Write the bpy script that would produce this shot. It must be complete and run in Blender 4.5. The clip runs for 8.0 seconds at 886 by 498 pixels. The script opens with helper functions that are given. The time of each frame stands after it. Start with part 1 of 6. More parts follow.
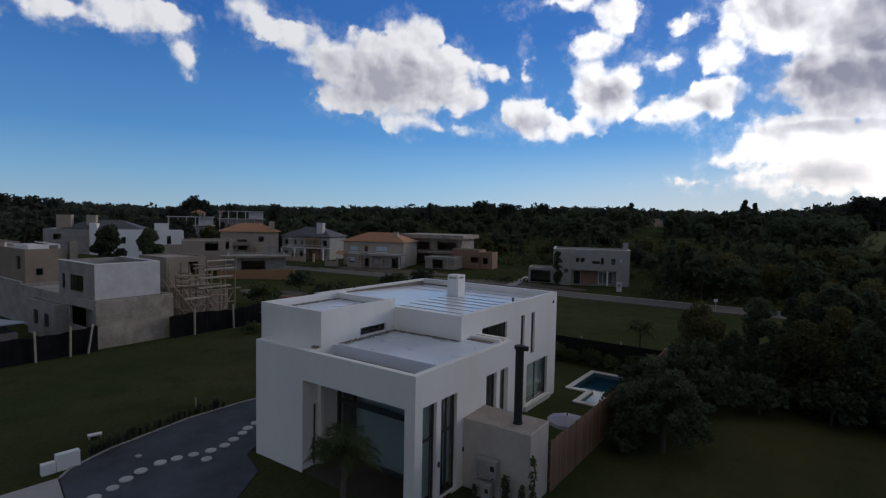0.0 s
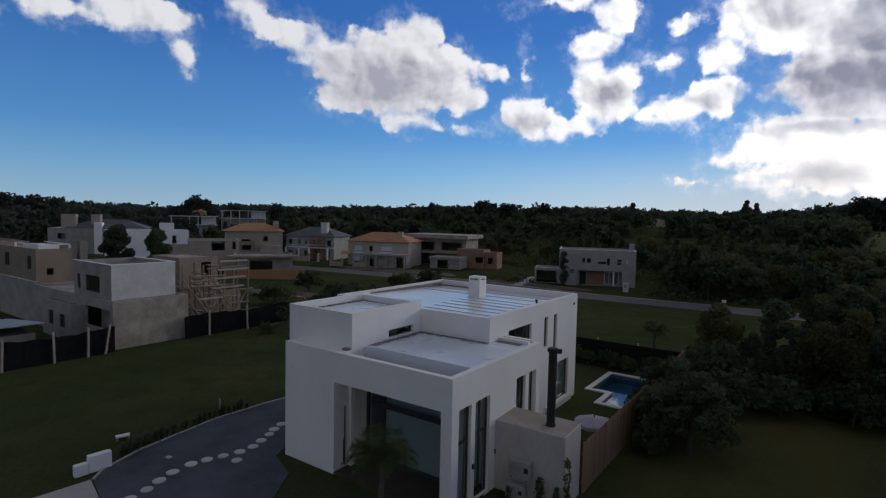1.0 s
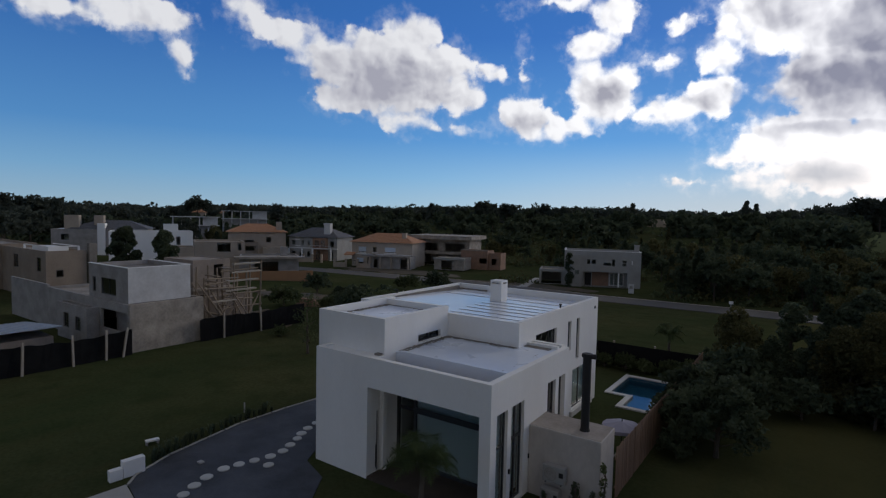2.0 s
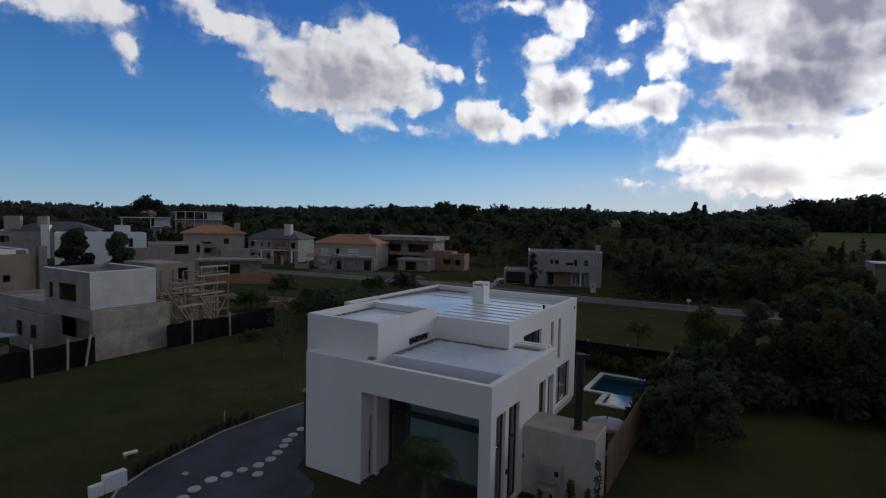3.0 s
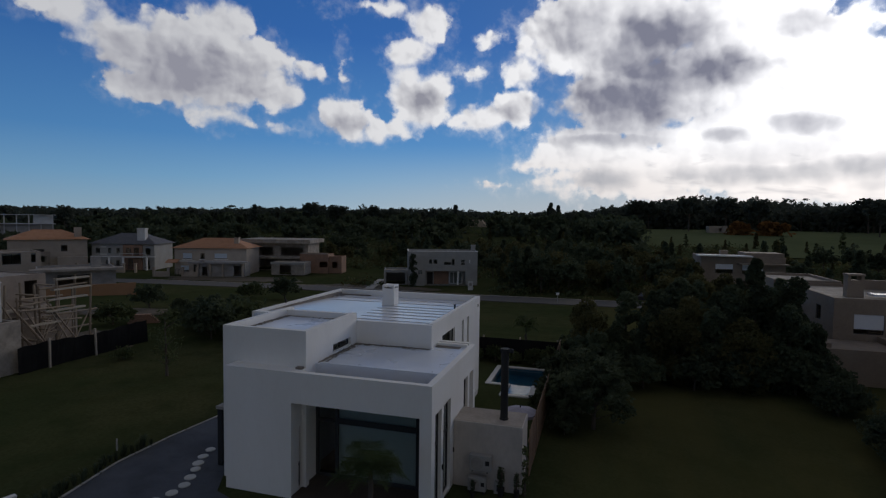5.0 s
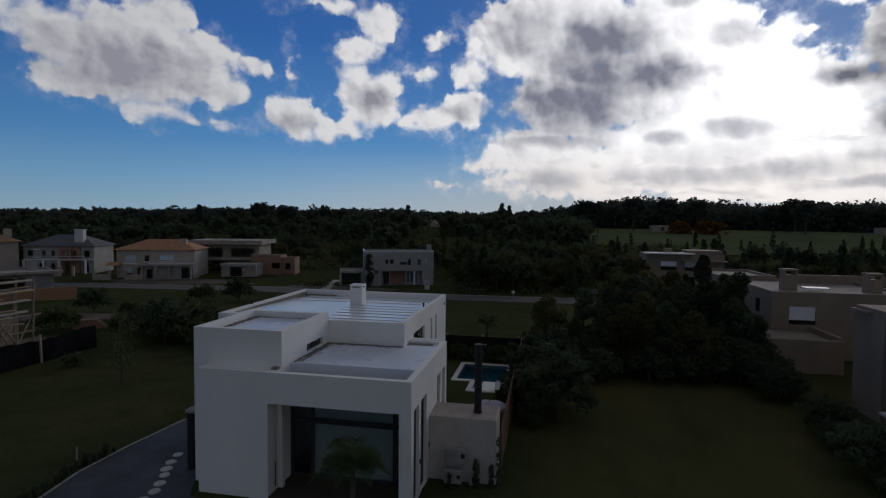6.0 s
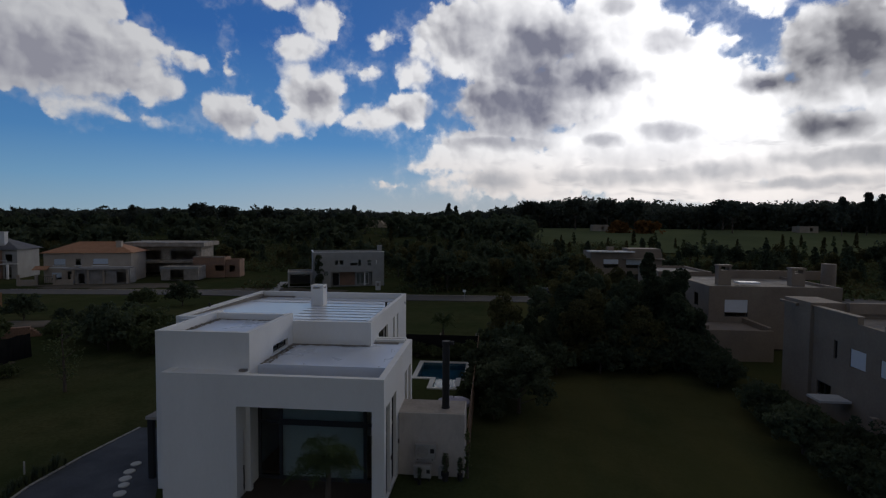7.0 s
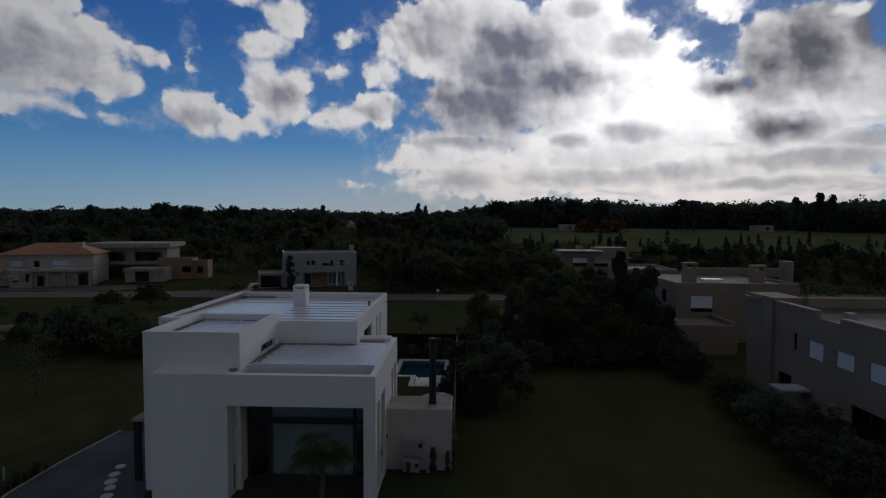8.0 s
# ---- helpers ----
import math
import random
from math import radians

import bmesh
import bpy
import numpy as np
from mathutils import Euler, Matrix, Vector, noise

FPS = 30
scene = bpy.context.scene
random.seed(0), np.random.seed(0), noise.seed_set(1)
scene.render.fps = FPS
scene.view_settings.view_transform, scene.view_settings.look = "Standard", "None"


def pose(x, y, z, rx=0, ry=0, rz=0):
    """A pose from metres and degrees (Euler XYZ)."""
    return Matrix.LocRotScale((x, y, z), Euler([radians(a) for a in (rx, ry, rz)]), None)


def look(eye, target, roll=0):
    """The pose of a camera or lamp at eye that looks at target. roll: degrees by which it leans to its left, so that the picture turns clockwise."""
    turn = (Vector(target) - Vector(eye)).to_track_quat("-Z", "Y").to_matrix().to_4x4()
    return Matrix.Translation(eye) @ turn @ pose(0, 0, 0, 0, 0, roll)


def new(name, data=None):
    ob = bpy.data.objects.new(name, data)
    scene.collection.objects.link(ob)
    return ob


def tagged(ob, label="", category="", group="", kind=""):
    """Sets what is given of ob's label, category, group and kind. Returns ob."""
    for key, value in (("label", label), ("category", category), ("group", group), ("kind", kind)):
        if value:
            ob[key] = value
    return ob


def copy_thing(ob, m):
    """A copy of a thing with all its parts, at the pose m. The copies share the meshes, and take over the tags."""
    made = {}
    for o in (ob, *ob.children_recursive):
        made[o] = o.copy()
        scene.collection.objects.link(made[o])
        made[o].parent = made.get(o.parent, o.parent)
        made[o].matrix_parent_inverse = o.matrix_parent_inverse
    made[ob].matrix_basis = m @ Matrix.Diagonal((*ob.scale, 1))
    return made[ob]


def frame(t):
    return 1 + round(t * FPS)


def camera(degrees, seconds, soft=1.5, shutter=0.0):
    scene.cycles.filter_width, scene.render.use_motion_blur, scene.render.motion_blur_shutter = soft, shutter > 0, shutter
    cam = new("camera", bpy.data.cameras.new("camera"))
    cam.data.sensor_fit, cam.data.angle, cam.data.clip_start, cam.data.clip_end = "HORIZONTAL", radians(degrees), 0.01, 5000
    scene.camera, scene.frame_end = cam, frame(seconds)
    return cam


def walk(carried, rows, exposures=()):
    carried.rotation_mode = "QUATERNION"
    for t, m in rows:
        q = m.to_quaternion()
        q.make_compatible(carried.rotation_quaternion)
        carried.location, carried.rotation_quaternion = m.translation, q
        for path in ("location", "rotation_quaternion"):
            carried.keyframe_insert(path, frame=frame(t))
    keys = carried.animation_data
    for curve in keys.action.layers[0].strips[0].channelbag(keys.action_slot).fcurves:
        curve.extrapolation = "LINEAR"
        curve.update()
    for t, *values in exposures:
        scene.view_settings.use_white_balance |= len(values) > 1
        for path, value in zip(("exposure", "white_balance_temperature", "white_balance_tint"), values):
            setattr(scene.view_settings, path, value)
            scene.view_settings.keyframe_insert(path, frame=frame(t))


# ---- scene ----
cam = camera(79.2, 8.0, soft=1.25)
PATH = [
    (0, (10.613, -13.643, 10.147), (9.463, -12.012, 10.027), 1.1),
    (0.5, (10.152, -13.991, 10.207), (9.003, -12.359, 10.087), 1.3),
    (1, (9.634, -14.416, 10.249), (8.485, -12.783, 10.127), 1.2),
    (2.5, (8.029, -15.711, 10.527), (6.899, -14.066, 10.407), 1.3),
    (3, (7.433, -16.105, 10.54), (6.422, -14.383, 10.423), 1.2),
    (3.5, (6.888, -16.491, 10.591), (6.028, -14.688, 10.479), 1.1),
    (4, (6.416, -16.87, 10.649), (5.671, -15.017, 10.541), 0.9),
    (4.5, (5.896, -17.179, 10.669), (5.249, -15.29, 10.562), 0.8),
    (6, (4.637, -18.161, 10.618), (4.254, -16.2, 10.514), 0.6),
    (6.5, (4.245, -18.503, 10.601), (3.963, -16.525, 10.499), 0.5),
    (7, (3.824, -18.745, 10.589), (3.641, -16.756, 10.488), 0.4),
    (7.5, (3.419, -19.025, 10.581), (3.332, -17.029, 10.479), 0.3),
    (8, (3.109, -19.386, 10.602), (3.043, -17.39, 10.501), 0.3),
]


def key_path():
    rows = []
    for t, eye, target, roll in PATH:
        rows.append((t, look(eye, target, roll)))
    walk(cam, rows, exposures=((0.0, 0.0), (2.5, -0.05), (4.5, -0.34), (6.5, -0.58), (7.0, -0.56), (7.5, -0.76), (8.0, -0.84)))


key_path()

# ---- world and sun ----
SUN_AZ, SUN_EL = 20.0, 15.5     # degrees: clockwise from +y, and above the horizon


def make_world():
    w = bpy.data.worlds.new("world")
    scene.world = w
    w.use_nodes = True
    nt = w.node_tree
    nt.nodes.clear()
    N, L = nt.nodes.new, nt.links.new

    def put(sock, v):
        if isinstance(v, bpy.types.NodeSocket):
            L(v, sock)
        else:
            sock.default_value = v

    def math_(op, a, b=0.0, c=0.0, clamp=False):
        n = N("ShaderNodeMath")
        n.operation, n.use_clamp = op, clamp
        put(n.inputs[0], a), put(n.inputs[1], b), put(n.inputs[2], c)
        return n.outputs[0]

    def vec(op, a, b=(0, 0, 0)):
        n = N("ShaderNodeVectorMath")
        n.operation = op
        put(n.inputs[0], a), put(n.inputs[1], b)
        return n.outputs["Value"] if op in ("LENGTH", "DOT_PRODUCT") else n.outputs[0]

    def step(v, lo, hi, a=0.0, b=1.0):
        n = N("ShaderNodeMapRange")
        n.interpolation_type = "SMOOTHSTEP"
        put(n.inputs[0], v), put(n.inputs[1], lo), put(n.inputs[2], hi), put(n.inputs[3], a), put(n.inputs[4], b)
        return n.outputs[0]

    def mix(f, a, b):
        n = N("ShaderNodeMix")
        n.data_type = "RGBA"
        put(n.inputs[0], f), put(n.inputs[6], a), put(n.inputs[7], b)
        return n.outputs[2]

    def noise_(v, scale, detail, rough, dist=0.0):
        n = N("ShaderNodeTexNoise")
        put(n.inputs["Vector"], v)
        n.inputs["Scale"].default_value, n.inputs["Detail"].default_value = scale, detail
        n.inputs["Roughness"].default_value, n.inputs["Distortion"].default_value = rough, dist
        return n

    way = N("ShaderNodeTexCoord").outputs["Generated"]
    sep = N("ShaderNodeSeparateXYZ")
    L(way, sep.inputs[0])
    az = math_("MULTIPLY", math_("ARCTAN2", sep.outputs[0], sep.outputs[1]), 57.2958)
    el = math_("MULTIPLY", math_("ARCSINE", sep.outputs[2]), 57.2958)
    comb = N("ShaderNodeCombineXYZ")
    L(az, comb.inputs[0]), L(el, comb.inputs[1])
    p0 = comb.outputs[0]
    def lobes(v, scale):
        """Rounded heads with creases between them, at three sizes."""
        n = N("ShaderNodeTexVoronoi")
        n.feature = "SMOOTH_F1"
        put(n.inputs["Vector"], v)
        n.inputs["Scale"].default_value, n.inputs["Detail"].default_value, n.inputs["Roughness"].default_value = scale, 2.0, 0.42
        n.inputs["Smoothness"].default_value = 0.8
        return math_("SUBTRACT", 0.78, n.outputs["Distance"])

    # the outlines of the clouds wander a little
    sway = noise_(p0, 0.3, 5.0, 0.52)
    warp = vec("MULTIPLY", vec("SUBTRACT", sway.outputs["Color"], (0.5, 0.5, 0.5)), (2.0, 1.6, 0.0))
    p = vec("ADD", p0, warp)

    def blobs(rows, soft=0.5, even=True, swell=1.0, at=None):
        """The nearness to the middle of the nearest of some ovals (azimuth, elevation, half width, half height), in degrees from the rim if even."""
        out = -4.0 if even else -1.5
        for a, e, rx, ry in rows:
            rx, ry = rx * swell, ry * swell
            d = vec("LENGTH", vec("MULTIPLY", vec("SUBTRACT", at or p, (a, e, 0)), (1 / rx, 1 / ry, 0)))
            k = min(rx, ry) if even else 1.0
            out = math_("SMOOTH_MAX", out, math_("MULTIPLY_ADD", d, -k, k), soft)
        return out

    heaps = blobs([(-40.2, 14.4, 7.4, 4), (-38.9, 17.7, 3.2, 2.2), (-35, 15.6, 2.5, 2.1), (-33.4, 12.4, 2, 2), (-47.3, 15.4, 2.8, 1.9), (-52, 17.8, 3.3, 1.4), (-54.8, 19.3, 2, 1.1), (-38.8, 10, 2.5, 1), (-45.1, 11.8, 2.8, 1.6), (-43.4, 16.9, 2.4, 1.7), (-64.4, 17.2, 4.1, 1.7), (-70.7, 16.7, 3.4, 0.8), (-60.9, 14.6, 0.9, 1.1)], 0.4)
    chain = blobs([(-26.9, 10.3, 2.6, 2.1), (-22.6, 9.3, 2.4, 1), (-18.8, 12.4, 3.3, 2.5), (-19.8, 14.5, 1.6, 0.9), (-16.8, 13.7, 1.8, 1.4), (-12.3, 10.6, 2.9, 1.5), (-9, 11.6, 2.1, 2), (-8.4, 15.2, 1.6, 1.7), (-7.1, 16.7, 1.4, 1), (-18.1, 19.8, 2.2, 1.9), (-19.9, 16.9, 2.2, 1.3), (-22.5, 21.1, 1.8, 0.3), (-12.1, 18, 1.1, 1.1), (-13.8, 15.2, 1.2, 0.5), (-32.4, 9.3, 1.1, 0.4), (-29.8, 14.6, 1.5, 0.5), (-26.8, 14.5, 0.3, 1), (-10.1, 3.8, 1.1, 0.3), (-6.4, 4, 0.6, 0.2), (-4.2, 3.4, 1.5, 0.4), (-5.6, 10, 0.5, 0.4)], 0.35)
    bank = blobs([(0.6, 18.5, 9.2, 4.2), (3.3, 12.3, 7.7, 3.7), (-2.1, 7.5, 5.7, 2.6), (-6.9, 5.9, 2.1, 0.8), (2.5, 4.4, 8.2, 2.2), (12.5, 18.5, 6.8, 4.7), (16.8, 13.4, 7.7, 4.8), (15.7, 6.8, 12.3, 4.7), (23.1, 10.9, 4.9, 3), (28.9, 6.6, 10.2, 3.5), (30.7, 3.4, 9.8, 1.8), (19.8, 2.9, 14.9, 1.2), (31.5, 15.1, 6, 3.6), (24.3, 19.6, 2.8, 1.2), (35.9, 11.3, 4.3, 3.8), (50, 14, 11, 8), (62, 9, 12, 7), (46, 6, 10, 4), (31, 11.3, 4.5, 1.8), (5, 8.6, 3.5, 1.6), (9, 15, 4.2, 2.6), (3, 6.6, 4.5, 1.6)], 0.5)
    gaps = blobs([(18.8, 20.7, 1.6, 1.2), (21.7, 18.3, 1.5, 1.1), (23.7, 16.2, 1.5, 0.9), (24.6, 14.8, 0.8, 0.7)], 0.3)
    # the rest of the sky: a few scattered fair-weather heaps
    loose = math_("SUBTRACT", math_("MULTIPLY", noise_(way, 2.2, 8.0, 0.6, 0.2).outputs[0], 5.0), 1.9)
    loose = math_("SUBTRACT", loose, math_("MULTIPLY", step(el, 21, 34, 1.0, 0.0), step(math_("ABSOLUTE", az), 75, 115, 3.0, 0.4)))
    shape = math_("MAXIMUM", math_("MAXIMUM", heaps, chain), math_("MAXIMUM", bank, math_("MULTIPLY", math_("SUBTRACT", loose, 0.05), 2.0)))
    shape = math_("MINIMUM", shape, math_("MULTIPLY", gaps, -1.0))
    soft_n = math_("SUBTRACT", noise_(p0, 0.42, 5.0, 0.5).outputs[0], 0.5)
    fine_n = math_("SUBTRACT", noise_(p0, 1.3, 5.0, 0.58, 0.3).outputs[0], 0.5)
    heads = lobes(p, 0.42)
    field = math_("ADD", shape, math_("MULTIPLY", heads, 1.5))
    field = math_("ADD", field, math_("MULTIPLY", soft_n, 1.6))
    field = math_("ADD", field, math_("MULTIPLY", fine_n, 0.9))
    # crisp on the sides that the sun lights through, frayed on the others
    fray = step(noise_(p0, 0.22, 2.0, 0.5).outputs[0], 0.4, 0.62, 0.45, 1.3)
    cover = math_("DIVIDE", math_("ADD", field, math_("MULTIPLY", fray, 0.4)), math_("ADD", fray, 0.1), clamp=True)
    cover = math_("MULTIPLY", math_("MULTIPLY", cover, cover), math_("MULTIPLY_ADD", cover, -2.0, 3.0))
    veil = step(math_("ADD", math_("ADD", shape, math_("MULTIPLY", soft_n, 5.0)), math_("MULTIPLY", fine_n, 2.5)), -1.0, 1.6, 0.0, 0.3)
    cover = math_("MAXIMUM", cover, veil)
    # thick parts are grey, and so are the sides of the heads away from the light
    turned = vec("ADD", p, (0.55, 0.5, 0.0))
    relief = math_("SUBTRACT", lobes(turned, 0.42), heads)
    lumps = math_("SUBTRACT", lobes(vec("ADD", p, (0.2, 0.22, 0.0)), 1.15), lobes(p, 1.15))
    relief = math_("ADD", math_("MULTIPLY", relief, 0.6), math_("MULTIPLY", lumps, 0.12))
    broad_n = math_("SUBTRACT", noise_(p0, 0.3, 2.5, 0.45).outputs[0], 0.5)
    wander = math_("ADD", math_("MULTIPLY", broad_n, 1.1), math_("MULTIPLY", relief, 0.35))
    deep = step(math_("ADD", blobs([(4.2, 15.2, 5.3, 2.5), (2.4, 12.1, 7.2, 3), (5.1, 17.7, 5.1, 2.5), (9.5, 14.2, 5.2, 1.9), (31.2, 14.8, 5.8, 3.4), (30.2, 8.6, 3.4, 1.3), (36.2, 15.9, 2.2, 2.9), (26.3, 12.6, 3.2, 1), (-41.5, 13.7, 6.1, 2.3), (-18.6, 12.3, 1.8, 1.2), (50, 14, 10, 7)], 0.35, False), wander), -0.95, 0.95)
    pale = step(math_("ADD", blobs([(17.3, 8.9, 2.9, 1), (-3.1, 18.9, 3.9, 2.4), (12.4, 20.6, 1.5, 0.8), (16.7, 17, 2.7, 1.2), (14.5, 4.6, 6.9, 0.9), (22.1, 5.1, 4, 1), (32.5, 5.8, 6.2, 0.8), (0.2, 4.4, 2.8, 1.1), (28.3, 3.7, 5.5, 0.5), (11.2, 8.2, 1.8, 0.8), (0.7, 8.4, 5, 0.8), (36, 7.2, 2.6, 0.8), (-27, 9.7, 1.8, 1), (-9.4, 11.3, 1.5, 0.8), (-46.4, 15.1, 1.8, 1.1)], 0.3, False), wander), -0.8, 0.7, 0.0, 0.62)
    body = step(math_("ADD", field, math_("MULTIPLY", broad_n, 6.0)), 0.5, 4.5, 0.0, 0.34)
    # low banks lie in grey streaks
    flat = N("ShaderNodeMapping")
    L(p0, flat.inputs[0])
    flat.inputs["Scale"].default_value = (0.26, 1.0, 1.0)
    rows_n = noise_(flat.outputs[0], 0.75, 6.0, 0.58, 0.5)
    streaks = math_("MULTIPLY", step(rows_n.outputs[0], 0.46, 0.74), step(el, 5.5, 11.0, 0.5, 0.12))
    body = math_("MAXIMUM", body, math_("MULTIPLY", streaks, step(az, -6, 3)))
    body = math_("MAXIMUM", body, pale)
    rim = math_("MULTIPLY", relief, step(az, -8, 2, 1.4, 0.45))
    grey = math_("ADD", math_("MAXIMUM", deep, body), rim, clamp=True)
    glow = step(math_("ADD", blobs([(34.9, 17.5, 1, 0.6)], 0.3, False), math_("MULTIPLY", soft_n, 1.5)), -0.5, 0.5, 1.0, 0.3)
    grey = math_("MULTIPLY", grey, glow)
    behind = math_("MAXIMUM", step(el, 23, 34), step(math_("ABSOLUTE", az), 80, 120))
    grey = math_("MAXIMUM", grey, math_("MULTIPLY", behind, 0.9))
    # brightness rises towards the veiled sun
    a, e = radians(SUN_AZ), radians(SUN_EL)
    sun_way = (math.sin(a) * math.cos(e), math.cos(a) * math.cos(e), math.sin(e))
    c = math_("MAXIMUM", vec("DOT_PRODUCT", way, sun_way), 0.0)
    near = math_("POWER", c, 16.0)
    core = math_("POWER", c, 90.0)
    lit = mix(math_("POWER", c, 16.0), mix(step(c, 0.45, 0.9), (0.75, 0.76, 0.80, 1), (1.06, 1.06, 1.09, 1)), (1.7, 1.7, 1.74, 1))
    lit = vec("ADD", lit, mix(core, (0, 0, 0, 1), (0.6, 0.59, 0.57, 1)))
    lit = vec("MULTIPLY", lit, mix(step(el, 3, 9), (0.92, 0.87, 0.83, 1), (1, 1, 1, 1)))
    dull = mix(step(az, -8, 0), (0.37, 0.375, 0.45, 1), mix(step(az, 22, 28), (0.275, 0.285, 0.375, 1), (0.185, 0.188, 0.235, 1)))
    dull = mix(step(el, 4.0, 9.0), (0.40, 0.43, 0.50, 1), dull)
    # unseen sky behind: sunward half made lighter to brighten the porch reveal
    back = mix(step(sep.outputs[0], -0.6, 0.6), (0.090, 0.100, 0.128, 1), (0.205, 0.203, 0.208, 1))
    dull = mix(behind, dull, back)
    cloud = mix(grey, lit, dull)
    sky = N("ShaderNodeTexSky")
    sky.sky_type, sky.sun_disc = "NISHITA", False
    sky.sun_elevation, sky.sun_rotation = radians(SUN_EL), radians(SUN_AZ)
    sky.air_density, sky.dust_density, sky.ozone_density, sky.altitude = 1.0, 0.1, 4.0, 0
    # clear air: deep blue overhead, pale at the horizon
    ramp = N("ShaderNodeValToRGB")
    L(math_("DIVIDE", math_("ADD", el, 1.0), 46.0, clamp=True), ramp.inputs[0])
    ramp.color_ramp.elements[0].color, ramp.color_ramp.elements[1].color = (0.44, 0.57, 0.68, 1), (0.016, 0.07, 0.24, 1)
    for at, col in ((0.03, (0.40, 0.56, 0.69, 1)), (0.109, (0.23, 0.46, 0.72, 1)), (0.196, (0.105, 0.315, 0.66, 1)), (0.413, (0.036, 0.16, 0.50, 1))):
        ramp.color_ramp.elements.new(at).color = col
    blue = mix(0.85, vec("MULTIPLY", sky.outputs[0], (0.08, 0.08, 0.08)), vec("MULTIPLY", ramp.outputs[0], (0.86, 0.94, 1.0)))
    blue = vec("MULTIPLY", blue, mix(step(az, -75, -15), (0.88, 0.88, 0.88, 1), (1.12, 1.12, 1.12, 1)))
    blue = mix(math_("MULTIPLY", near, 0.2), blue, (0.62, 0.70, 0.80, 1))
    # pale haze low down on the sunward side
    haze = math_("MULTIPLY", step(el, 0.5, 8.0, 0.75, 0.0), step(az, -45, 5))
    blue = mix(haze, blue, mix(step(az, 0, 16), (0.60, 0.63, 0.67, 1), (0.95, 0.95, 0.95, 1)))
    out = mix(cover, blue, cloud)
    bg = N("ShaderNodeBackground")
    L(out, bg.inputs[0])
    bg.inputs[1].default_value = 1.0
    L(bg.outputs[0], N("ShaderNodeOutputWorld").inputs[0])
    w.cycles.sampling_method, w.cycles.sample_map_resolution = "MANUAL", 1024


make_world()
sun_lamp = bpy.data.lights.new("sun", "SUN")
sun_lamp.energy, sun_lamp.angle, sun_lamp.color = 0.6, radians(20), (1.0, 0.93, 0.84)
sun_ob = new("sun", sun_lamp)
sun_ob.matrix_world = look((0, 0, 0), (-math.sin(radians(SUN_AZ)), -math.cos(radians(SUN_AZ)), -math.tan(radians(SUN_EL))))


# ---- materials ----
def material(name, color, rough=0.8, color2=None, scale=1.0, fine=12.0, amount=0.5, bump=0.1, metal=0.0, streak=(1, 1, 1), vary=0.0, spec=0.5, coat=0.0):
    """A surface with broad stains (scale), fine grain (fine) and relief; vary: change from one object to the next."""
    m = bpy.data.materials.new(name)
    m.use_nodes = True
    nt = m.node_tree
    N, L = nt.nodes.new, nt.links.new
    b = nt.nodes["Principled BSDF"]
    b.inputs["Metallic"].default_value, b.inputs["Specular IOR Level"].default_value = metal, spec
    b.inputs["Coat Weight"].default_value = coat
    co = N("ShaderNodeTexCoord").outputs["Object"]
    mp = N("ShaderNodeMapping")
    L(co, mp.inputs[0])
    mp.inputs["Scale"].default_value = streak
    broad, grain = N("ShaderNodeTexNoise"), N("ShaderNodeTexNoise")
    for n, s in ((broad, scale), (grain, fine)):
        L(mp.outputs[0], n.inputs["Vector"])
        n.inputs["Scale"].default_value, n.inputs["Detail"].default_value, n.inputs["Roughness"].default_value = s, 6.0, 0.62
    f = N("ShaderNodeMath")
    f.operation = "MULTIPLY_ADD"
    L(grain.outputs[0], f.inputs[0])
    f.inputs[1].default_value = 0.4
    L(broad.outputs[0], f.inputs[2])
    r = N("ShaderNodeMapRange")
    L(f.outputs[0], r.inputs[0])
    r.inputs[1].default_value, r.inputs[2].default_value = 0.5, 0.92
    r.inputs[3].default_value, r.inputs[4].default_value = 0.0, amount
    c2 = color2 or tuple(v * 0.55 for v in color)
    mx = N("ShaderNodeMix")
    mx.data_type = "RGBA"
    L(r.outputs[0], mx.inputs[0])
    mx.inputs[6].default_value, mx.inputs[7].default_value = (*color, 1), (*c2, 1)
    out = mx.outputs[2]
    if vary:
        info, hs, rr = N("ShaderNodeObjectInfo"), N("ShaderNodeHueSaturation"), N("ShaderNodeMapRange")
        L(info.outputs["Random"], rr.inputs[0])
        rr.inputs[3].default_value, rr.inputs[4].default_value = 1 - vary, 1 + vary
        L(rr.outputs[0], hs.inputs["Value"])
        L(out, hs.inputs["Color"])
        out = hs.outputs[0]
    L(out, b.inputs["Base Color"])
    rg = N("ShaderNodeMapRange")
    L((grain if bump > 0.02 else broad).outputs[0], rg.inputs[0])
    rg.inputs[3].default_value, rg.inputs[4].default_value = max(0.02, rough - 0.12), min(1, rough + 0.1)
    L(rg.outputs[0], b.inputs["Roughness"])
    if bump:
        bp = N("ShaderNodeBump")
        bp.inputs["Strength"].default_value, bp.inputs["Distance"].default_value = bump, 0.02
        L(grain.outputs[0], bp.inputs["Height"])
        L(bp.outputs[0], b.inputs["Normal"])
    return m


def glass(name, tint=(0.75, 0.82, 0.82), ior=1.45, rough=0.0):
    m = bpy.data.materials.new(name)
    m.use_nodes = True
    b = m.node_tree.nodes["Principled BSDF"]
    b.inputs["Base Color"].default_value = (*tint, 1)
    b.inputs["Roughness"].default_value, b.inputs["IOR"].default_value = rough, ior
    b.inputs["Transmission Weight"].default_value = 1.0
    return m


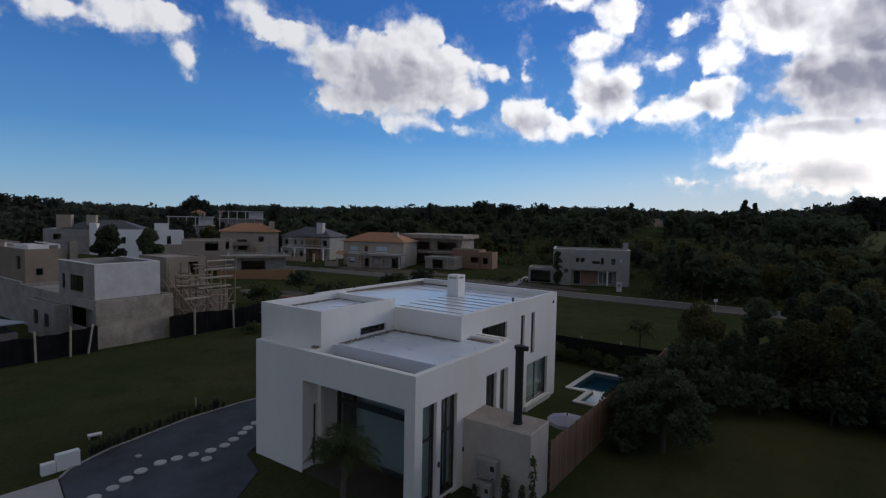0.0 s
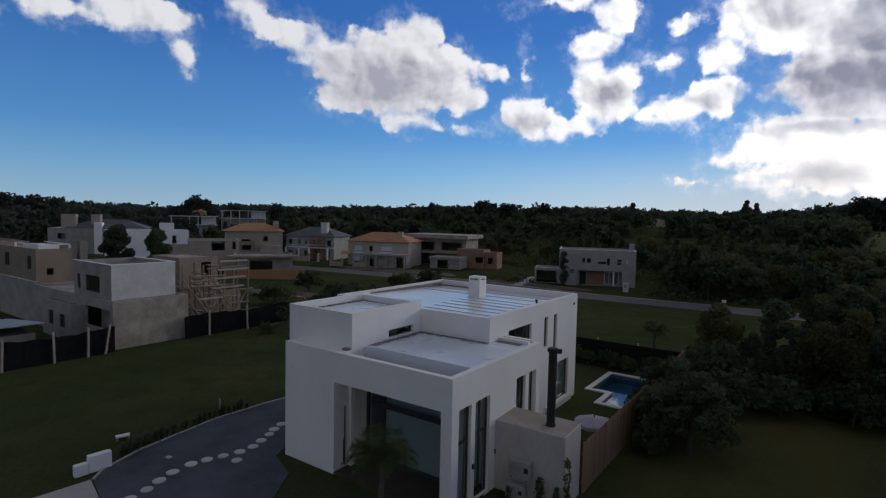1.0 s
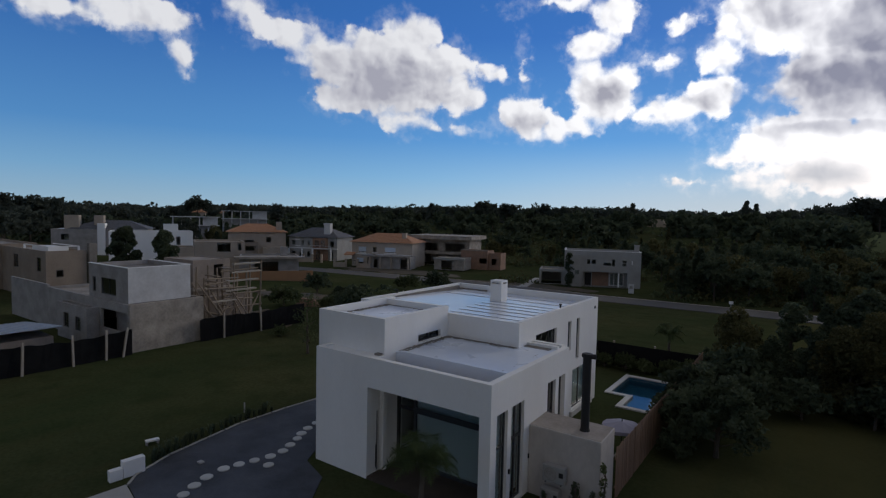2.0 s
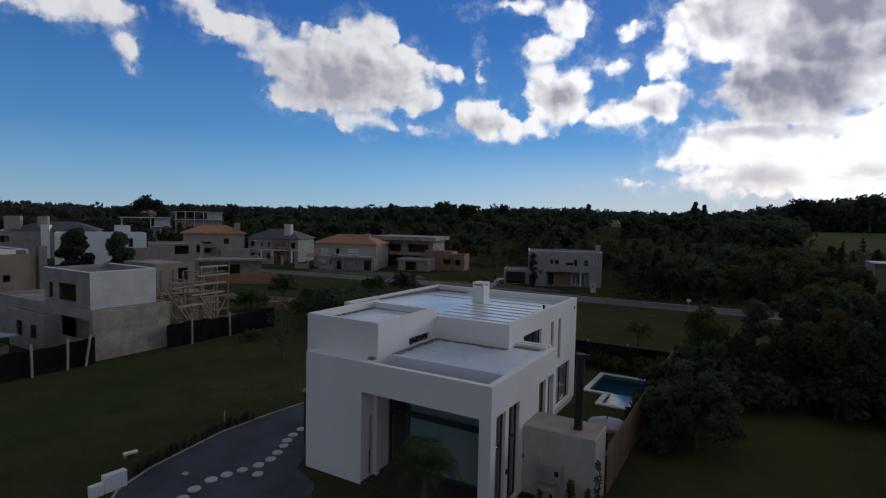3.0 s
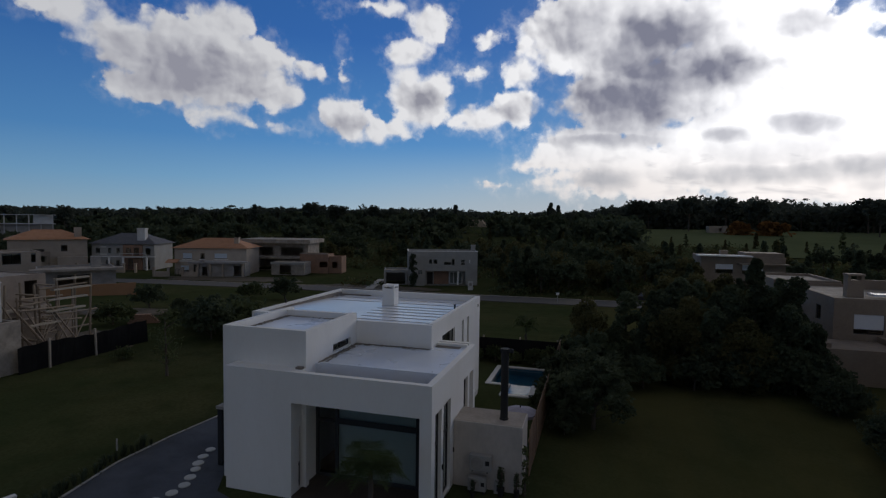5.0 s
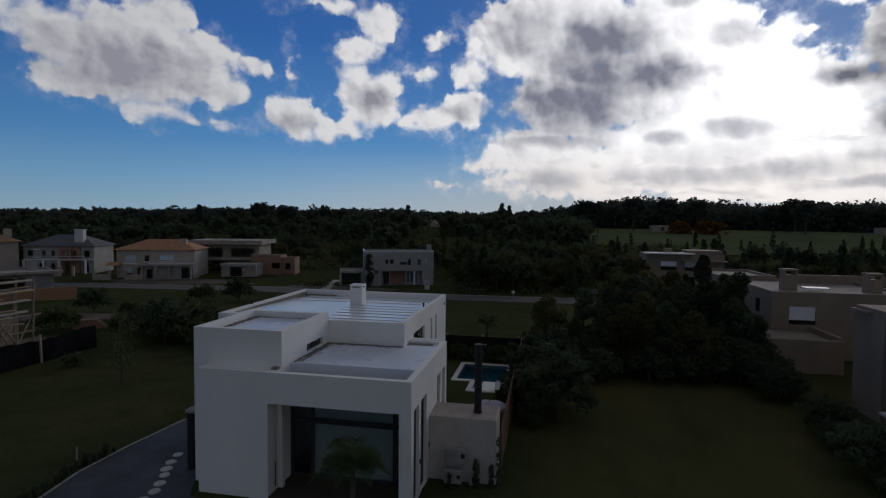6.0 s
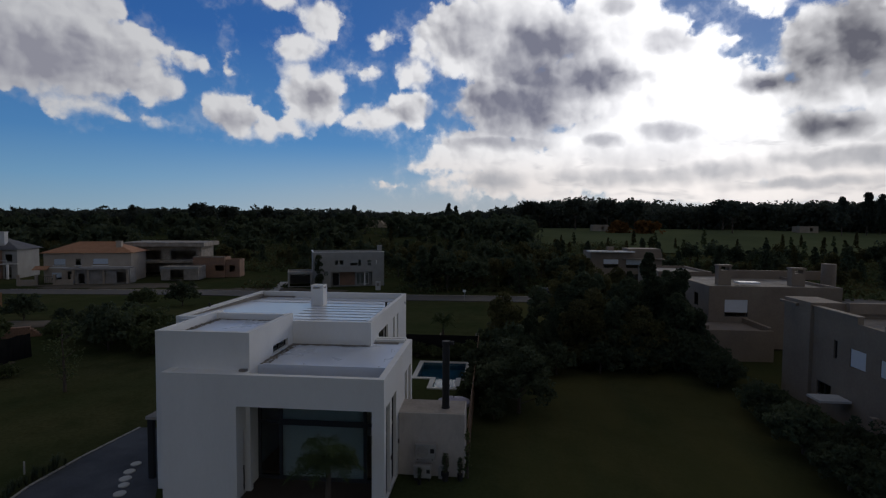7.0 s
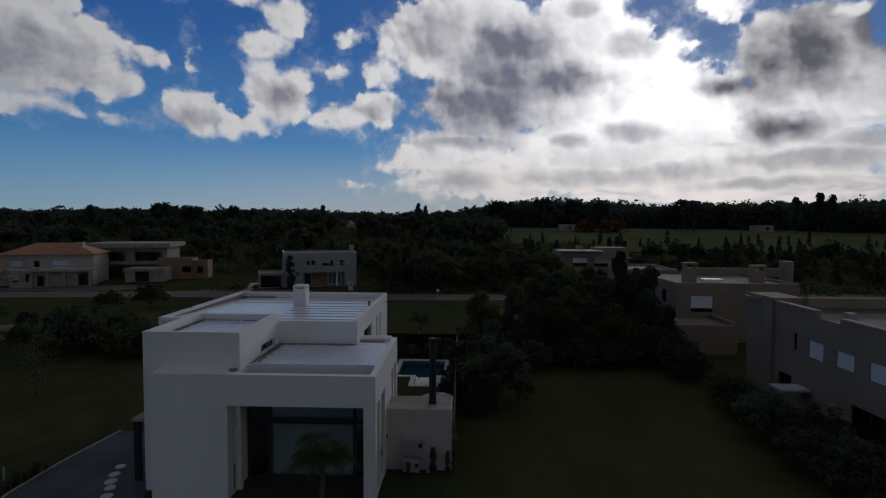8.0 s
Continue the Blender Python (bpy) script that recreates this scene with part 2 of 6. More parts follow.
def leafy(name, color, color2, scale=0.5):
    """Leaves: two greens in clumps, a little light shining through."""
    m = bpy.data.materials.new(name)
    m.use_nodes = True
    nt = m.node_tree
    N, L = nt.nodes.new, nt.links.new
    b = nt.nodes["Principled BSDF"]
    geo, ns, mx = N("ShaderNodeNewGeometry"), N("ShaderNodeTexNoise"), N("ShaderNodeMix")
    info, hs, rr = N("ShaderNodeObjectInfo"), N("ShaderNodeHueSaturation"), N("ShaderNodeMapRange")
    L(N("ShaderNodeTexCoord").outputs["Object"], ns.inputs["Vector"])
    ns.inputs["Scale"].default_value = scale
    ad = N("ShaderNodeMath")
    ad.operation = "MULTIPLY_ADD"
    L(geo.outputs["Random Per Island"], ad.inputs[0])
    ad.inputs[1].default_value = 0.5
    sb = N("ShaderNodeMath")
    sb.operation = "SUBTRACT"
    L(ns.outputs[0], sb.inputs[0])
    sb.inputs[1].default_value = 0.25
    L(sb.outputs[0], ad.inputs[2])
    mx.data_type = "RGBA"
    L(ad.outputs[0], mx.inputs[0])
    mx.inputs[6].default_value, mx.inputs[7].default_value = (*color, 1), (*color2, 1)
    L(info.outputs["Random"], rr.inputs[0])
    rr.inputs[3].default_value, rr.inputs[4].default_value = 0.7, 1.25
    L(rr.outputs[0], hs.inputs["Value"])
    L(mx.outputs[2], hs.inputs["Color"])
    L(hs.outputs[0], b.inputs["Base Color"])
    b.inputs["Roughness"].default_value, b.inputs["Specular IOR Level"].default_value = 0.85, 0.12
    tr, ms = N("ShaderNodeBsdfTranslucent"), N("ShaderNodeMixShader")
    L(hs.outputs[0], tr.inputs[0])
    ms.inputs[0].default_value = 0.35
    L(b.outputs[0], ms.inputs[1]), L(tr.outputs[0], ms.inputs[2])
    L(ms.outputs[0], nt.nodes["Material Output"].inputs[0])
    return m


PLASTER = material("white_plaster", (0.80, 0.785, 0.76), 0.75, (0.64, 0.62, 0.59), 0.45, 9.0, 0.4, 0.12, streak=(1, 1, 0.45))
# the blue is the sky's reflection, put into the membrane's base colour
TERRACE = material("painted_membrane_sky_tint", (0.64, 0.69, 0.78), 0.30, (0.52, 0.55, 0.60), 0.35, 3.0, 0.35, 0.0)
SHEET = material("coated_roof_sheet", (0.68, 0.71, 0.77), 0.23, (0.52, 0.53, 0.55), 0.3, 3.0, 0.4, 0.0)
SEAM = material("dull_roof_seam", (0.46, 0.46, 0.46), 0.6, (0.34, 0.33, 0.32), 0.6, 6.0, 0.6, 0.05)
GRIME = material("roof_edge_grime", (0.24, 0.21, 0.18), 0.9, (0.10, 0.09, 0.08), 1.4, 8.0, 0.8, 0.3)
RENDER_GREY = material("grey_render", (0.35, 0.325, 0.30), 0.85, (0.20, 0.18, 0.165), 0.8, 7.0, 0.9, 0.25)
BEIGE = material("beige_render", (0.285, 0.225, 0.17), 0.85, (0.19, 0.145, 0.11), 0.5, 6.0, 0.8, 0.2)
SAND = material("sand_render", (0.40, 0.33, 0.26), 0.85, (0.28, 0.225, 0.175), 0.5, 6.0, 0.75, 0.2)
PALE = material("pale_grey_render", (0.37, 0.36, 0.335), 0.85, (0.26, 0.25, 0.235), 0.5, 6.0, 0.7, 0.2)
CREAM = material("cream_render", (0.45, 0.375, 0.30), 0.85, (0.33, 0.275, 0.22), 0.5, 6.0, 0.7, 0.2)
BRICK = material("orange_brick_wall", (0.34, 0.195, 0.125), 0.9, (0.20, 0.13, 0.095), 0.8, 5.0, 0.9, 0.4)
SLATE_BLUE = material("blue_grey_shutter", (0.52, 0.58, 0.64), 0.5, (0.42, 0.47, 0.52), 1.0, 20.0, 0.3, 0.05)
CONCRETE = material("raw_concrete", (0.42, 0.365, 0.305), 0.9, (0.19, 0.165, 0.14), 0.7, 5.0, 1.0, 0.35)
LIMEWASH = material("limewashed_render", (0.60, 0.59, 0.575), 0.85, (0.40, 0.385, 0.37), 0.6, 5.0, 0.8, 0.2)
BLOCKWORK = material("hollow_brick", (0.30, 0.245, 0.20), 0.9, (0.18, 0.145, 0.12), 0.9, 8.0, 0.8, 0.4)
ALU = material("dark_window_frame", (0.035, 0.036, 0.04), 0.4, (0.02, 0.02, 0.022), 3.0, 30.0, 0.5, 0.02)
STEEL_BLACK = material("black_steel", (0.012, 0.012, 0.013), 0.75, (0.022, 0.02, 0.018), 2.0, 20.0, 0.5, 0.05)
GLASS = glass("window_glass")
CURTAIN = material("pale_curtain", (0.60, 0.64, 0.61), 0.9, (0.45, 0.48, 0.46), 1.5, 20.0, 0.4, 0.1, streak=(6, 6, 0.1))
SHUTTER = material("white_roller_shutter", (0.75, 0.76, 0.78), 0.5, (0.6, 0.6, 0.62), 1.0, 20.0, 0.3, 0.05)
INNER = material("inner_wall", (0.45, 0.44, 0.42), 0.9, None, 0.6, 8.0, 0.2, 0.02)
DRIVE = material("slate_gravel_drive", (0.088, 0.096, 0.116), 0.8, (0.014, 0.016, 0.021), 0.3, 22.0, 1.0, 0.5)
STONE = material("pale_stepping_stone", (0.52, 0.52, 0.50), 0.8, (0.36, 0.35, 0.33), 1.5, 14.0, 0.6, 0.25, vary=0.12)
ROAD = material("road_asphalt", (0.10, 0.088, 0.077), 0.9, (0.085, 0.08, 0.072), 0.25, 6.0, 0.7, 0.2)
PAVE = material("concrete_pavement", (0.42, 0.40, 0.37), 0.85, (0.28, 0.27, 0.25), 0.5, 8.0, 0.6, 0.2)
WOOD = material("fence_boards", (0.27, 0.165, 0.105), 0.8, (0.11, 0.07, 0.05), 1.2, 9.0, 0.8, 0.3, streak=(3, 3, 0.25), vary=0.2)
TIMBER = material("scaffold_timber", (0.30, 0.235, 0.17), 0.85, (0.18, 0.14, 0.10), 1.2, 9.0, 0.7, 0.3, vary=0.15)
PLANK = material("pale_new_board", (0.44, 0.38, 0.30), 0.8, (0.31, 0.265, 0.21), 1.5, 9.0, 0.6, 0.2, vary=0.12)
MESH_BLACK = material("black_shade_net", (0.009, 0.009, 0.010), 0.95, (0.018, 0.018, 0.018), 1.5, 40.0, 0.7, 0.4, spec=0.05)
TILE_RED = material("terracotta_tiles", (0.50, 0.26, 0.14), 0.8, (0.36, 0.17, 0.09), 0.8, 4.0, 0.8, 0.6)
TILE_GREY = material("slate_tiles", (0.13, 0.13, 0.14), 0.7, (0.07, 0.07, 0.08), 0.8, 4.0, 0.7, 0.5)
COPING = material("pool_coping", (0.62, 0.61, 0.58), 0.75, (0.46, 0.45, 0.42), 0.9, 10.0, 0.5, 0.2)
POOLTILE = material("blue_pool_mosaic", (0.05, 0.20, 0.30), 0.35, (0.03, 0.13, 0.22), 2.0, 20.0, 0.6, 0.1)
WATER = glass("pool_water", (0.55, 0.8, 0.92), 1.33, 0.04)
WATER.node_tree.nodes["Principled BSDF"].inputs["Specular IOR Level"].default_value = 0.2
BARK = material("bark", (0.11, 0.085, 0.065), 0.95, (0.05, 0.04, 0.03), 3.0, 18.0, 0.8, 0.6, streak=(1, 1, 0.3))
LEAF = leafy("leaves_broad", (0.066, 0.088, 0.042), (0.12, 0.135, 0.06))
LEAF_DARK = leafy("leaves_dark", (0.060, 0.080, 0.050), (0.100, 0.118, 0.066))
LEAF_OLIVE = leafy("leaves_olive", (0.075, 0.076, 0.034), (0.13, 0.118, 0.05))
LEAF_RUST = leafy("leaves_autumn", (0.11, 0.05, 0.018), (0.19, 0.095, 0.03))
PALM_LEAF = leafy("palm_leaflets", (0.055, 0.082, 0.034), (0.10, 0.125, 0.05), 2.0)
# lighter and bluer than the nearer leaves: distance haze mixed into the colour
LEAF_FAR_HAZE = leafy("leaves_far_haze", (0.058, 0.070, 0.058), (0.092, 0.104, 0.078), 0.05)
WEATHERED = material("weathered_render", (0.52, 0.475, 0.43), 0.85, (0.34, 0.30, 0.27), 0.9, 7.0, 0.7, 0.25, streak=(1, 1, 0.5))
TOPCOAT = material("weathered_top_coat", (0.36, 0.315, 0.28), 0.9, (0.22, 0.19, 0.165), 1.2, 9.0, 0.9, 0.3)
ACWHITE = material("ac_casing", (0.34, 0.33, 0.315), 0.6, (0.25, 0.24, 0.225), 2.0, 20.0, 0.4, 0.03)
CARDARK = material("dark_car_paint", (0.03, 0.03, 0.035), 0.25, None, 1.0, 30.0, 0.2, 0.0, coat=0.6)
RUBBER = material("tyre_rubber", (0.02, 0.02, 0.02), 0.9, None, 3.0, 30.0, 0.4, 0.2)
CANVAS = material("pale_canvas", (0.30, 0.29, 0.37), 0.85, (0.22, 0.22, 0.28), 1.0, 20.0, 0.4, 0.1)
EARTH = material("bare_earth", (0.36, 0.29, 0.21), 0.95, (0.22, 0.18, 0.13), 0.08, 1.5, 0.8, 0.4)
DIRT = material("trodden_earth", (0.115, 0.085, 0.058), 0.95, (0.05, 0.045, 0.022), 0.3, 4.0, 1.0, 0.4)
SOIL = material("dark_soil", (0.06, 0.045, 0.032), 0.95, (0.03, 0.024, 0.018), 1.0, 12.0, 0.7, 0.5)


def grass_material():
    """Mown grass: broad dry patches, mottling a few steps across, and fine blades."""
    m = bpy.data.materials.new("lawn")
    m.use_nodes = True
    nt = m.node_tree
    N, L = nt.nodes.new, nt.links.new
    b = nt.nodes["Principled BSDF"]
    b.inputs["Roughness"].default_value, b.inputs["Specular IOR Level"].default_value = 1.0, 0.0
    co = N("ShaderNodeTexCoord").outputs["Object"]

    def ns(scale, detail, stretch=(1, 1, 1)):
        mp, n = N("ShaderNodeMapping"), N("ShaderNodeTexNoise")
        L(co, mp.inputs[0])
        mp.inputs["Scale"].default_value = stretch
        mp.inputs["Rotation"].default_value = (0, 0, 0.2)
        L(mp.outputs[0], n.inputs["Vector"])
        n.inputs["Scale"].default_value, n.inputs["Detail"].default_value, n.inputs["Roughness"].default_value = scale, detail, 0.6
        return n.outputs[0]

    def rng(v, lo, hi, o0, o1):
        r = N("ShaderNodeMapRange")
        L(v, r.inputs[0])
        for i, q in enumerate((lo, hi, o0, o1)):
            r.inputs[i + 1].default_value = q
        return r.outputs[0]

    def mix(f, c1, c2):
        x = N("ShaderNodeMix")
        x.data_type = "RGBA"
        L(f, x.inputs[0])
        for k, col in ((6, c1), (7, c2)):
            if isinstance(col, tuple):
                x.inputs[k].default_value = (*col, 1)
            else:
                L(col, x.inputs[k])
        return x.outputs[2]

    c = mix(rng(ns(0.06, 5.0), 0.38, 0.64, 0, 1), (0.043, 0.056, 0.024), (0.074, 0.073, 0.035))
    c = mix(rng(ns(0.55, 6.0), 0.46, 0.72, 0, 0.75), c, (0.030, 0.042, 0.017))
    c = mix(rng(ns(0.8, 4.0, (1, 0.12, 1)), 0.5, 0.75, 0, 0.5), c, (0.064, 0.057, 0.025))
    c = mix(rng(ns(5.0, 6.0), 0.42, 0.7, 0, 0.6), c, (0.029, 0.039, 0.016))
    sep = N("ShaderNodeSeparateXYZ")
    L(co, sep.inputs[0])
    dry = N("ShaderNodeMath")
    dry.operation = "MULTIPLY"
    L(rng(sep.outputs[0], 2.6, 6.5, 0, 1), dry.inputs[0])
    L(rng(ns(0.25, 5.0, (1, 0.3, 1)), 0.3, 0.62, 0.12, 0.6), dry.inputs[1])
    c = mix(dry.outputs[0], c, (0.088, 0.078, 0.030))
    L(c, b.inputs["Base Color"])
    bp = N("ShaderNodeBump")
    bp.inputs["Strength"].default_value, bp.inputs["Distance"].default_value = 0.3, 0.04
    L(ns(9.0, 8.0), bp.inputs["Height"])
    L(bp.outputs[0], b.inputs["Normal"])
    return m


GRASS = grass_material()
MEADOW = material("meadow_grass", (0.125, 0.145, 0.075), 1.0, (0.085, 0.102, 0.05), 0.03, 0.6, 0.9, 0.0, spec=0.0)


# ---- builders ----
def smooth(a, b, v):
    t = min(1.0, max(0.0, (v - a) / (b - a)))
    return t * t * (3 - 2 * t)


def ground_z(x, y):
    """The land falls a little behind the garden, and rises again far off."""
    return -1.9 * smooth(26, 72, y) + 8.4 * smooth(130, 345, y)


def part(name, bm, mat, parent=None, label="", bevel=0.0):
    me = bpy.data.meshes.new(name)
    bm.to_mesh(me)
    bm.free()
    me.materials.append(mat)
    ob = new(name, me)
    ob.parent = parent
    if bevel:
        b = ob.modifiers.new("edge", "BEVEL")
        b.width, b.segments, b.limit_method = bevel, 2, "ANGLE"
    return tagged(ob, label)


def shared(name, me, parent, m=None):
    ob = new(name, me)
    ob.parent = parent
    if m is not None:
        ob.matrix_basis = m
    return ob


def thing(name, label, category, group="", m=None):
    ob = new(name)
    ob.empty_display_size = 0.3
    if m is not None:
        ob.matrix_basis = m
    return tagged(ob, label, category, group)


def box(bm, x0, x1, y0, y1, z0, z1):
    v = [bm.verts.new((x, y, z)) for z in (z0, z1) for x, y in ((x0, y0), (x1, y0), (x1, y1), (x0, y1))]
    for f in ((3, 2, 1, 0), (4, 5, 6, 7), (0, 1, 5, 4), (1, 2, 6, 5), (2, 3, 7, 6), (3, 0, 4, 7)):
        bm.faces.new([v[i] for i in f])
    return v


def boxes(*rows):
    bm = bmesh.new()
    for r in rows:
        box(bm, *r)
    return bm


def beam(bm, a, b, r, sides=6, r2=None):
    """A round bar from a to b, tapering from r to r2."""
    a, b = Vector(a), Vector(b)
    r2 = r if r2 is None else r2
    q = (b - a).to_track_quat("Z", "Y")
    rings = []
    for p, rad in ((a, r), (b, r2)):
        rings.append([bm.verts.new(p + q @ Vector((rad * math.cos(2 * math.pi * i / sides), rad * math.sin(2 * math.pi * i / sides), 0))) for i in range(sides)])
    for i in range(sides):
        j = (i + 1) % sides
        bm.faces.new((rings[0][i], rings[0][j], rings[1][j], rings[1][i]))
    bm.faces.new(rings[0][::-1]), bm.faces.new(rings[1])


def wall(bm, axis, at, thick, u0, u1, z0, z1, holes=()):
    """A wall of thickness thick from plane at, along y (axis x) or along x (axis y), with openings (u0, u1, z0, z1) right through."""
    us = sorted({u0, u1, *[min(u1, max(u0, h[i])) for h in holes for i in (0, 1)]})
    zs = sorted({z0, z1, *[min(z1, max(z0, h[i])) for h in holes for i in (2, 3)]})
    nu, nz = len(us) - 1, len(zs) - 1

    def solid(i, k):
        if not (0 <= i < nu and 0 <= k < nz):
            return False
        u, z = (us[i] + us[i + 1]) / 2, (zs[k] + zs[k + 1]) / 2
        return not any(h[0] < u < h[1] and h[2] < z < h[3] for h in holes)

    verts = {}

    def vert(i, k, s):
        if (i, k, s) not in verts:
            p = at + s * thick
            verts[i, k, s] = bm.verts.new((p, us[i], zs[k]) if axis == "x" else (us[i], p, zs[k]))
        return verts[i, k, s]

    for i in range(nu):
        for k in range(nz):
            if not solid(i, k):
                continue
            for s in (0, 1):
                bm.faces.new([vert(i, k, s), vert(i + 1, k, s), vert(i + 1, k + 1, s), vert(i, k + 1, s)])
            for di, dk, e in ((-1, 0, ((0, 0), (0, 1))), (1, 0, ((1, 0), (1, 1))), (0, -1, ((0, 0), (1, 0))), (0, 1, ((0, 1), (1, 1)))):
                if not solid(i + di, k + dk):
                    (a, b), (c, d) = e
                    bm.faces.new([vert(i + a, k + b, 0), vert(i + c, k + d, 0), vert(i + c, k + d, 1), vert(i + a, k + b, 1)])
    bmesh.ops.recalc_face_normals(bm, faces=bm.faces[:])


def window(parent, axis, at, u0, u1, z0, z1, uprights=(), bars=(), w=0.06, deep=0.07, mat=None, blind=None, inward=1, name="window", outside=None):
    """A window > pane(s): its frame with uprights and cross bars, glass, and maybe a blind (material, z from) inside."""
    def bx(bm, a, b, c, d, p, q):
        if axis == "x":
            box(bm, p, q, a, b, c, d)
        else:
            box(bm, a, b, p, q, c, d)
    p0, p1 = (at, at + deep) if inward > 0 else (at - deep, at)
    us, zs = [u0, *uprights, u1], [z0, *bars, z1]
    cells = []
    for i in range(len(us) - 1):
        for k in range(len(zs) - 1):
            cells.append((us[i] + (w if i == 0 else w / 2), us[i + 1] - (w if i == len(us) - 2 else w / 2),
                          zs[k] + (w if k == 0 else w / 2), zs[k + 1] - (w if k == len(zs) - 2 else w / 2)))
    bm = bmesh.new()
    wall(bm, axis, p0, deep, u0, u1, z0, z1, cells)
    win = part(name, bm, mat or ALU, parent)
    mid = (p0 + p1) / 2
    for a, b, c, d in cells:
        g = bmesh.new()
        bx(g, a + 0.002, b - 0.002, c + 0.002, d - 0.002, mid - 0.006, mid + 0.006)
        pane = part("pane", g, GLASS, win)
        pane.visible_shadow = False
    if outside:
        g = bmesh.new()
        q = p0 - 0.03 if inward > 0 else p1 + 0.03
        n = max(3, int((z1 - outside[1]) / 0.09))
        for k in range(n):
            za, zb = outside[1] + (z1 - outside[1]) * k / n, outside[1] + (z1 - outside[1]) * (k + 1) / n
            bx(g, u0 + 0.02, u1 - 0.02, za + 0.003, zb, q - 0.012 - 0.004 * (k % 2), q + 0.012)
        tagged(part("shutter", g, outside[0], win), "white slatted roller shutter", kind="stuff")
    if blind:
        g = bmesh.new()
        q = p1 + 0.12 if inward > 0 else p0 - 0.12
        bx(g, u0 + 0.03, u1 - 0.03, blind[1], z1 - 0.02, q - 0.01, q + 0.01)
        part("blind", g, blind[0], win)
    return win


def block(parent, mat, x0, x1, y0, y1, z0, z1, holes=None, name="wall", parapet=0.3, roof=None, t=0.2, roof_label=""):
    """A box of four walls with openings per side ('s', 'n', 'w', 'e') and a flat roof sunk behind a parapet."""
    holes = holes or {}
    for row in (("y", y0, t, x0, x1, z0, z1, holes.get("s", ())), ("y", y1 - t, t, x0, x1, z0, z1, holes.get("n", ())),
                ("x", x0, t, y0 + t, y1 - t, z0, z1, holes.get("w", ())), ("x", x1 - t, t, y0 + t, y1 - t, z0, z1, holes.get("e", ()))):
        bm = bmesh.new()
        wall(bm, *row)
        ob = part(name, bm, mat, parent)
    part("roof", boxes((x0 + t, x1 - t, y0 + t, y1 - t, z1 - parapet - 0.2, z1 - parapet)), roof or TERRACE, parent, roof_label)
    return ob


def far_windows(parent, rows, blind=None):
    """rows: side, plane, u0, u1, z0, z1, share of the window left open under a shutter, or none."""
    for side, at, u0, u1, z0, z1, *more in rows:
        axis = "y" if side in "sn" else "x"
        inward = 1 if side in "sw" else -1
        window(parent, axis, at + 0.08 * inward, u0, u1, z0, z1, (((u0 + u1) / 2,) if u1 - u0 > 1.3 else ()), (), 0.06, 0.06, None, None, inward,
               outside=(blind or SHUTTER, z0 + (z1 - z0) * more[0]) if more else None)


def holes_of(rows):
    out = {}
    for side, at, u0, u1, z0, z1, *more in rows:
        out.setdefault(side, []).append((u0, u1, z0, z1))
    return out


def hip_roof(parent, mat, x0, x1, y0, y1, z, rise, over=0.6, label=""):
    """Four slopes to a ridge, with courses of tiles as steps."""
    bm = bmesh.new()
    x0, x1, y0, y1 = x0 - over, x1 + over, y0 - over, y1 + over
    half = min(x1 - x0, y1 - y0) / 2
    n = max(8, int(half / 0.45))
    rings = []
    for i in range(n + 1):
        a = i / n * half * 0.999
        za = z + rise * i / n
        for dz in (-0.02, 0.05):
            rings.append([bm.verts.new(p) for p in ((x0 + a, y0 + a, za + dz), (x1 - a, y0 + a, za + dz), (x1 - a, y1 - a, za + dz), (x0 + a, y1 - a, za + dz))])
    for lo, hi in zip(rings, rings[1:]):
        for k in range(4):
            bm.faces.new((lo[k], lo[(k + 1) % 4], hi[(k + 1) % 4], hi[k]))
    bm.faces.new(rings[0][::-1]), bm.faces.new(rings[-1])
    return part("roof", bm, mat, parent, label)


# ---- ground, drive, road ----
POOL = (-1.2, 2.0, 16.9, 20.8)        # inner edges of the deep basin
LEDGE = (0.1, 1.5, 14.8, 16.9)        # and of the shallow one


def build_ground():
    xs = {-4500, -2500, -1500, -1000, -700, -500, -400, 400, 500, 700, 1000, 1500, 2500, 4500, *range(-330, 340, 15), *range(-60, 61, 4)}
    ys = {-4500, -2000, -800, -300, -120, -60, -30, 900, 1400, 2400, 4500, *range(-20, 110, 3), *range(110, 700, 20)}
    xs |= {POOL[0], POOL[1], LEDGE[0], LEDGE[1]}
    ys |= {POOL[2], POOL[3], LEDGE[2]}
    xs, ys = sorted(xs), sorted(ys)
    bm = bmesh.new()
    rnd = random.Random(3)
    grid = []
    for y in ys:
        row = []
        for x in xs:
            near = -40 < x < 30 and -25 < y < 28
            row.append(bm.verts.new((x, y, ground_z(x, y) - (0 if near else rnd.uniform(0, 0.12)))))
        grid.append(row)
    for j in range(len(ys) - 1):
        for i in range(len(xs) - 1):
            cx, cy = (xs[i] + xs[i + 1]) / 2, (ys[j] + ys[j + 1]) / 2
            if any(r[0] < cx < r[1] and r[2] < cy < r[3] for r in (POOL, LEDGE)):
                continue
            bm.faces.new((grid[j][i], grid[j][i + 1], grid[j + 1][i + 1], grid[j + 1][i]))
    g = part("ground", bm, GRASS)
    tagged(g, "dark green mown lawn and open grassland", "ground", kind="structure")


build_ground()


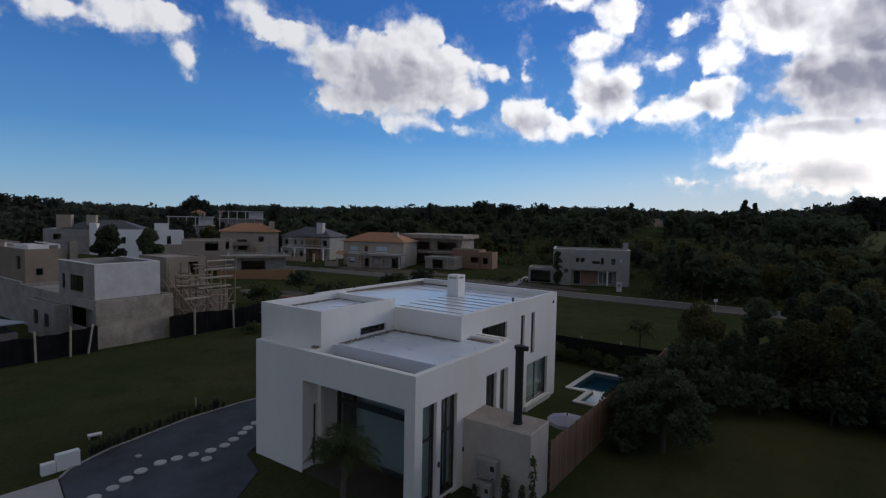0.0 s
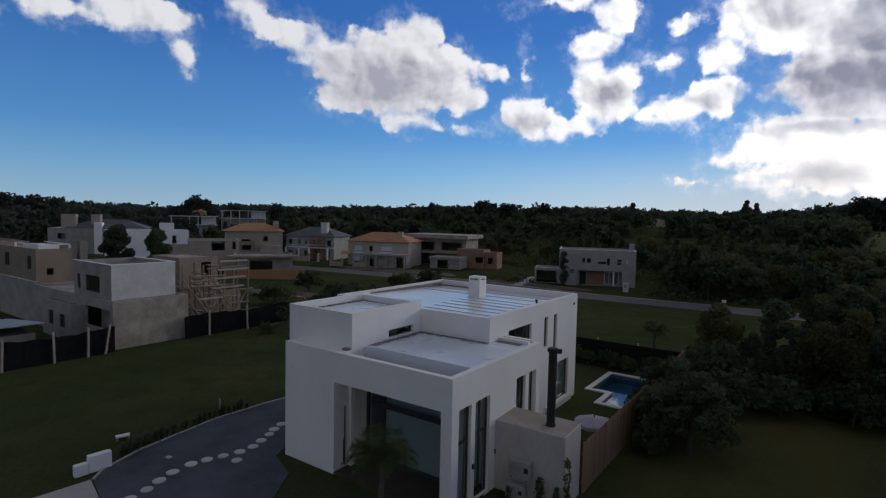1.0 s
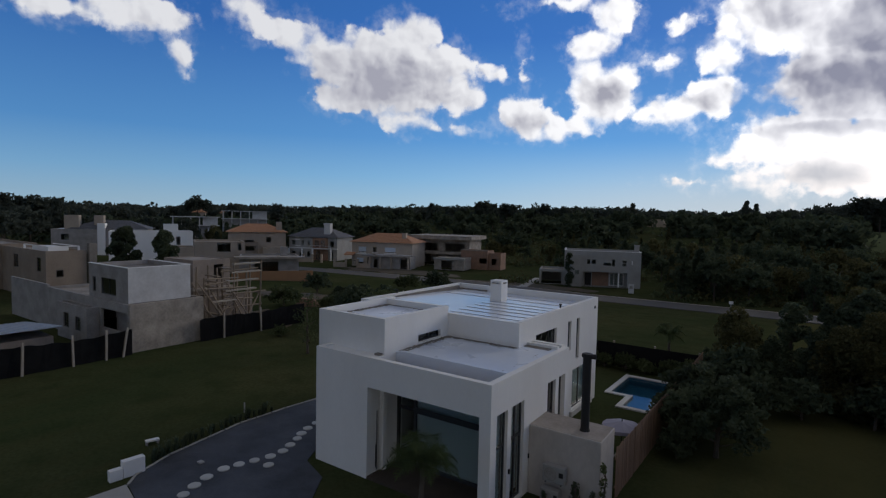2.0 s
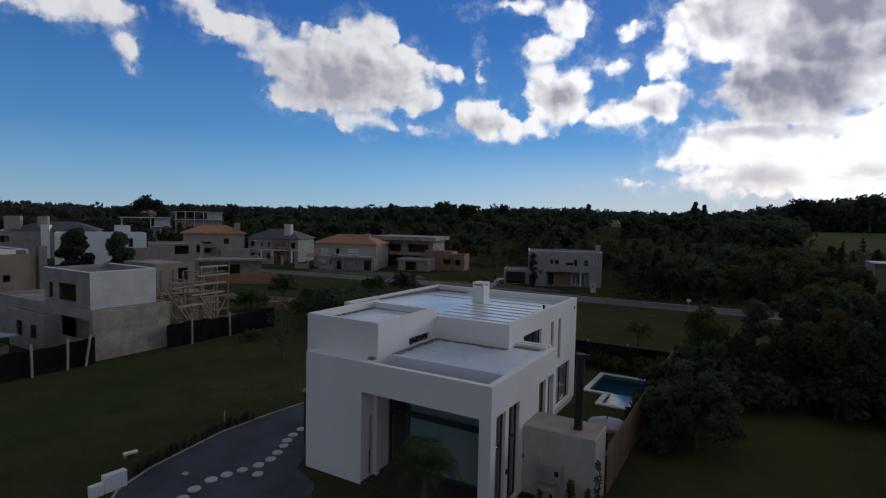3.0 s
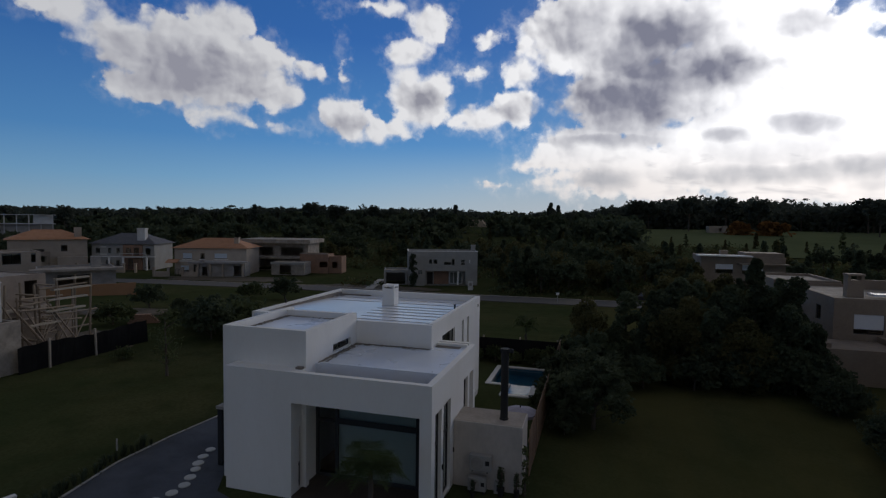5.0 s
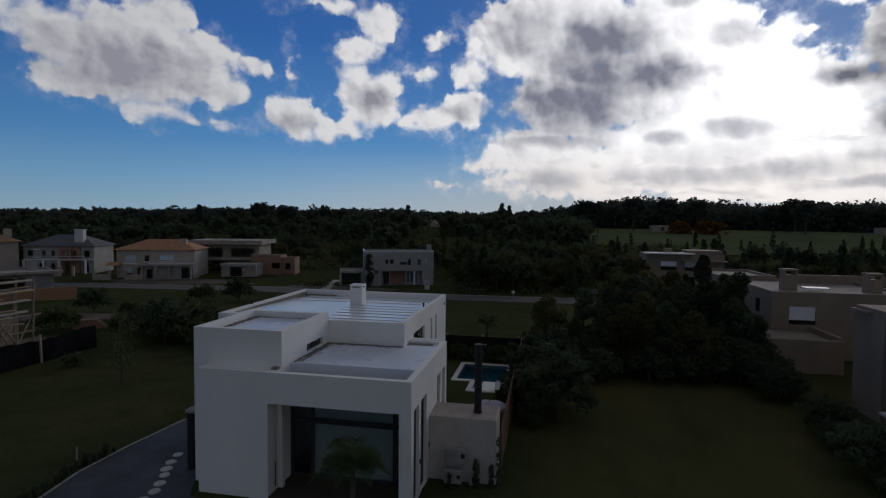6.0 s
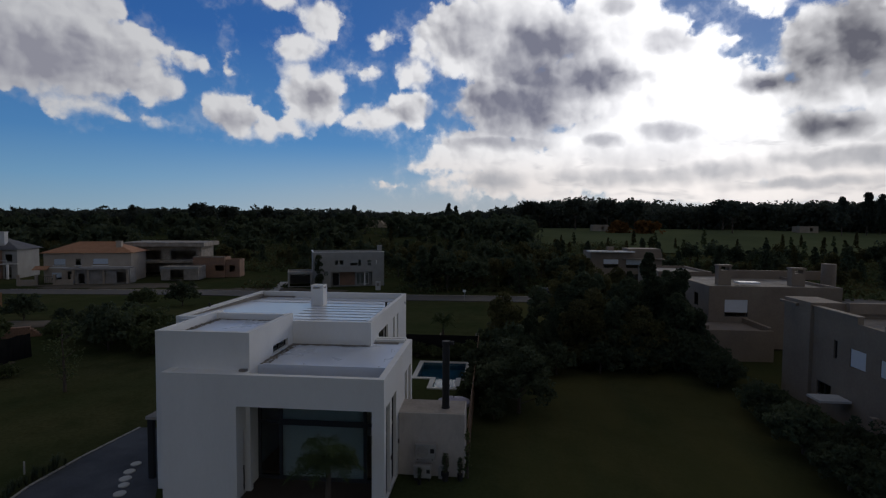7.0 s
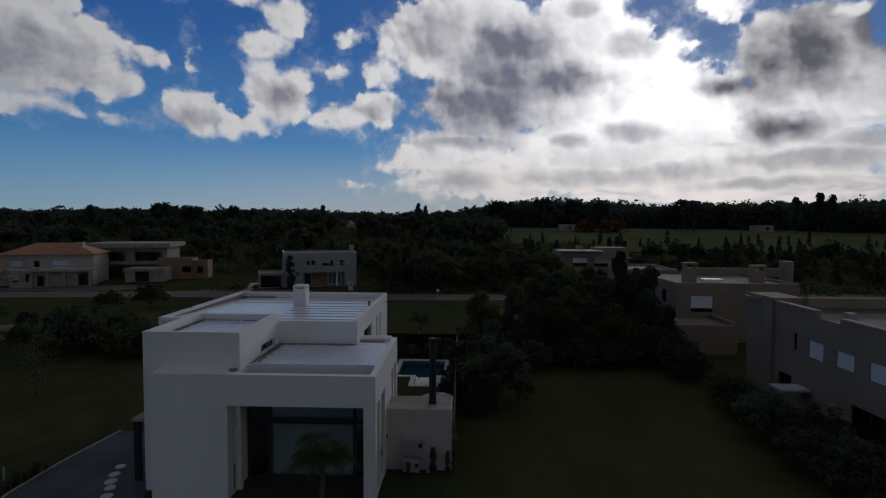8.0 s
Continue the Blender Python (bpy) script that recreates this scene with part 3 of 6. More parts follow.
def strip(name, pts, width, mat, lift, thick, label, category):
    """A band along a line on the land, with a kerb's thickness."""
    bm = bmesh.new()
    rows = []
    fine = []
    for (xa, ya), (xb, yb) in zip(pts, pts[1:]):
        n = max(1, int(math.hypot(xb - xa, yb - ya) / 5))
        fine += [(xa + (xb - xa) * i / n, ya + (yb - ya) * i / n) for i in range(n)]
    fine.append(pts[-1])
    for i, (x, y) in enumerate(fine):
        xa, ya = fine[max(0, i - 1)]
        xb, yb = fine[min(len(fine) - 1, i + 1)]
        d = Vector((xb - xa, yb - ya)).normalized()
        nx, ny = -d.y * width / 2, d.x * width / 2
        z = ground_z(x, y) + lift
        rows.append([bm.verts.new(p) for p in ((x + nx, y + ny, z - thick), (x + nx, y + ny, z), (x - nx, y - ny, z), (x - nx, y - ny, z - thick))])
    for a, b in zip(rows, rows[1:]):
        for k in range(3):
            bm.faces.new((a[k], b[k], b[k + 1], a[k + 1]))
    ob = part(name, bm, mat)
    return tagged(ob, label, category, kind="structure")


strip("road", [(-260, 18), (-120, 52), (-80, 64), (-45, 68.5), (-20, 66.5), (10, 68), (60, 73), (220, 96)], 5.6, ROAD, 0.10, 0.4, "grey asphalt street past the far houses", "road")
def earth_patch(x, y, rx, ry, deg, seed):
    """A trodden patch of bare earth with a ragged rim, a hand's breadth at most above the grass."""
    rnd = random.Random(seed)
    bm = bmesh.new()
    rings = []
    n = 36
    wob = [rnd.uniform(0.75, 1.15) for i in range(n)]
    for f, up in ((1.0, -0.03), (0.93, 0.03), (0.5, 0.06)):
        ring = []
        for i in range(n):
            t = 2 * math.pi * i / n
            u, v = rx * f * wob[i] * math.cos(t), ry * f * wob[i] * math.sin(t)
            d = math.radians(deg)
            px, py = x + u * math.cos(d) - v * math.sin(d), y + u * math.sin(d) + v * math.cos(d)
            ring.append(bm.verts.new((px, py, ground_z(px, py) + up)))
        rings.append(ring)
    for p, q in zip(rings, rings[1:]):
        for i in range(n):
            bm.faces.new((p[i], p[(i + 1) % n], q[(i + 1) % n], q[i]))
    bm.faces.new(rings[-1])
    tagged(part("earth_patch", bm, DIRT), "bare trodden brown earth patch", "earth", kind="structure")


for row in ((-37, 15, 6, 7, 0, 1), (-45, 30, 7, 3, 20, 2), (-66, 76, 16, 4.5, 10, 4), (-34, 74.5, 12, 3, 0, 5)):
    earth_patch(*row)
strip("pavement", [(-34, 70), (-38, 86)], 1.6, PAVE, 0.14, 0.4, "pale concrete path to a house", "path")
strip("kerb", [(-80, 67.2), (-45, 71.7), (-20, 69.7), (10, 71.2), (60, 76.2)], 0.3, CONCRETE, 0.18, 0.4, "concrete kerb along the street", "kerb")


def build_drive():
    """The dark slate drive, its kerb line and the stepping stones."""
    outline = [(-13.9, 6.5), (-14.25, 3.0), (-14.3, 0.3), (-13.6, -3.6), (-12.9, -5.3), (-12.35, -5.85), (-10.55, -6.3), (-9.7, -9.0), (-5.0, -9.0), (-5.9, -2.6), (-7.0, -1.0), (-8.6, -0.4), (-9.25, 0.8), (-9.3, 6.5)]
    bm = bmesh.new()
    top = [bm.verts.new((x, y, 0.035)) for x, y in outline]
    low = [bm.verts.new((x, y, -0.1)) for x, y in outline]
    bm.faces.new(top)
    for i in range(len(top)):
        j = (i + 1) % len(top)
        bm.faces.new((top[i], low[i], low[j], top[j]))
    bmesh.ops.recalc_face_normals(bm, faces=bm.faces[:])
    tagged(part("driveway", bm, DRIVE), "dark blue-grey slate gravel driveway", "driveway", kind="structure")
    bm = bmesh.new()
    edge = outline[:6]
    for (xa, ya), (xb, yb) in zip(edge, edge[1:]):
        n = max(1, int(math.hypot(xb - xa, yb - ya) / 0.9))
        for i in range(n):
            a, b = i / n + 0.01, (i + 1) / n - 0.01
            p, q = (xa + (xb - xa) * a, ya + (yb - ya) * a), (xa + (xb - xa) * b, ya + (yb - ya) * b)
            v = box(bm, 0, 1, -0.05, 0.05, -0.05, 0.075)
            d = Vector((q[0] - p[0], q[1] - p[1], 0))
            nrm = Vector((-d.y, d.x, 0)).normalized()
            for vv in v:
                vv.co = Vector((p[0], p[1], 0)) + d * vv.co.x + nrm * vv.co.y + Vector((0, 0, vv.co.z))
    tagged(part("edging", bm, PAVE), "low concrete edging along the driveway", "edging", kind="structure")
    # concrete apron towards the street in front
    bm = bmesh.new()
    plan = ((-12.75, -10.5), (-9.2, -10.5), (-10.6, -6.33), (-12.4, -5.9))
    low, top = ([bm.verts.new((x, y, z)) for x, y in plan] for z in (-0.1, 0.05))
    bm.faces.new(top), bm.faces.new(low[::-1])
    for i in range(4):
        bm.faces.new((low[i], low[(i + 1) % 4], top[(i + 1) % 4], top[i]))
    tagged(part("apron", bm, PAVE), "pale concrete apron at the driveway", "apron", kind="structure")


build_drive()


def stepping_stones():
    rnd = random.Random(5)
    spots = [(-11.2, 1.9), (-10.95, 1.3), (-10.65, 0.8), (-10.35, 0.15), (-10.1, -0.45), (-10.1, -1.1), (-9.5, -1.65), (-10.3, -1.75), (-10.5, -2.35), (-10.65, -2.95),
             (-10.55, -3.75), (-10.3, -4.4), (-10.0, -5.0), (-9.8, -5.7), (-9.6, -6.4), (-11.4, 2.6)]
    for x, y in spots:
        bm = bmesh.new()
        n, r = 18, 0.222 + rnd.uniform(-0.015, 0.02)
        ph = rnd.uniform(0, 6)
        rings = []
        for z, s in ((0.02, 1.0), (0.068, 1.0), (0.078, 0.95)):
            rings.append([bm.verts.new((r * s * math.cos(2 * math.pi * i / n) * (1 + 0.03 * math.sin(3 * i + ph)), r * s * math.sin(2 * math.pi * i / n), z)) for i in range(n)])
        for a, b in zip(rings, rings[1:]):
            for i in range(n):
                bm.faces.new((a[i], a[(i + 1) % n], b[(i + 1) % n], b[i]))
        bm.faces.new(rings[-1])
        ob = part("stepping_stone", bm, STONE)
        ob.matrix_basis = pose(x, y, 0.0, 0, 0, rnd.uniform(0, 90))
        tagged(ob, "round pale concrete stepping stone on dark gravel", "stepping stone", "stepping stones on the driveway")


stepping_stones()


# ---- the white house ----
def loose_dirt(parent, x0, x1, y0, y1, z, n, seed, size=0.05):
    """Small lumps of dirt and leaves gathered along an edge."""
    rnd = random.Random(seed)
    bm = bmesh.new()
    for i in range(n):
        x, y, s = rnd.uniform(x0, x1), rnd.uniform(y0, y1), size * rnd.uniform(0.3, 1.3)
        ring = [bm.verts.new((x + s * math.cos(k * 1.257 + i) * rnd.uniform(0.6, 1.4), y + s * math.sin(k * 1.257 + i) * rnd.uniform(0.6, 1.4), z)) for k in range(5)]
        top = bm.verts.new((x, y, z + s * rnd.uniform(0.3, 0.7)))
        for k in range(5):
            bm.faces.new((ring[k], ring[(k + 1) % 5], top))
    return tagged(part("roof_dirt", bm, GRIME, parent, "loose dark dirt along the roof edge"), "loose dark dirt along the roof edge", kind="stuff")


def main_house():
    h = thing("modern_house", "two-storey white plastered cubic house with flat roofs", "house")
    # front block
    bm = bmesh.new()
    wall(bm, "y", 0.0, 0.25, -8.5, 0.0, 0.0, 4.89, [(-5.57, -0.45, -1, 3.7)])
    wall(bm, "x", -0.25, 0.25, 0.25, 6.77, 0.0, 4.89, [(0.42, 1.22, 0.12, 3.72), (1.5, 2.5, 0.12, 3.72), (4.6, 6.42, 0.12, 3.82)])
    wall(bm, "x", -8.5, 0.25, 0.25, 0.78, 0.0, 4.89)
    part("front_wall", bm, PLASTER, h, "smooth white plaster", 0.003)
    bm = bmesh.new()
    wall(bm, "y", 6.52, 0.25, -1.69, -0.25, 0.0, 4.97, [(-1.5, -0.45, 0.1, 2.3)])
    box(bm, -1.69, -0.25, 6.05, 6.25, 4.86, 4.99)
    part("rear_return", bm, PLASTER, h)
    # porch: entrance wall with the door recess, soffit, floor
    bm = bmesh.new()
    wall(bm, "x", -5.82, 0.25, 0.25, 2.2, 0.0, 3.7, [(0.56, 0.94, 0.05, 2.6)])
    part("porch_wall", bm, PLASTER, h, "white plaster beside the entrance")
    part("porch_soffit", boxes((-5.82, -0.25, 0.25, 2.2, 3.7, 3.95)), PLASTER, h)
    part("porch_floor", boxes((-5.57, 0.0, 0.0, 2.2, -0.05, 0.1)), SOIL, h, "dark earth-coloured porch floor")
    door = part("door", boxes((-5.78, -5.72, 0.57, 0.93, 0.06, 2.59)), ALU, h, "narrow dark entrance door")
    bm = bmesh.new()
    beam(bm, (-5.53, 0.5, 0.3), (-5.53, 0.5, 1.25), 0.02, 8)
    box(bm, -5.57, -5.53, 0.49, 0.51, 0.45, 0.48), box(bm, -5.57, -5.53, 0.49, 0.51, 1.1, 1.13)
    part("door_handle", bm, STEEL_BLACK, door, "long black bar handle")
    # tall glazing of the living room
    window(h, "y", 1.85, -5.57, -0.25, 0.1, 3.7, (-4.62, -1.15), (2.45,), 0.12, 0.1)
    part("curtain", boxes((-4.7, -1.1, 2.06, 2.09, 0.15, 3.6)), CURTAIN, h, "pale green-grey drawn curtain")
    bm = boxes((-4.56, -1.21, 1.82, 1.85, 2.36, 2.6))
    part("blind_box", bm, ALU, h)
    window(h, "x", -0.12, 0.42, 1.22, 0.12, 3.72, (), (2.45,), 0.07, 0.07, inward=-1, blind=(CURTAIN, 0.3))
    window(h, "x", -0.12, 1.5, 2.5, 0.12, 3.72, (2.0,), (2.45,), 0.07, 0.07, inward=-1, blind=(CURTAIN, 0.3))
    window(h, "x", -0.14, 4.6, 5.45, 0.12, 3.82, (), (2.45,), 0.07, 0.07, inward=-1)
    part("window_pier", boxes((-0.24, -0.03, 5.47, 5.78, 0.12, 3.82)), PLASTER, h)
    window(h, "x", -0.2, 5.8, 6.42, 0.12, 3.82, (), (), 0.05, 0.05, inward=-1, blind=(CURTAIN, 0.2))
    for y in (1.36, 2.95):
        part("wall_lamp", boxes((0.0, 0.05, y - 0.035, y + 0.035, 1.35, 1.52)), STEEL_BLACK, h, "small black outdoor wall lamp")
    # drain slot behind the front parapet, terrace slab and its dirty edges
    part("parapet_ledge", boxes((-8.25, -5.39, 0.25, 0.775, 4.5, 4.84)), PLASTER, h)
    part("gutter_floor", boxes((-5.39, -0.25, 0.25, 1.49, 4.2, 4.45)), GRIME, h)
    bm = boxes((-5.39, -0.26, 1.49, 6.05, 3.95, 4.86))
    box(bm, -5.2, -0.26, 1.49, 1.62, 4.86, 4.912)
    part("terrace_roof", bm, TERRACE, h, "pale grey painted roof membrane, sky blue mixed into its colour")
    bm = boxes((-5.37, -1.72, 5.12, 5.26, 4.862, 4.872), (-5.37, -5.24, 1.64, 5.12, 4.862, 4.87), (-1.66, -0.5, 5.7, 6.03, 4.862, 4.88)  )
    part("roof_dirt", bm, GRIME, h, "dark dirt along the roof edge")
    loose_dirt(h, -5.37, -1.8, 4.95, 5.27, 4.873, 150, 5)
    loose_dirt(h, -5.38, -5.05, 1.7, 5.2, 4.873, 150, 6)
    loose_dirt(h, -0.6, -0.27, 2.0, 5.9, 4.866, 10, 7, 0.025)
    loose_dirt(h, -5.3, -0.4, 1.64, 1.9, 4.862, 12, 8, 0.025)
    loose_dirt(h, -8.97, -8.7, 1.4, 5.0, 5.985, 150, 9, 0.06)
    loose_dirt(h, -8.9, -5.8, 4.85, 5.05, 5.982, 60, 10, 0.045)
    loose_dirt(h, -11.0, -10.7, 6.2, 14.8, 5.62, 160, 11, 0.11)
    part("drain_brick", boxes((-5.72, -5.45, 0.55, 0.74, 4.84, 4.92)), GRIME, h, "loose brown brick at the drain")
    # raised front left block
    bm = bmesh.new()
    wall(bm, "y", 0.775, 0.22, -9.2, -5.39, 0.0, 6.3)
    wall(bm, "x", -9.2, 0.22, 0.995, 5.69, 0.0, 6.3)
    wall(bm, "x", -5.61, 0.22, 0.995, 5.28, 3.95, 6.3, [(3.0, 4.68, 4.95, 5.28)])
    wall(bm, "y", 5.06, 0.22, -8.98, -5.61, 5.5, 6.26)
    part("upper_wall", bm, PLASTER, h, "smooth white plaster", 0.003)
    part("upper_roof", boxes((-8.98, -5.61, 0.995, 5.06, 5.7, 5.98)), TERRACE, h, "pale grey painted roof membrane, sky blue mixed into its colour")
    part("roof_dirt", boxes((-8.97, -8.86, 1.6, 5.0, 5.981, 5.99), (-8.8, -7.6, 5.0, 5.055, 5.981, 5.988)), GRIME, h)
    window(h, "x", -5.52, 3.0, 4.68, 4.95, 5.28, (3.84,), (), 0.05, 0.06, inward=-1)
    # rear block
    openings = [(7.0, 9.37, 4.3, 5.12), (10.85, 11.3, 3.6, 5.16), (12.05, 12.5, 2.95, 5.16), (11.65, 14.25, 0.3, 2.45)]
    for row in (("y", 5.28, 0.22, -5.39, -1.69, 3.95, 5.93), ("x", -1.91, 0.22, 5.5, 15.12, 0.0, 5.95, openings), ("y", 15.12, 0.22, -11.39, -1.69, 0.0, 5.95),
                ("x", -11.39, 0.22, 5.91, 15.12, 0.0, 5.95), ("y", 5.69, 0.22, -11.39, -8.98, 0.0, 5.95)):
        bm = bmesh.new()
        wall(bm, *row)
        part("rear_wall", bm, PLASTER, h, "smooth white plaster", 0.003)
    window(h, "x", -1.80, 7.0, 9.37, 4.3, 5.12, (7.8, 8.6), (), 0.06, 0.07, inward=-1)
    window(h, "x", -1.80, 10.85, 11.3, 3.6, 5.16, (), (), 0.04, 0.06, inward=-1, blind=(LIMEWASH, 3.64))
    window(h, "x", -1.80, 12.05, 12.5, 2.95, 5.16, (), (3.7,), 0.04, 0.06, inward=-1, blind=(LIMEWASH, 3.0))
    window(h, "x", -1.82, 11.65, 14.25, 0.3, 2.45, (12.9,), (), 0.07, 0.07, inward=-1, blind=(CURTAIN, 0.4))
    part("door_sill", boxes((-1.69, -1.55, 11.4, 14.5, -0.02, 0.27)), COPING, h, "white raised door step")
    # sheet roof falling to the rear, with standing seams
    bm = bmesh.new()
    ya, yb, za, zb = 5.52, 15.1, 5.86, 5.6
    x0, x1 = -11.15, -1.93
    v = box(bm, x0, x1, ya, yb, 5.3, 5.6)
    for p in v:
        if p.co.z > 5.5:
            p.co.z = za if p.co.y < 10 else zb
    part("sheet_roof", bm, SHEET, h, "glossy pale grey coated sheet roof")
    for i in range(8):
        y = 6.2 + (i * 0.95 if i < 6 else 4.75 + (i - 5) * 1.4)
        z = za + (zb - za) * (y - ya) / (yb - ya)
        a, b = (-5.9 - 0.12 * i if i < 6 else -10.6), -2.1
        bm = bmesh.new()
        box(bm, a, b, y - 0.014, y + 0.014, z - 0.02, z + 0.02)
        part("roof_seam", bm, SEAM, h, "dull grey standing seam")
    bm = boxes((-11.15, -10.98, 6.2, 14.8, 5.62, 5.83), (-11.1, -9.0, 14.9, 15.1, 5.6, 5.66))
    part("roof_dirt", bm, GRIME, h)
    # roof chimney with slotted cap
    bm = bmesh.new()
    wall(bm, "y", 11.28, 0.06, -6.6, -5.88, 5.5, 6.88, [(-6.5, -6.0, 6.68, 6.77)])
    wall(bm, "y", 11.94, 0.06, -6.6, -5.88, 5.5, 6.88, [(-6.5, -6.0, 6.68, 6.77)])
    wall(bm, "x", -6.6, 0.06, 11.34, 11.94, 5.5, 6.88)
    wall(bm, "x", -5.94, 0.06, 11.34, 11.94, 5.5, 6.88, [(11.42, 11.86, 6.68, 6.77)])
    box(bm, -6.54, -5.94, 11.34, 11.94, 6.82, 6.86)
    chim = part("chimney", bm, PLASTER, h, "white plastered roof chimney with slots")
    part("chimney_core", boxes((-6.5, -5.98, 11.38, 11.9, 5.5, 6.6)), GRIME, chim)
    bm = bmesh.new()
    beam(bm, (-2.05, 10.6, 5.7), (-2.05, 10.6, 6.05), 0.05, 10)
    beam(bm, (-2.05, 10.6, 6.05), (-2.05, 10.6, 6.09), 0.08, 10)
    part("vent_pipe", bm, STEEL_BLACK, h)
    bm = bmesh.new()
    beam(bm, (-11.28, 8.6, 5.9), (-11.28, 8.6, 6.15), 0.05, 10)
    part("vent_pipe", bm, STEEL_BLACK, h)
    part("overflow_spout", boxes((-1.69, -1.66, 14.75, 14.9, 5.35, 5.5)), STEEL_BLACK, h)
    # floors and inner walls behind the glass
    bm = boxes((-8.2, -0.3, 2.5, 6.5, -0.05, 0.1), (-11.1, -1.95, 6.5, 15.1, -0.05, 0.25), (-11.1, -1.95, 6.0, 15.1, 2.75, 2.9))
    part("inner_floor", bm, WOOD, h)
    bm = boxes((-8.2, -0.3, 6.3, 6.5, 0.1, 3.9), (-6.2, -6.0, 2.5, 6.3, 0.1, 3.9), (-7.0, -6.8, 6.0, 15.0, 0.3, 5.3), (-7.0, -2.0, 9.6, 9.75, 2.9, 5.3), (-7, -2.0, 10.4, 10.6, 0.3, 2.7))
    part("inner_wall", bm, INNER, h)
    bm = boxes((-5.5, -4.5, 4.0, 5.2, 0.1, 0.9), (-3.4, -1.2, 4.6, 5.5, 0.1, 0.55))
    part("inner_furniture", bm, RENDER_GREY, h)
    # dark steel pergola beside the entrance on the drive
    g = thing("pergola", "dark steel carport frame with flat canopy", "pergola")
    for y in (1.55, 5.2):
        part("post", boxes((-10.06, -9.84, y - 0.1, y + 0.1, 0.0, 2.5)), STEEL_BLACK, g)
    part("canopy", boxes((-10.1, -9.22, 1.4, 5.35, 2.5, 2.62)), RENDER_GREY, g, "flat grey canopy")


main_house()


def barbecue():
    g = thing("barbecue_enclosure", "white plastered barbecue enclosure with black flue", "barbecue")
    bm = boxes((0.012, 2.78, 2.95, 4.47, 0.0, 2.66))
    for v in bm.verts:
        if v.co.z > 1 and v.co.y > 4:
            v.co.z += 0.06
    part("body", bm, WEATHERED, g, "weathered pale plaster", 0.03)
    bm = boxes((0.05, 2.74, 2.99, 4.43, 2.6, 2.668))
    for v in bm.verts:
        if v.co.z > 2.65 and v.co.y > 4:
            v.co.z += 0.06
    part("top_slab", bm, TOPCOAT, g, "brown weathered top")
    bm = bmesh.new()
    beam(bm, (1.93, 3.62, 2.6), (1.93, 3.62, 5.45), 0.155, 20)
    beam(bm, (1.93, 3.62, 5.45), (1.93, 3.62, 5.56), 0.175, 20)
    part("flue", bm, STEEL_BLACK, g, "tall black steel flue")
    bm = bmesh.new()
    beam(bm, (1.74, 3.62, 5.47), (2.24, 3.62, 5.47), 0.085, 14)
    beam(bm, (2.2, 3.62, 5.42), (2.2, 3.62, 5.56), 0.07, 12)
    part("flue_cap", bm, STEEL_BLACK, g)
    bm = bmesh.new()
    beam(bm, (1.93, 3.62, 2.66), (1.93, 3.62, 2.76), 0.2, 20, 0.165)
    part("flashing", bm, STEEL_BLACK, g)
    # things standing along its foot
    a = thing("air_conditioner", "white outdoor air conditioning unit on wall", "air conditioner", "air conditioners")

    def unit(parent, w, hgt, d):
        part("casing", boxes((0, w, 0, d, 0, hgt)), ACWHITE, parent, bevel=0.02)
        bm = bmesh.new()
        cx, cz, r = w * 0.36, hgt * 0.5, hgt * 0.42
        for k in range(4):
            rr = r * (k + 1) / 4
            for i in range(20):
                p = [(cx + rr * math.cos(2 * math.pi * q / 20), -0.012, cz + rr * math.sin(2 * math.pi * q / 20)) for q in (i, i + 1)]
                beam(bm, p[0], p[1], 0.006, 4)
        tagged(part("fan_guard", bm, ACWHITE, parent), kind="stuff")
        bm = bmesh.new()
        n = 20
        ring = [bm.verts.new((cx + r * 0.95 * math.cos(2 * math.pi * i / n), -0.004, cz + r * 0.95 * math.sin(2 * math.pi * i / n))) for i in range(n)]
        back = [bm.verts.new((v.co.x, 0.001, v.co.z)) for v in ring]
        bm.faces.new(ring)
        for i in range(n):
            bm.faces.new((ring[i], ring[(i + 1) % n], back[(i + 1) % n], back[i]))
        part("fan_well", bm, RENDER_GREY, parent)
        part("badge", boxes((w * 0.74, w * 0.93, -0.006, 0.001, hgt * 0.42, hgt * 0.72)), STEEL_BLACK, parent, "dark square panel")
    unit(a, 0.86, 0.62, 0.3)
    for x in (0.1, 0.7):
        part("bracket", boxes((x, x + 0.04, 0.0, 0.33, -0.04, 0.0)), STEEL_BLACK, a)
    a.matrix_basis = pose(0.75, 2.62, 0.85)
    b = thing("air_conditioner", "white outdoor air conditioning unit on the ground", "air conditioner", "air conditioners")
    unit(b, 0.72, 0.52, 0.3)
    for x in (0.05, 0.6):
        part("foot", boxes((x, x + 0.07, 0.0, 0.3, -0.1, 0.0)), STEEL_BLACK, b)
    b.matrix_basis = pose(0.72, 2.5, 0.1)
    c = thing("meter_box", "small white utility meter box with dark panel", "meter box")
    part("casing", boxes((1.72, 2.12, 2.72, 2.95, 0.0, 0.48)), ACWHITE, c, bevel=0.015)
    part("panel", boxes((1.84, 2.02, 2.713, 2.721, 0.12, 0.36)), STEEL_BLACK, c)


barbecue()


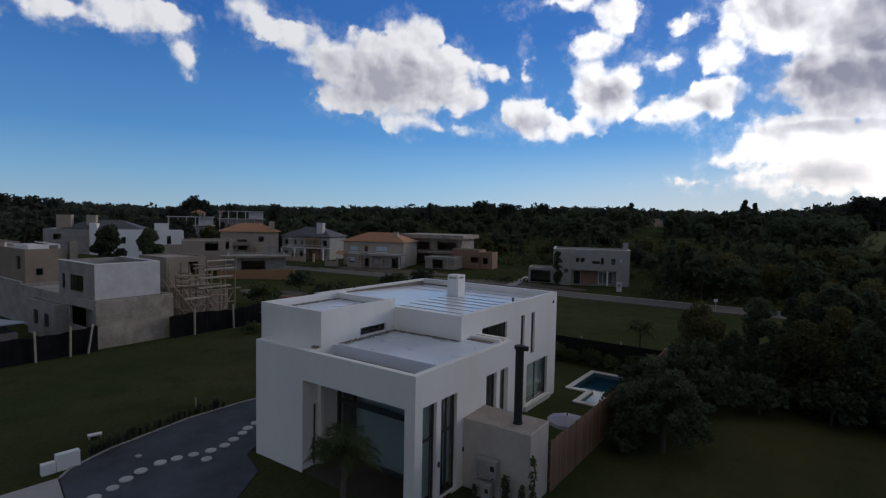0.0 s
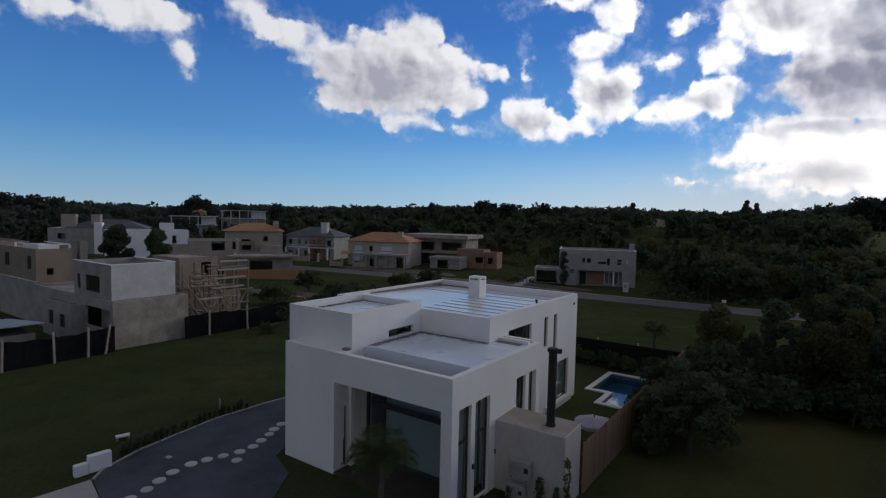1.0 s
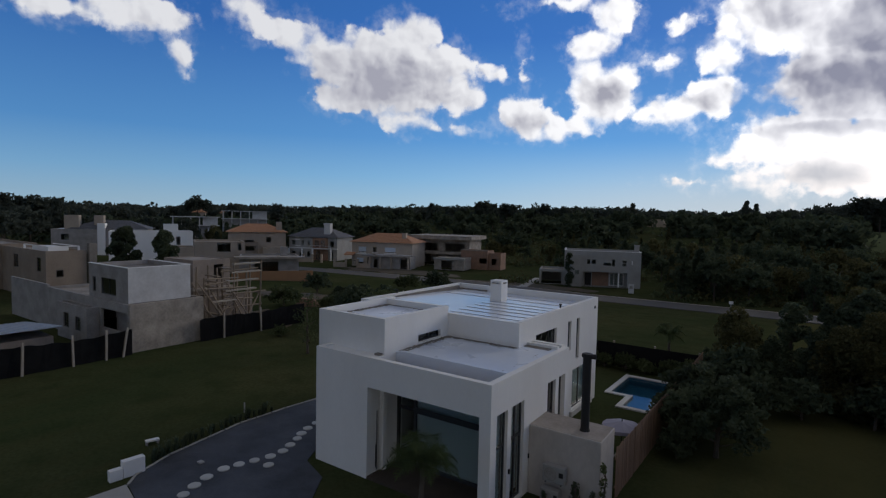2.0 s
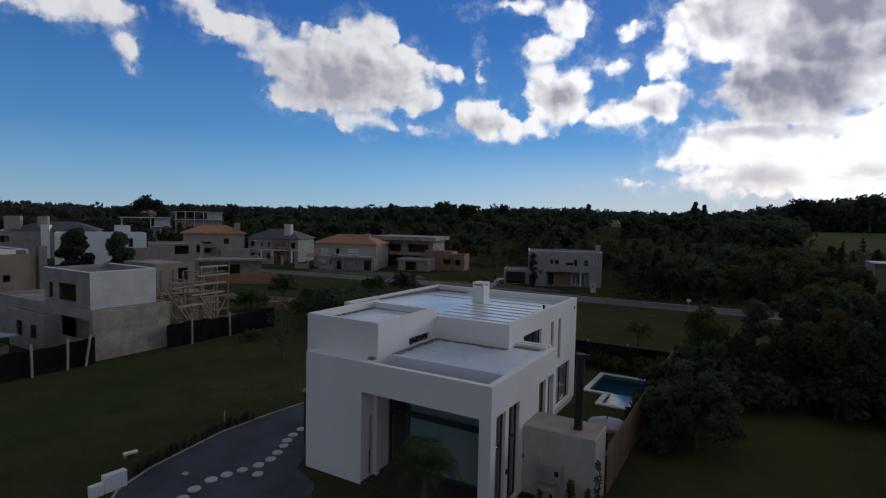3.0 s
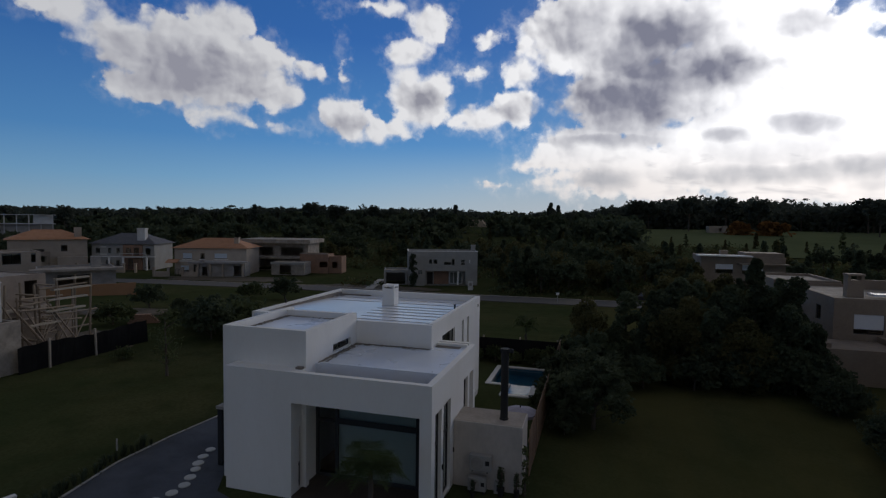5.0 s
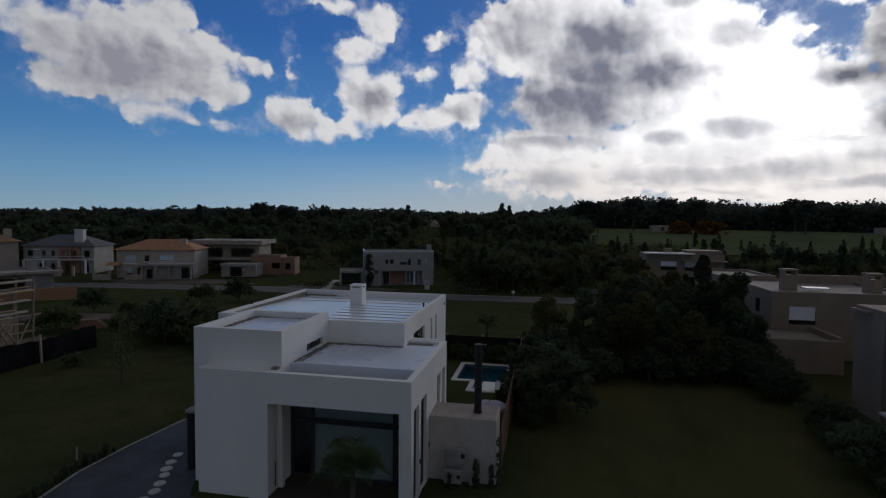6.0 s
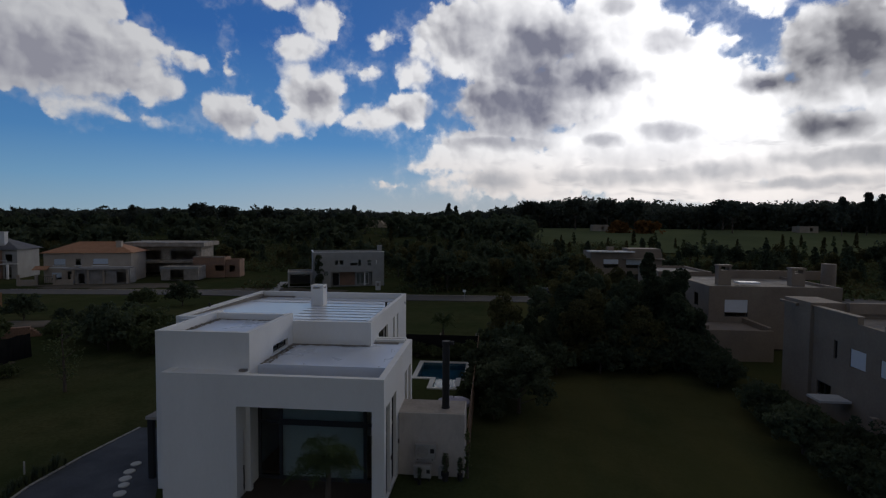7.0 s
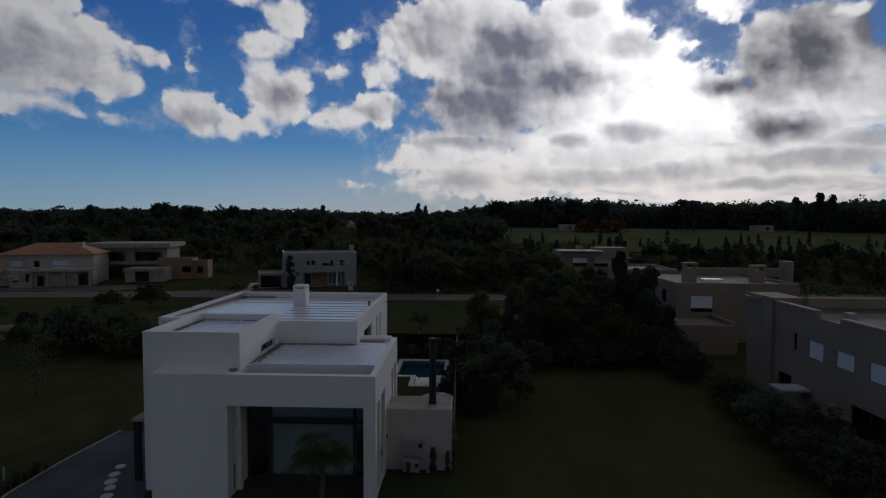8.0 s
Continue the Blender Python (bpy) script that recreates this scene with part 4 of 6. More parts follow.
def pool():
    g = thing("swimming_pool", "L-shaped blue tiled pool with pale stone coping", "pool")
    (x0, x1, y0, y1), (a0, a1, b0, b1) = POOL, LEDGE
    bm = boxes((x0 - 0.1, x1 + 0.1, y0 - 0.1, y1 + 0.1, -1.6, -1.5), (a0 - 0.1, a1 + 0.1, b0 - 0.1, b1 - 0.1, -0.45, -0.35))
    box(bm, x0 - 0.1, x0, y0 - 0.1, y1 + 0.1, -1.5, -0.001), box(bm, x1, x1 + 0.1, y0 - 0.1, y1 + 0.1, -1.5, -0.001), box(bm, x0, x1, y1, y1 + 0.1, -1.5, -0.001)
    box(bm, x0, a0, y0 - 0.1, y0, -1.5, -0.001), box(bm, a1, x1, y0 - 0.1, y0, -1.5, -0.001), box(bm, a0, a1, y0 - 0.1, y0, -1.5, -0.35)
    box(bm, a0 - 0.1, a0, b0 - 0.1, b1 - 0.1, -0.35, -0.001), box(bm, a1, a1 + 0.1, b0 - 0.1, b1 - 0.1, -0.35, -0.001), box(bm, a0, a1, b0 - 0.1, b0, -0.35, -0.001)
    part("basin", bm, POOLTILE, g, "blue mosaic basin")
    bm = bmesh.new()
    pts = [(x0, y0), (a0, y0), (a0, b0), (a1, b0), (a1, y0), (x1, y0), (x1, y1), (x0, y1)]
    top = bm.faces.new([bm.verts.new((x, y, -0.06)) for x, y in pts])
    part("water", bm, WATER, g, "still clear blue water").visible_shadow = False
    # coping slabs
    runs = [(x0 - 0.32, x0, y0 - 0.32, y1 + 0.32, 1), (x1, x1 + 0.32, y0 - 0.32, y1 + 0.32, 1), (x0, x1, y1, y1 + 0.32, 0), (x0, a0 - 0.32, y0 - 0.32, y0, 0),
            (a1 + 0.32, x1, y0 - 0.32, y0, 0), (a0 - 0.32, a0, b0 - 0.32, y0, 1), (a1, a1 + 0.32, b0 - 0.32, y0, 1), (a0, a1, b0 - 0.32, b0, 0)]
    for u0, u1, v0, v1, along in runs:
        ln = (v1 - v0) if along else (u1 - u0)
        n = max(1, round(ln / 0.5))
        for i in range(n):
            p, q = i / n * ln + 0.004, (i + 1) / n * ln - 0.004
            bm = boxes((u0, u1, v0 + p, v0 + q, -0.04, 0.07)) if along else boxes((u0 + p, u0 + q, v0, v1, -0.04, 0.07))
            part("coping_slab", bm, COPING, g)


pool()


def fences():
    g = thing("board_fence", "brown vertical board fence along the garden", "fence")
    bm = boxes((0.0, 0.022, 0.0, 0.135, 0.0, 1.95))
    me = bpy.data.meshes.new("board")
    bm.to_mesh(me), bm.free()
    me.materials.append(WOOD)
    rnd = random.Random(8)
    for i in range(126):
        y = 4.5 + i * 0.145
        shared("board", me, g, pose(2.86 + rnd.uniform(-0.008, 0.008), y, rnd.uniform(0.0, 0.05), 0, 0, rnd.uniform(-1, 1)))
    for z in (0.4, 1.5):
        part("rail", boxes((2.81, 2.86, 4.5, 22.7, z, z + 0.07)), WOOD, g)
    b = thing("net_fence", "black shade net fence on the rear boundary", "fence")
    part("net", boxes((-11.5, 2.8, 22.8, 22.83, 0.02, 1.7)), MESH_BLACK, b)
    for i in range(6):
        part("post", boxes((-11.4 + i * 2.8, -11.3 + i * 2.8, 22.83, 22.93, 0, 1.85)), CONCRETE, b)
    # black net and concrete posts round the building site
    c = thing("net_fence", "black shade net fence on leaning concrete posts", "fence")
    for y0, y1 in ((-14.0, 3.2), (8.4, 19.0)):
        bm = bmesh.new()
        n = int((y1 - y0) / 0.4)
        low, top = [], []
        for i in range(n + 1):
            y = y0 + (y1 - y0) * i / n
            w = 0.05 * math.sin(i * 1.3) + 0.03 * math.sin(i * 0.47)
            low.append(bm.verts.new((-31.45 + w, y, 0.02))), top.append(bm.verts.new((-31.5 - w, y, 1.75 + 0.1 * math.sin(i * 0.33) + 0.05 * math.sin(i * 1.7))))
        for i in range(n):
            bm.faces.new((low[i], low[i + 1], top[i + 1], top[i]))
        net = part("net", bm, MESH_BLACK, c)
        s = net.modifiers.new("thick", "SOLIDIFY")
        s.thickness = 0.02
    for y, lean in ((-9.6, 2), (-6.6, -1), (-3.4, -2), (-0.6, 1), (1.4, -1), (2.5, -9), (10.4, 0), (14.0, 2)):
        bm = boxes((-0.06, 0.06, -0.06, 0.06, 0, 2.1))
        ob = part("post", bm, CONCRETE, c)
        ob.matrix_basis = pose(-31.3, y, 0, lean, 0, 0)


fences()


def small_garden_things():
    # utility pillars by the drive
    p = thing("utility_pillar", "pair of white masonry utility pillars by driveway", "pillar")
    for nm, (x, y, w, d, hgt) in (("tall_pillar", (-13.13, -5.3, 0.8, 0.3, 0.66)), ("low_pillar", (-13.15, -5.95, 0.46, 0.28, 0.44))):
        bm = boxes((-w / 2, w / 2, -d / 2, d / 2, 0, hgt))
        ob = part(nm, bm, PLASTER, p, bevel=0.02)
        ob.matrix_basis = pose(x, y, 0, 0, 0, 85)
    b = thing("bench", "low white concrete bench slab on the lawn", "bench")
    part("seat", boxes((-0.27, 0.27, -0.12, 0.12, 0.14, 0.21)), PLASTER, b)
    for x in (-0.22, 0.22):
        part("leg", boxes((x - 0.04, x + 0.04, -0.09, 0.09, 0, 0.14)), CONCRETE, b)
    b.matrix_basis = pose(-15.35, -3.45, 0, 0, 0, 75)
    bm = bmesh.new()
    beam(bm, (0, 0, 0), (0, 0, 0.55), 0.035, 8)
    tagged(part("stake", bm, PAVE), "short pale marker stake in the lawn", "stake").matrix_basis = pose(-15.4, 1.3, 0)
    bm = boxes((-0.12, 0.12, -0.1, 0.1, 0.03, 0.09))
    tagged(part("drain_cover", bm, PAVE), "small square drain cover in the gravel", "drain cover").matrix_basis = pose(-11.9, -3.2, 0)
    # parasol in the rear garden
    u = thing("parasol", "pale lilac round garden parasol", "parasol")
    bm = bmesh.new()
    beam(bm, (0, 0, 0), (0, 0, 1.7), 0.025, 8)
    part("pole", bm, STEEL_BLACK, u)
    part("base", boxes((-0.25, 0.25, -0.25, 0.25, 0, 0.06)), CONCRETE, u)
    bm = bmesh.new()
    n = 16
    tip = bm.verts.new((0, 0, 1.6))
    rim = [bm.verts.new((0.85 * math.cos(2 * math.pi * i / n), 0.85 * math.sin(2 * math.pi * i / n), 1.38 + (0.03 if i % 2 else 0))) for i in range(n)]
    hem = [bm.verts.new((v.co.x * 1.01, v.co.y * 1.01, v.co.z - 0.14)) for v in rim]
    for i in range(n):
        j = (i + 1) % n
        bm.faces.new((tip, rim[i], rim[j])), bm.faces.new((rim[i], hem[i], hem[j], rim[j]))
    part("canopy", bm, CANVAS, u).modifiers.new("thick", "SOLIDIFY").thickness = 0.01
    u.matrix_basis = pose(1.95, 8.3, 0)


small_garden_things()


# ---- the houses around ----
def site_house():
    """The neighbour under construction, with its bare side wall."""
    h = thing("neighbour_house", "unfinished grey rendered house with bare side wall", "house")
    low = [("s", 3.3, -43.9, -43.1, 1.2, 2.6)]
    front = [("s", 2.4, -41.2, -40.2, 0.9, 2.1), ("s", 2.4, -39.0, -38.0, 0.9, 2.0)]
    hl = holes_of(low)
    hl["s"].append((-36.6, -32.35, 1.35, 2.85))
    block(h, RENDER_GREY, -47, -32.3, 3.3, 9.0, 0, 3.5, hl, parapet=0.25, roof=CONCRETE)
    part("side_wall", boxes((-32.297, -32.0, 3.3, 9.0, 0, 3.53)), CONCRETE, h, "bare stained cement side wall")
    up = [("s", 3.62, -37.3, -34.8, 3.85, 5.15), ("s", 3.62, -38.8, -38.2, 3.9, 5.1)]
    block(h, RENDER_GREY, -39.4, -32.9, 3.62, 8.4, 3.3, 6.12, holes_of(up), parapet=0.35, roof=GRIME)
    part("coping", boxes((-39.45, -32.85, 3.57, 3.8, 6.123, 6.17), (-33.1, -32.85, 3.8, 8.45, 6.123, 6.17), (-39.45, -33.1, 8.22, 8.45, 6.123, 6.17)), PLASTER, h, "white cement coping")
    part("upper_side", boxes((-32.9, -32.86, 3.62, 8.4, 3.5, 6.11)), LIMEWASH, h, "whitewashed upper side wall")
    far_windows(h, low + up)
    block(h, RENDER_GREY, -42.4, -36.9, 2.4, 3.28, 0, 2.85, holes_of(front), parapet=0.2, roof=CONCRETE)
    far_windows(h, front)
    rnd = random.Random(8)
    for i in range(7):
        z = 0.03 + i * 0.5
        part("cement_course", boxes((-32.0, -31.985, 3.32 + rnd.uniform(0, 0.05), 8.98, z, z + rnd.uniform(0.36, 0.47))), CONCRETE, h)
    loose_dirt(h, -39.0, -33.2, 7.6, 8.2, 5.85, 60, 3, 0.12)
    part("porch_back", boxes((-36.8, -32.5, 4.5, 4.65, 0.1, 3.0)), RENDER_GREY, h)
    # long wall and lean-to at its front
    part("yard_wall", boxes((-56, -47.0, 3.3, 3.5, 0, 3.7)), RENDER_GREY, h)
    s = thing("site_shed", "low brick shed with pale blue sheet roof", "shed")
    part("wall", boxes((-40.5, -34.5, -4.5, -0.6, 0, 1.6)), BLOCKWORK, s, "bare hollow brick")
    bm = boxes((-41, -34.1, -5.0, -0.2, 1.62, 1.7))
    for v in bm.verts:
        v.co.z += 0.09 * (v.co.x + 41)
    part("roof", bm, material("pale_sheet", (0.33, 0.37, 0.43), 0.5, (0.22, 0.25, 0.29), 0.8, 6.0, 0.6, 0.1), s, "pale blue corrugated sheet")
    for i in range(14):
        bm = boxes((-41, -34.1, -4.9 + i * 0.34, -4.84 + i * 0.34, 1.7, 1.73))
        for v in bm.verts:
            v.co.z += 0.09 * (v.co.x + 41)
        part("roof_rib", bm, LIMEWASH, s)


site_house()


def beige_house():
    h = thing("neighbour_house", "beige rendered two-storey house with roof terrace", "house")
    w = [("s", 8.2, -64.6, -63.4, 3.2, 4.8), ("e", -62, 9.2, 9.9, 2.6, 3.4), ("s", 8.2, -72.0, -70.4, 3.2, 4.8)]
    block(h, BEIGE, -76, -62, 8.2, 12.3, 0, 5.6, holes_of(w), parapet=0.3, roof=CONCRETE)
    far_windows(h, w)
    block(h, BEIGE, -92, -76.1, 6.6, 12, 0, 5.8, {}, parapet=0.3, roof=CONCRETE)
    for bx in ((-70, -69.8, 8.6, 8.8, 5.3, 6.0), (-62.6, -62.4, 8.6, 8.8, 5.3, 6.0), (-62.6, -62.4, 11.6, 11.8, 5.3, 6.0), (-70, -62.4, 8.65, 8.75, 6.0, 6.1), (-70, -62.4, 11.65, 11.75, 6.0, 6.1), (-62.55, -62.45, 8.75, 11.65, 6.0, 6.1),
               (-69, -64, 9.2, 11.2, 5.3, 5.9)):
        part("terrace_frame", boxes(bx), PLASTER, h, "white terrace railing")
    part("tank", boxes((-62.4, -61.7, 12.5, 13.3, 0, 6.4)), GRIME, h, "dark water tank tower")


beige_house()


def scaffold_site():
    h = thing("brick_shell", "raw concrete and brick building shell under construction", "building shell")
    w = [("e", -38.4, 12.4, 13.4, 1.0, 2.6), ("e", -38.4, 13.9, 14.9, 4.0, 5.4)]
    block(h, BLOCKWORK, -43.5, -38.4, 11.8, 15.6, 0, 5.9, {"e": [r[2:6] for r in w]}, parapet=0.1, roof=CONCRETE)
    part("floor_slab", boxes((-43.7, -38.1, 11.6, 15.8, 3.05, 3.3)), CONCRETE, h)
    part("low_wall", boxes((-37.6, -36.8, 12.0, 17.0, 0, 2.6)), BLOCKWORK, h, "half-built hollow brick wall")
    s = thing("scaffold", "rough timber scaffold of crossed poles", "scaffold")
    rnd = random.Random(11)
    for x in (-36.0, -34.4):
        for i in range(5):
            y = 10.6 + i * 1.35
            bm = bmesh.new()
            beam(bm, (x + rnd.uniform(-0.1, 0.1), y, 0), (x + rnd.uniform(-0.2, 0.2), y + rnd.uniform(-0.2, 0.2), rnd.uniform(4.6, 6.6)), 0.09, 6)
            part("pole", bm, TIMBER, s)
    for z in (1.2, 1.9, 2.6, 3.1, 3.7, 4.2, 4.7, 5.3):
        bm = bmesh.new()
        y0 = 10.4 + rnd.uniform(0, 2)
        beam(bm, (-34.3, y0, z + rnd.uniform(-0.2, 0.2)), (-34.3, y0 + rnd.uniform(3, 4.5), z + rnd.uniform(-0.2, 0.2)), 0.075, 6)
        part("ledger", bm, TIMBER, s)
        part("plank", boxes((-36.2, -34.3, y0 + 1, y0 + 1.35, z, z + 0.09)), TIMBER, s)
    for z, ya, yb in ((2.5, 11.2, 13.6), (3.35, 12.4, 15.6), (4.2, 12.6, 15.8), (4.95, 13.0, 16.2), (5.7, 13.2, 16.0)):
        part("plank", boxes((-34.5, -34.15, ya, yb, z, z + 0.13)), PLANK, s, "pale new scaffold board")
    for i in range(16):
        bm = bmesh.new()
        y = 10.6 + rnd.uniform(0, 4)
        beam(bm, (-34.2 + rnd.uniform(0, 0.4), y, rnd.uniform(0, 1.5)), (-34.4, y + rnd.choice((-1, 1)) * rnd.uniform(1.4, 2.6), rnd.uniform(2.6, 4.6)), 0.06, 6)
        part("brace", bm, TIMBER, s)
    bm = bmesh.new()
    for i in range(60):
        x, y = rnd.uniform(-37, -33), rnd.uniform(14, 18.5)
        a = rnd.uniform(0, 6.28)
        beam(bm, (x, y, 0.15 + rnd.uniform(0, 0.7)), (x + 1.4 * math.cos(a), y + 1.4 * math.sin(a), 0.1 + rnd.uniform(0, 0.5)), 0.05, 5)
    tagged(part("rubble_heap", bm, TIMBER), "heap of loose timber offcuts on site", "timber heap", kind="stuff")


scaffold_site()


def brick_stack():
    g = thing("brick_stack", "low untidy stack of reddish hollow bricks", "brick stack", m=pose(-38.2, 25.4, 0, 0, 0, 35))
    rnd = random.Random(14)
    bm = boxes((-0.165, 0.165, -0.09, 0.09, 0, 0.18))
    me = bpy.data.meshes.new("brick")
    bm.to_mesh(me), bm.free()
    me.materials.append(BRICK)
    for k in range(5):
        for i in range(8 - k):
            for j in range(3):
                shared("brick", me, g, pose(-1.3 + i * 0.36 + k * 0.16 + rnd.uniform(-0.02, 0.02), -0.4 + j * 0.2 + rnd.uniform(-0.01, 0.01), k * 0.182, 0, 0, rnd.uniform(-4, 4)))


brick_stack()


def rotated(x, y, deg, dz=0.0):
    return pose(x, y, ground_z(x, y) + dz, 0, 0, deg)


def far_house_flat(x, y, deg, w, d, hgt, mat, label, wins, extra=(), chimneys=(), dz=0.0, roof=None):
    """A flat-roofed house: local x along its front (from 0 to w), y to the back, z from the ground."""
    h = thing("neighbour_house", label, "house", m=rotated(x, y, deg, dz))
    block(h, mat, 0, w, 0, d, 0, hgt, holes_of(wins), roof=roof)
    far_windows(h, wins)
    for b in extra:
        block(h, b[6], *b[:6], holes={}, roof=roof)
    for cx, cy, cw, ct in chimneys:
        part("chimney", boxes((cx, cx + cw, cy, cy + cw, 0.5, ct - 0.12), (cx - 0.06, cx + cw + 0.06, cy - 0.06, cy + cw + 0.06, ct - 0.12, ct)), mat, h)
    return h


# pale house across the street: a recessed ground floor under the upper one
h = thing("neighbour_house", "pale two-storey flat-roofed house across the street", "house", m=rotated(-29.8, 79.3, 20.8))
w = [("s", 0, 4.1, 4.65, 4.2, 5.0), ("s", 0, 4.95, 5.65, 4.2, 5.0), ("s", 0, 7.0, 8.3, 4.0, 4.5), ("s", 0, 8.5, 9.0, 3.9, 5.1), ("s", 0, 10.3, 11.0, 4.0, 4.4), ("s", 0, 10.3, 11.0, 4.55, 5.0)]
up = holes_of(w)
up["s"].append((3.4, 11.2, 0.1, 2.75))
block(h, PALE, 0, 13.5, 0, 8, 0, 6.55, up, roof=CONCRETE)
far_windows(h, w)
part("porch_back", boxes((3.2, 11.4, 1.5, 1.7, 0, 2.8), (3.2, 3.38, 0.21, 1.5, 0, 2.8), (11.22, 11.4, 0.21, 1.5, 0, 2.8), (3.2, 11.4, 0.21, 1.7, 2.8, 3.0)), PALE, h)
part("brick_panel", boxes((5.1, 8.0, 1.4, 1.496, 0.1, 2.7)), BRICK, h, "brown brick panel")
window(h, "y", 1.4, 8.2, 10.7, 0.2, 2.5, (9.0, 9.9), (), 0.1, 0.08, PLASTER)
part("door", boxes((3.8, 4.9, 1.42, 1.496, 0.1, 2.4)), STEEL_BLACK, h, "dark entrance door")
part("porch_post", boxes((9.6, 9.85, 0.0, 0.25, 0.1, 2.75)), PLASTER, h)
part("coping", boxes((-0.05, 13.55, -0.06, 0.26, 6.553, 6.64), (13.28, 13.55, 0.26, 8.0, 6.553, 6.64), (-0.05, 0.22, 0.26, 8.0, 6.553, 6.64)), PLASTER, h, "thin white roof coping")
part("stair_bay", boxes((0.5, 3.2, -0.9, -0.004, 0, 5.9)), PALE, h, "projecting rendered bay")
window(h, "y", -0.97, 2.0, 2.7, 2.3, 3.0, (), (), 0.06, 0.06)
part("chimney", boxes((12.4, 13.2, 1.0, 1.8, 6.2, 7.7), (12.34, 13.26, 0.94, 1.86, 7.7, 7.85)), PALE, h)
block(h, PALE, -4.6, -0.05, 1.0, 7, 0, 2.8, {"s": [(-4.2, -0.5, 0.1, 2.35)]}, roof=CONCRETE)
part("wall_light", boxes((11.9, 12.05, -0.1, -0.004, 4.3, 5.0)), PLASTER, h, "pale wall light")
g = thing("utility_pillar", "white masonry meter pillar by the street", "pillar", m=rotated(-17.4, 77.4, 8))
part("body", boxes((0, 0.9, 0, 0.35, -0.1, 1.5)), LIMEWASH, g)
part("meter_panel", boxes((0.2, 0.7, -0.02, -0.002, 0.7, 1.2)), RENDER_GREY, g)

# house with white shutters beyond the trees
h = far_house_flat(23.5, 90, 0.6, 13.7, 9, 6.7, BEIGE, "beige flat-roofed house with white shutters",
                   [("s", 0, 2.4, 5.3, 3.6, 5.3, 0.45), ("s", 0, 6.8, 10.2, 3.6, 5.3, 0.4), ("s", 0, 6.5, 11.0, 0.3, 2.4)], chimneys=((3.6, 2.0, 1.2, 7.7),), roof=CONCRETE)
part("roof_edge", boxes((-0.6, 8.2, -1.2, 2.0, 6.72, 6.95)), PLASTER, h, "white projecting roof edge")
part("upper_box", boxes((7.4, 13.6, 0.6, 6.0, 6.4, 7.4)), BEIGE, h)
part("balcony", boxes((6.0, 13.8, -1.6, -0.01, 5.4, 5.6)), BEIGE, h)


def east_house_back():
    h = thing("neighbour_house", "beige rendered house with roof terraces and chimneys", "house")
    w = [("s", 28.6, 23.6, 25.5, 2.7, 4.15, 0.25), ("s", 28.6, 23.4, 25.6, 0.3, 2.2), ("w", 22.3, 31.0, 32.0, 3.2, 4.4)]
    block(h, BEIGE, 22.3, 33, 28.6, 40, 0, 5.3, holes_of(w), parapet=0.25, roof=CONCRETE)
    far_windows(h, w)
    block(h, BEIGE, 21.5, 27, 40.1, 48, 0, 5.5, {}, parapet=0.25, roof=CONCRETE)
    part("parapet", boxes((27, 38, 38, 38.3, 5.0, 5.9)), BEIGE, h)
    for x, y, t in ((24.2, 31.5, 6.9), (30.5, 31.5, 6.7)):
        ch = part("chimney", boxes((x, x + 1.1, y, y + 0.8, 5.0, t - 0.5), (x, x + 0.2, y, y + 0.8, t - 0.5, t - 0.15), (x + 0.9, x + 1.1, y, y + 0.8, t - 0.5, t - 0.15), (x - 0.06, x + 1.16, y - 0.06, y + 0.86, t - 0.15, t)), BEIGE, h)
    part("skylight", boxes((25.8, 27.6, 31, 32.2, 5.25, 5.4)), SHUTTER, h, "bright white skylight")
    bm = bmesh.new()
    beam(bm, (36.2, 36, 0), (36.2, 36, 6.8), 0.62, 20)
    part("round_tower", bm, BEIGE, h)
    # lower porch wing with brick terrace
    part("wing_wall", boxes((20.4, 25.4, 24.0, 24.3, 0, 2.4), (20.4, 20.7, 24.3, 28.58, 0, 2.7), (25.1, 25.4, 24.3, 28.58, 0, 2.6)), BEIGE, h)
    part("wing_roof", boxes((20.7, 25.1, 24.3, 28.58, 2.0, 2.2)), BLOCKWORK, h, "red tile terrace floor")


east_house_back()


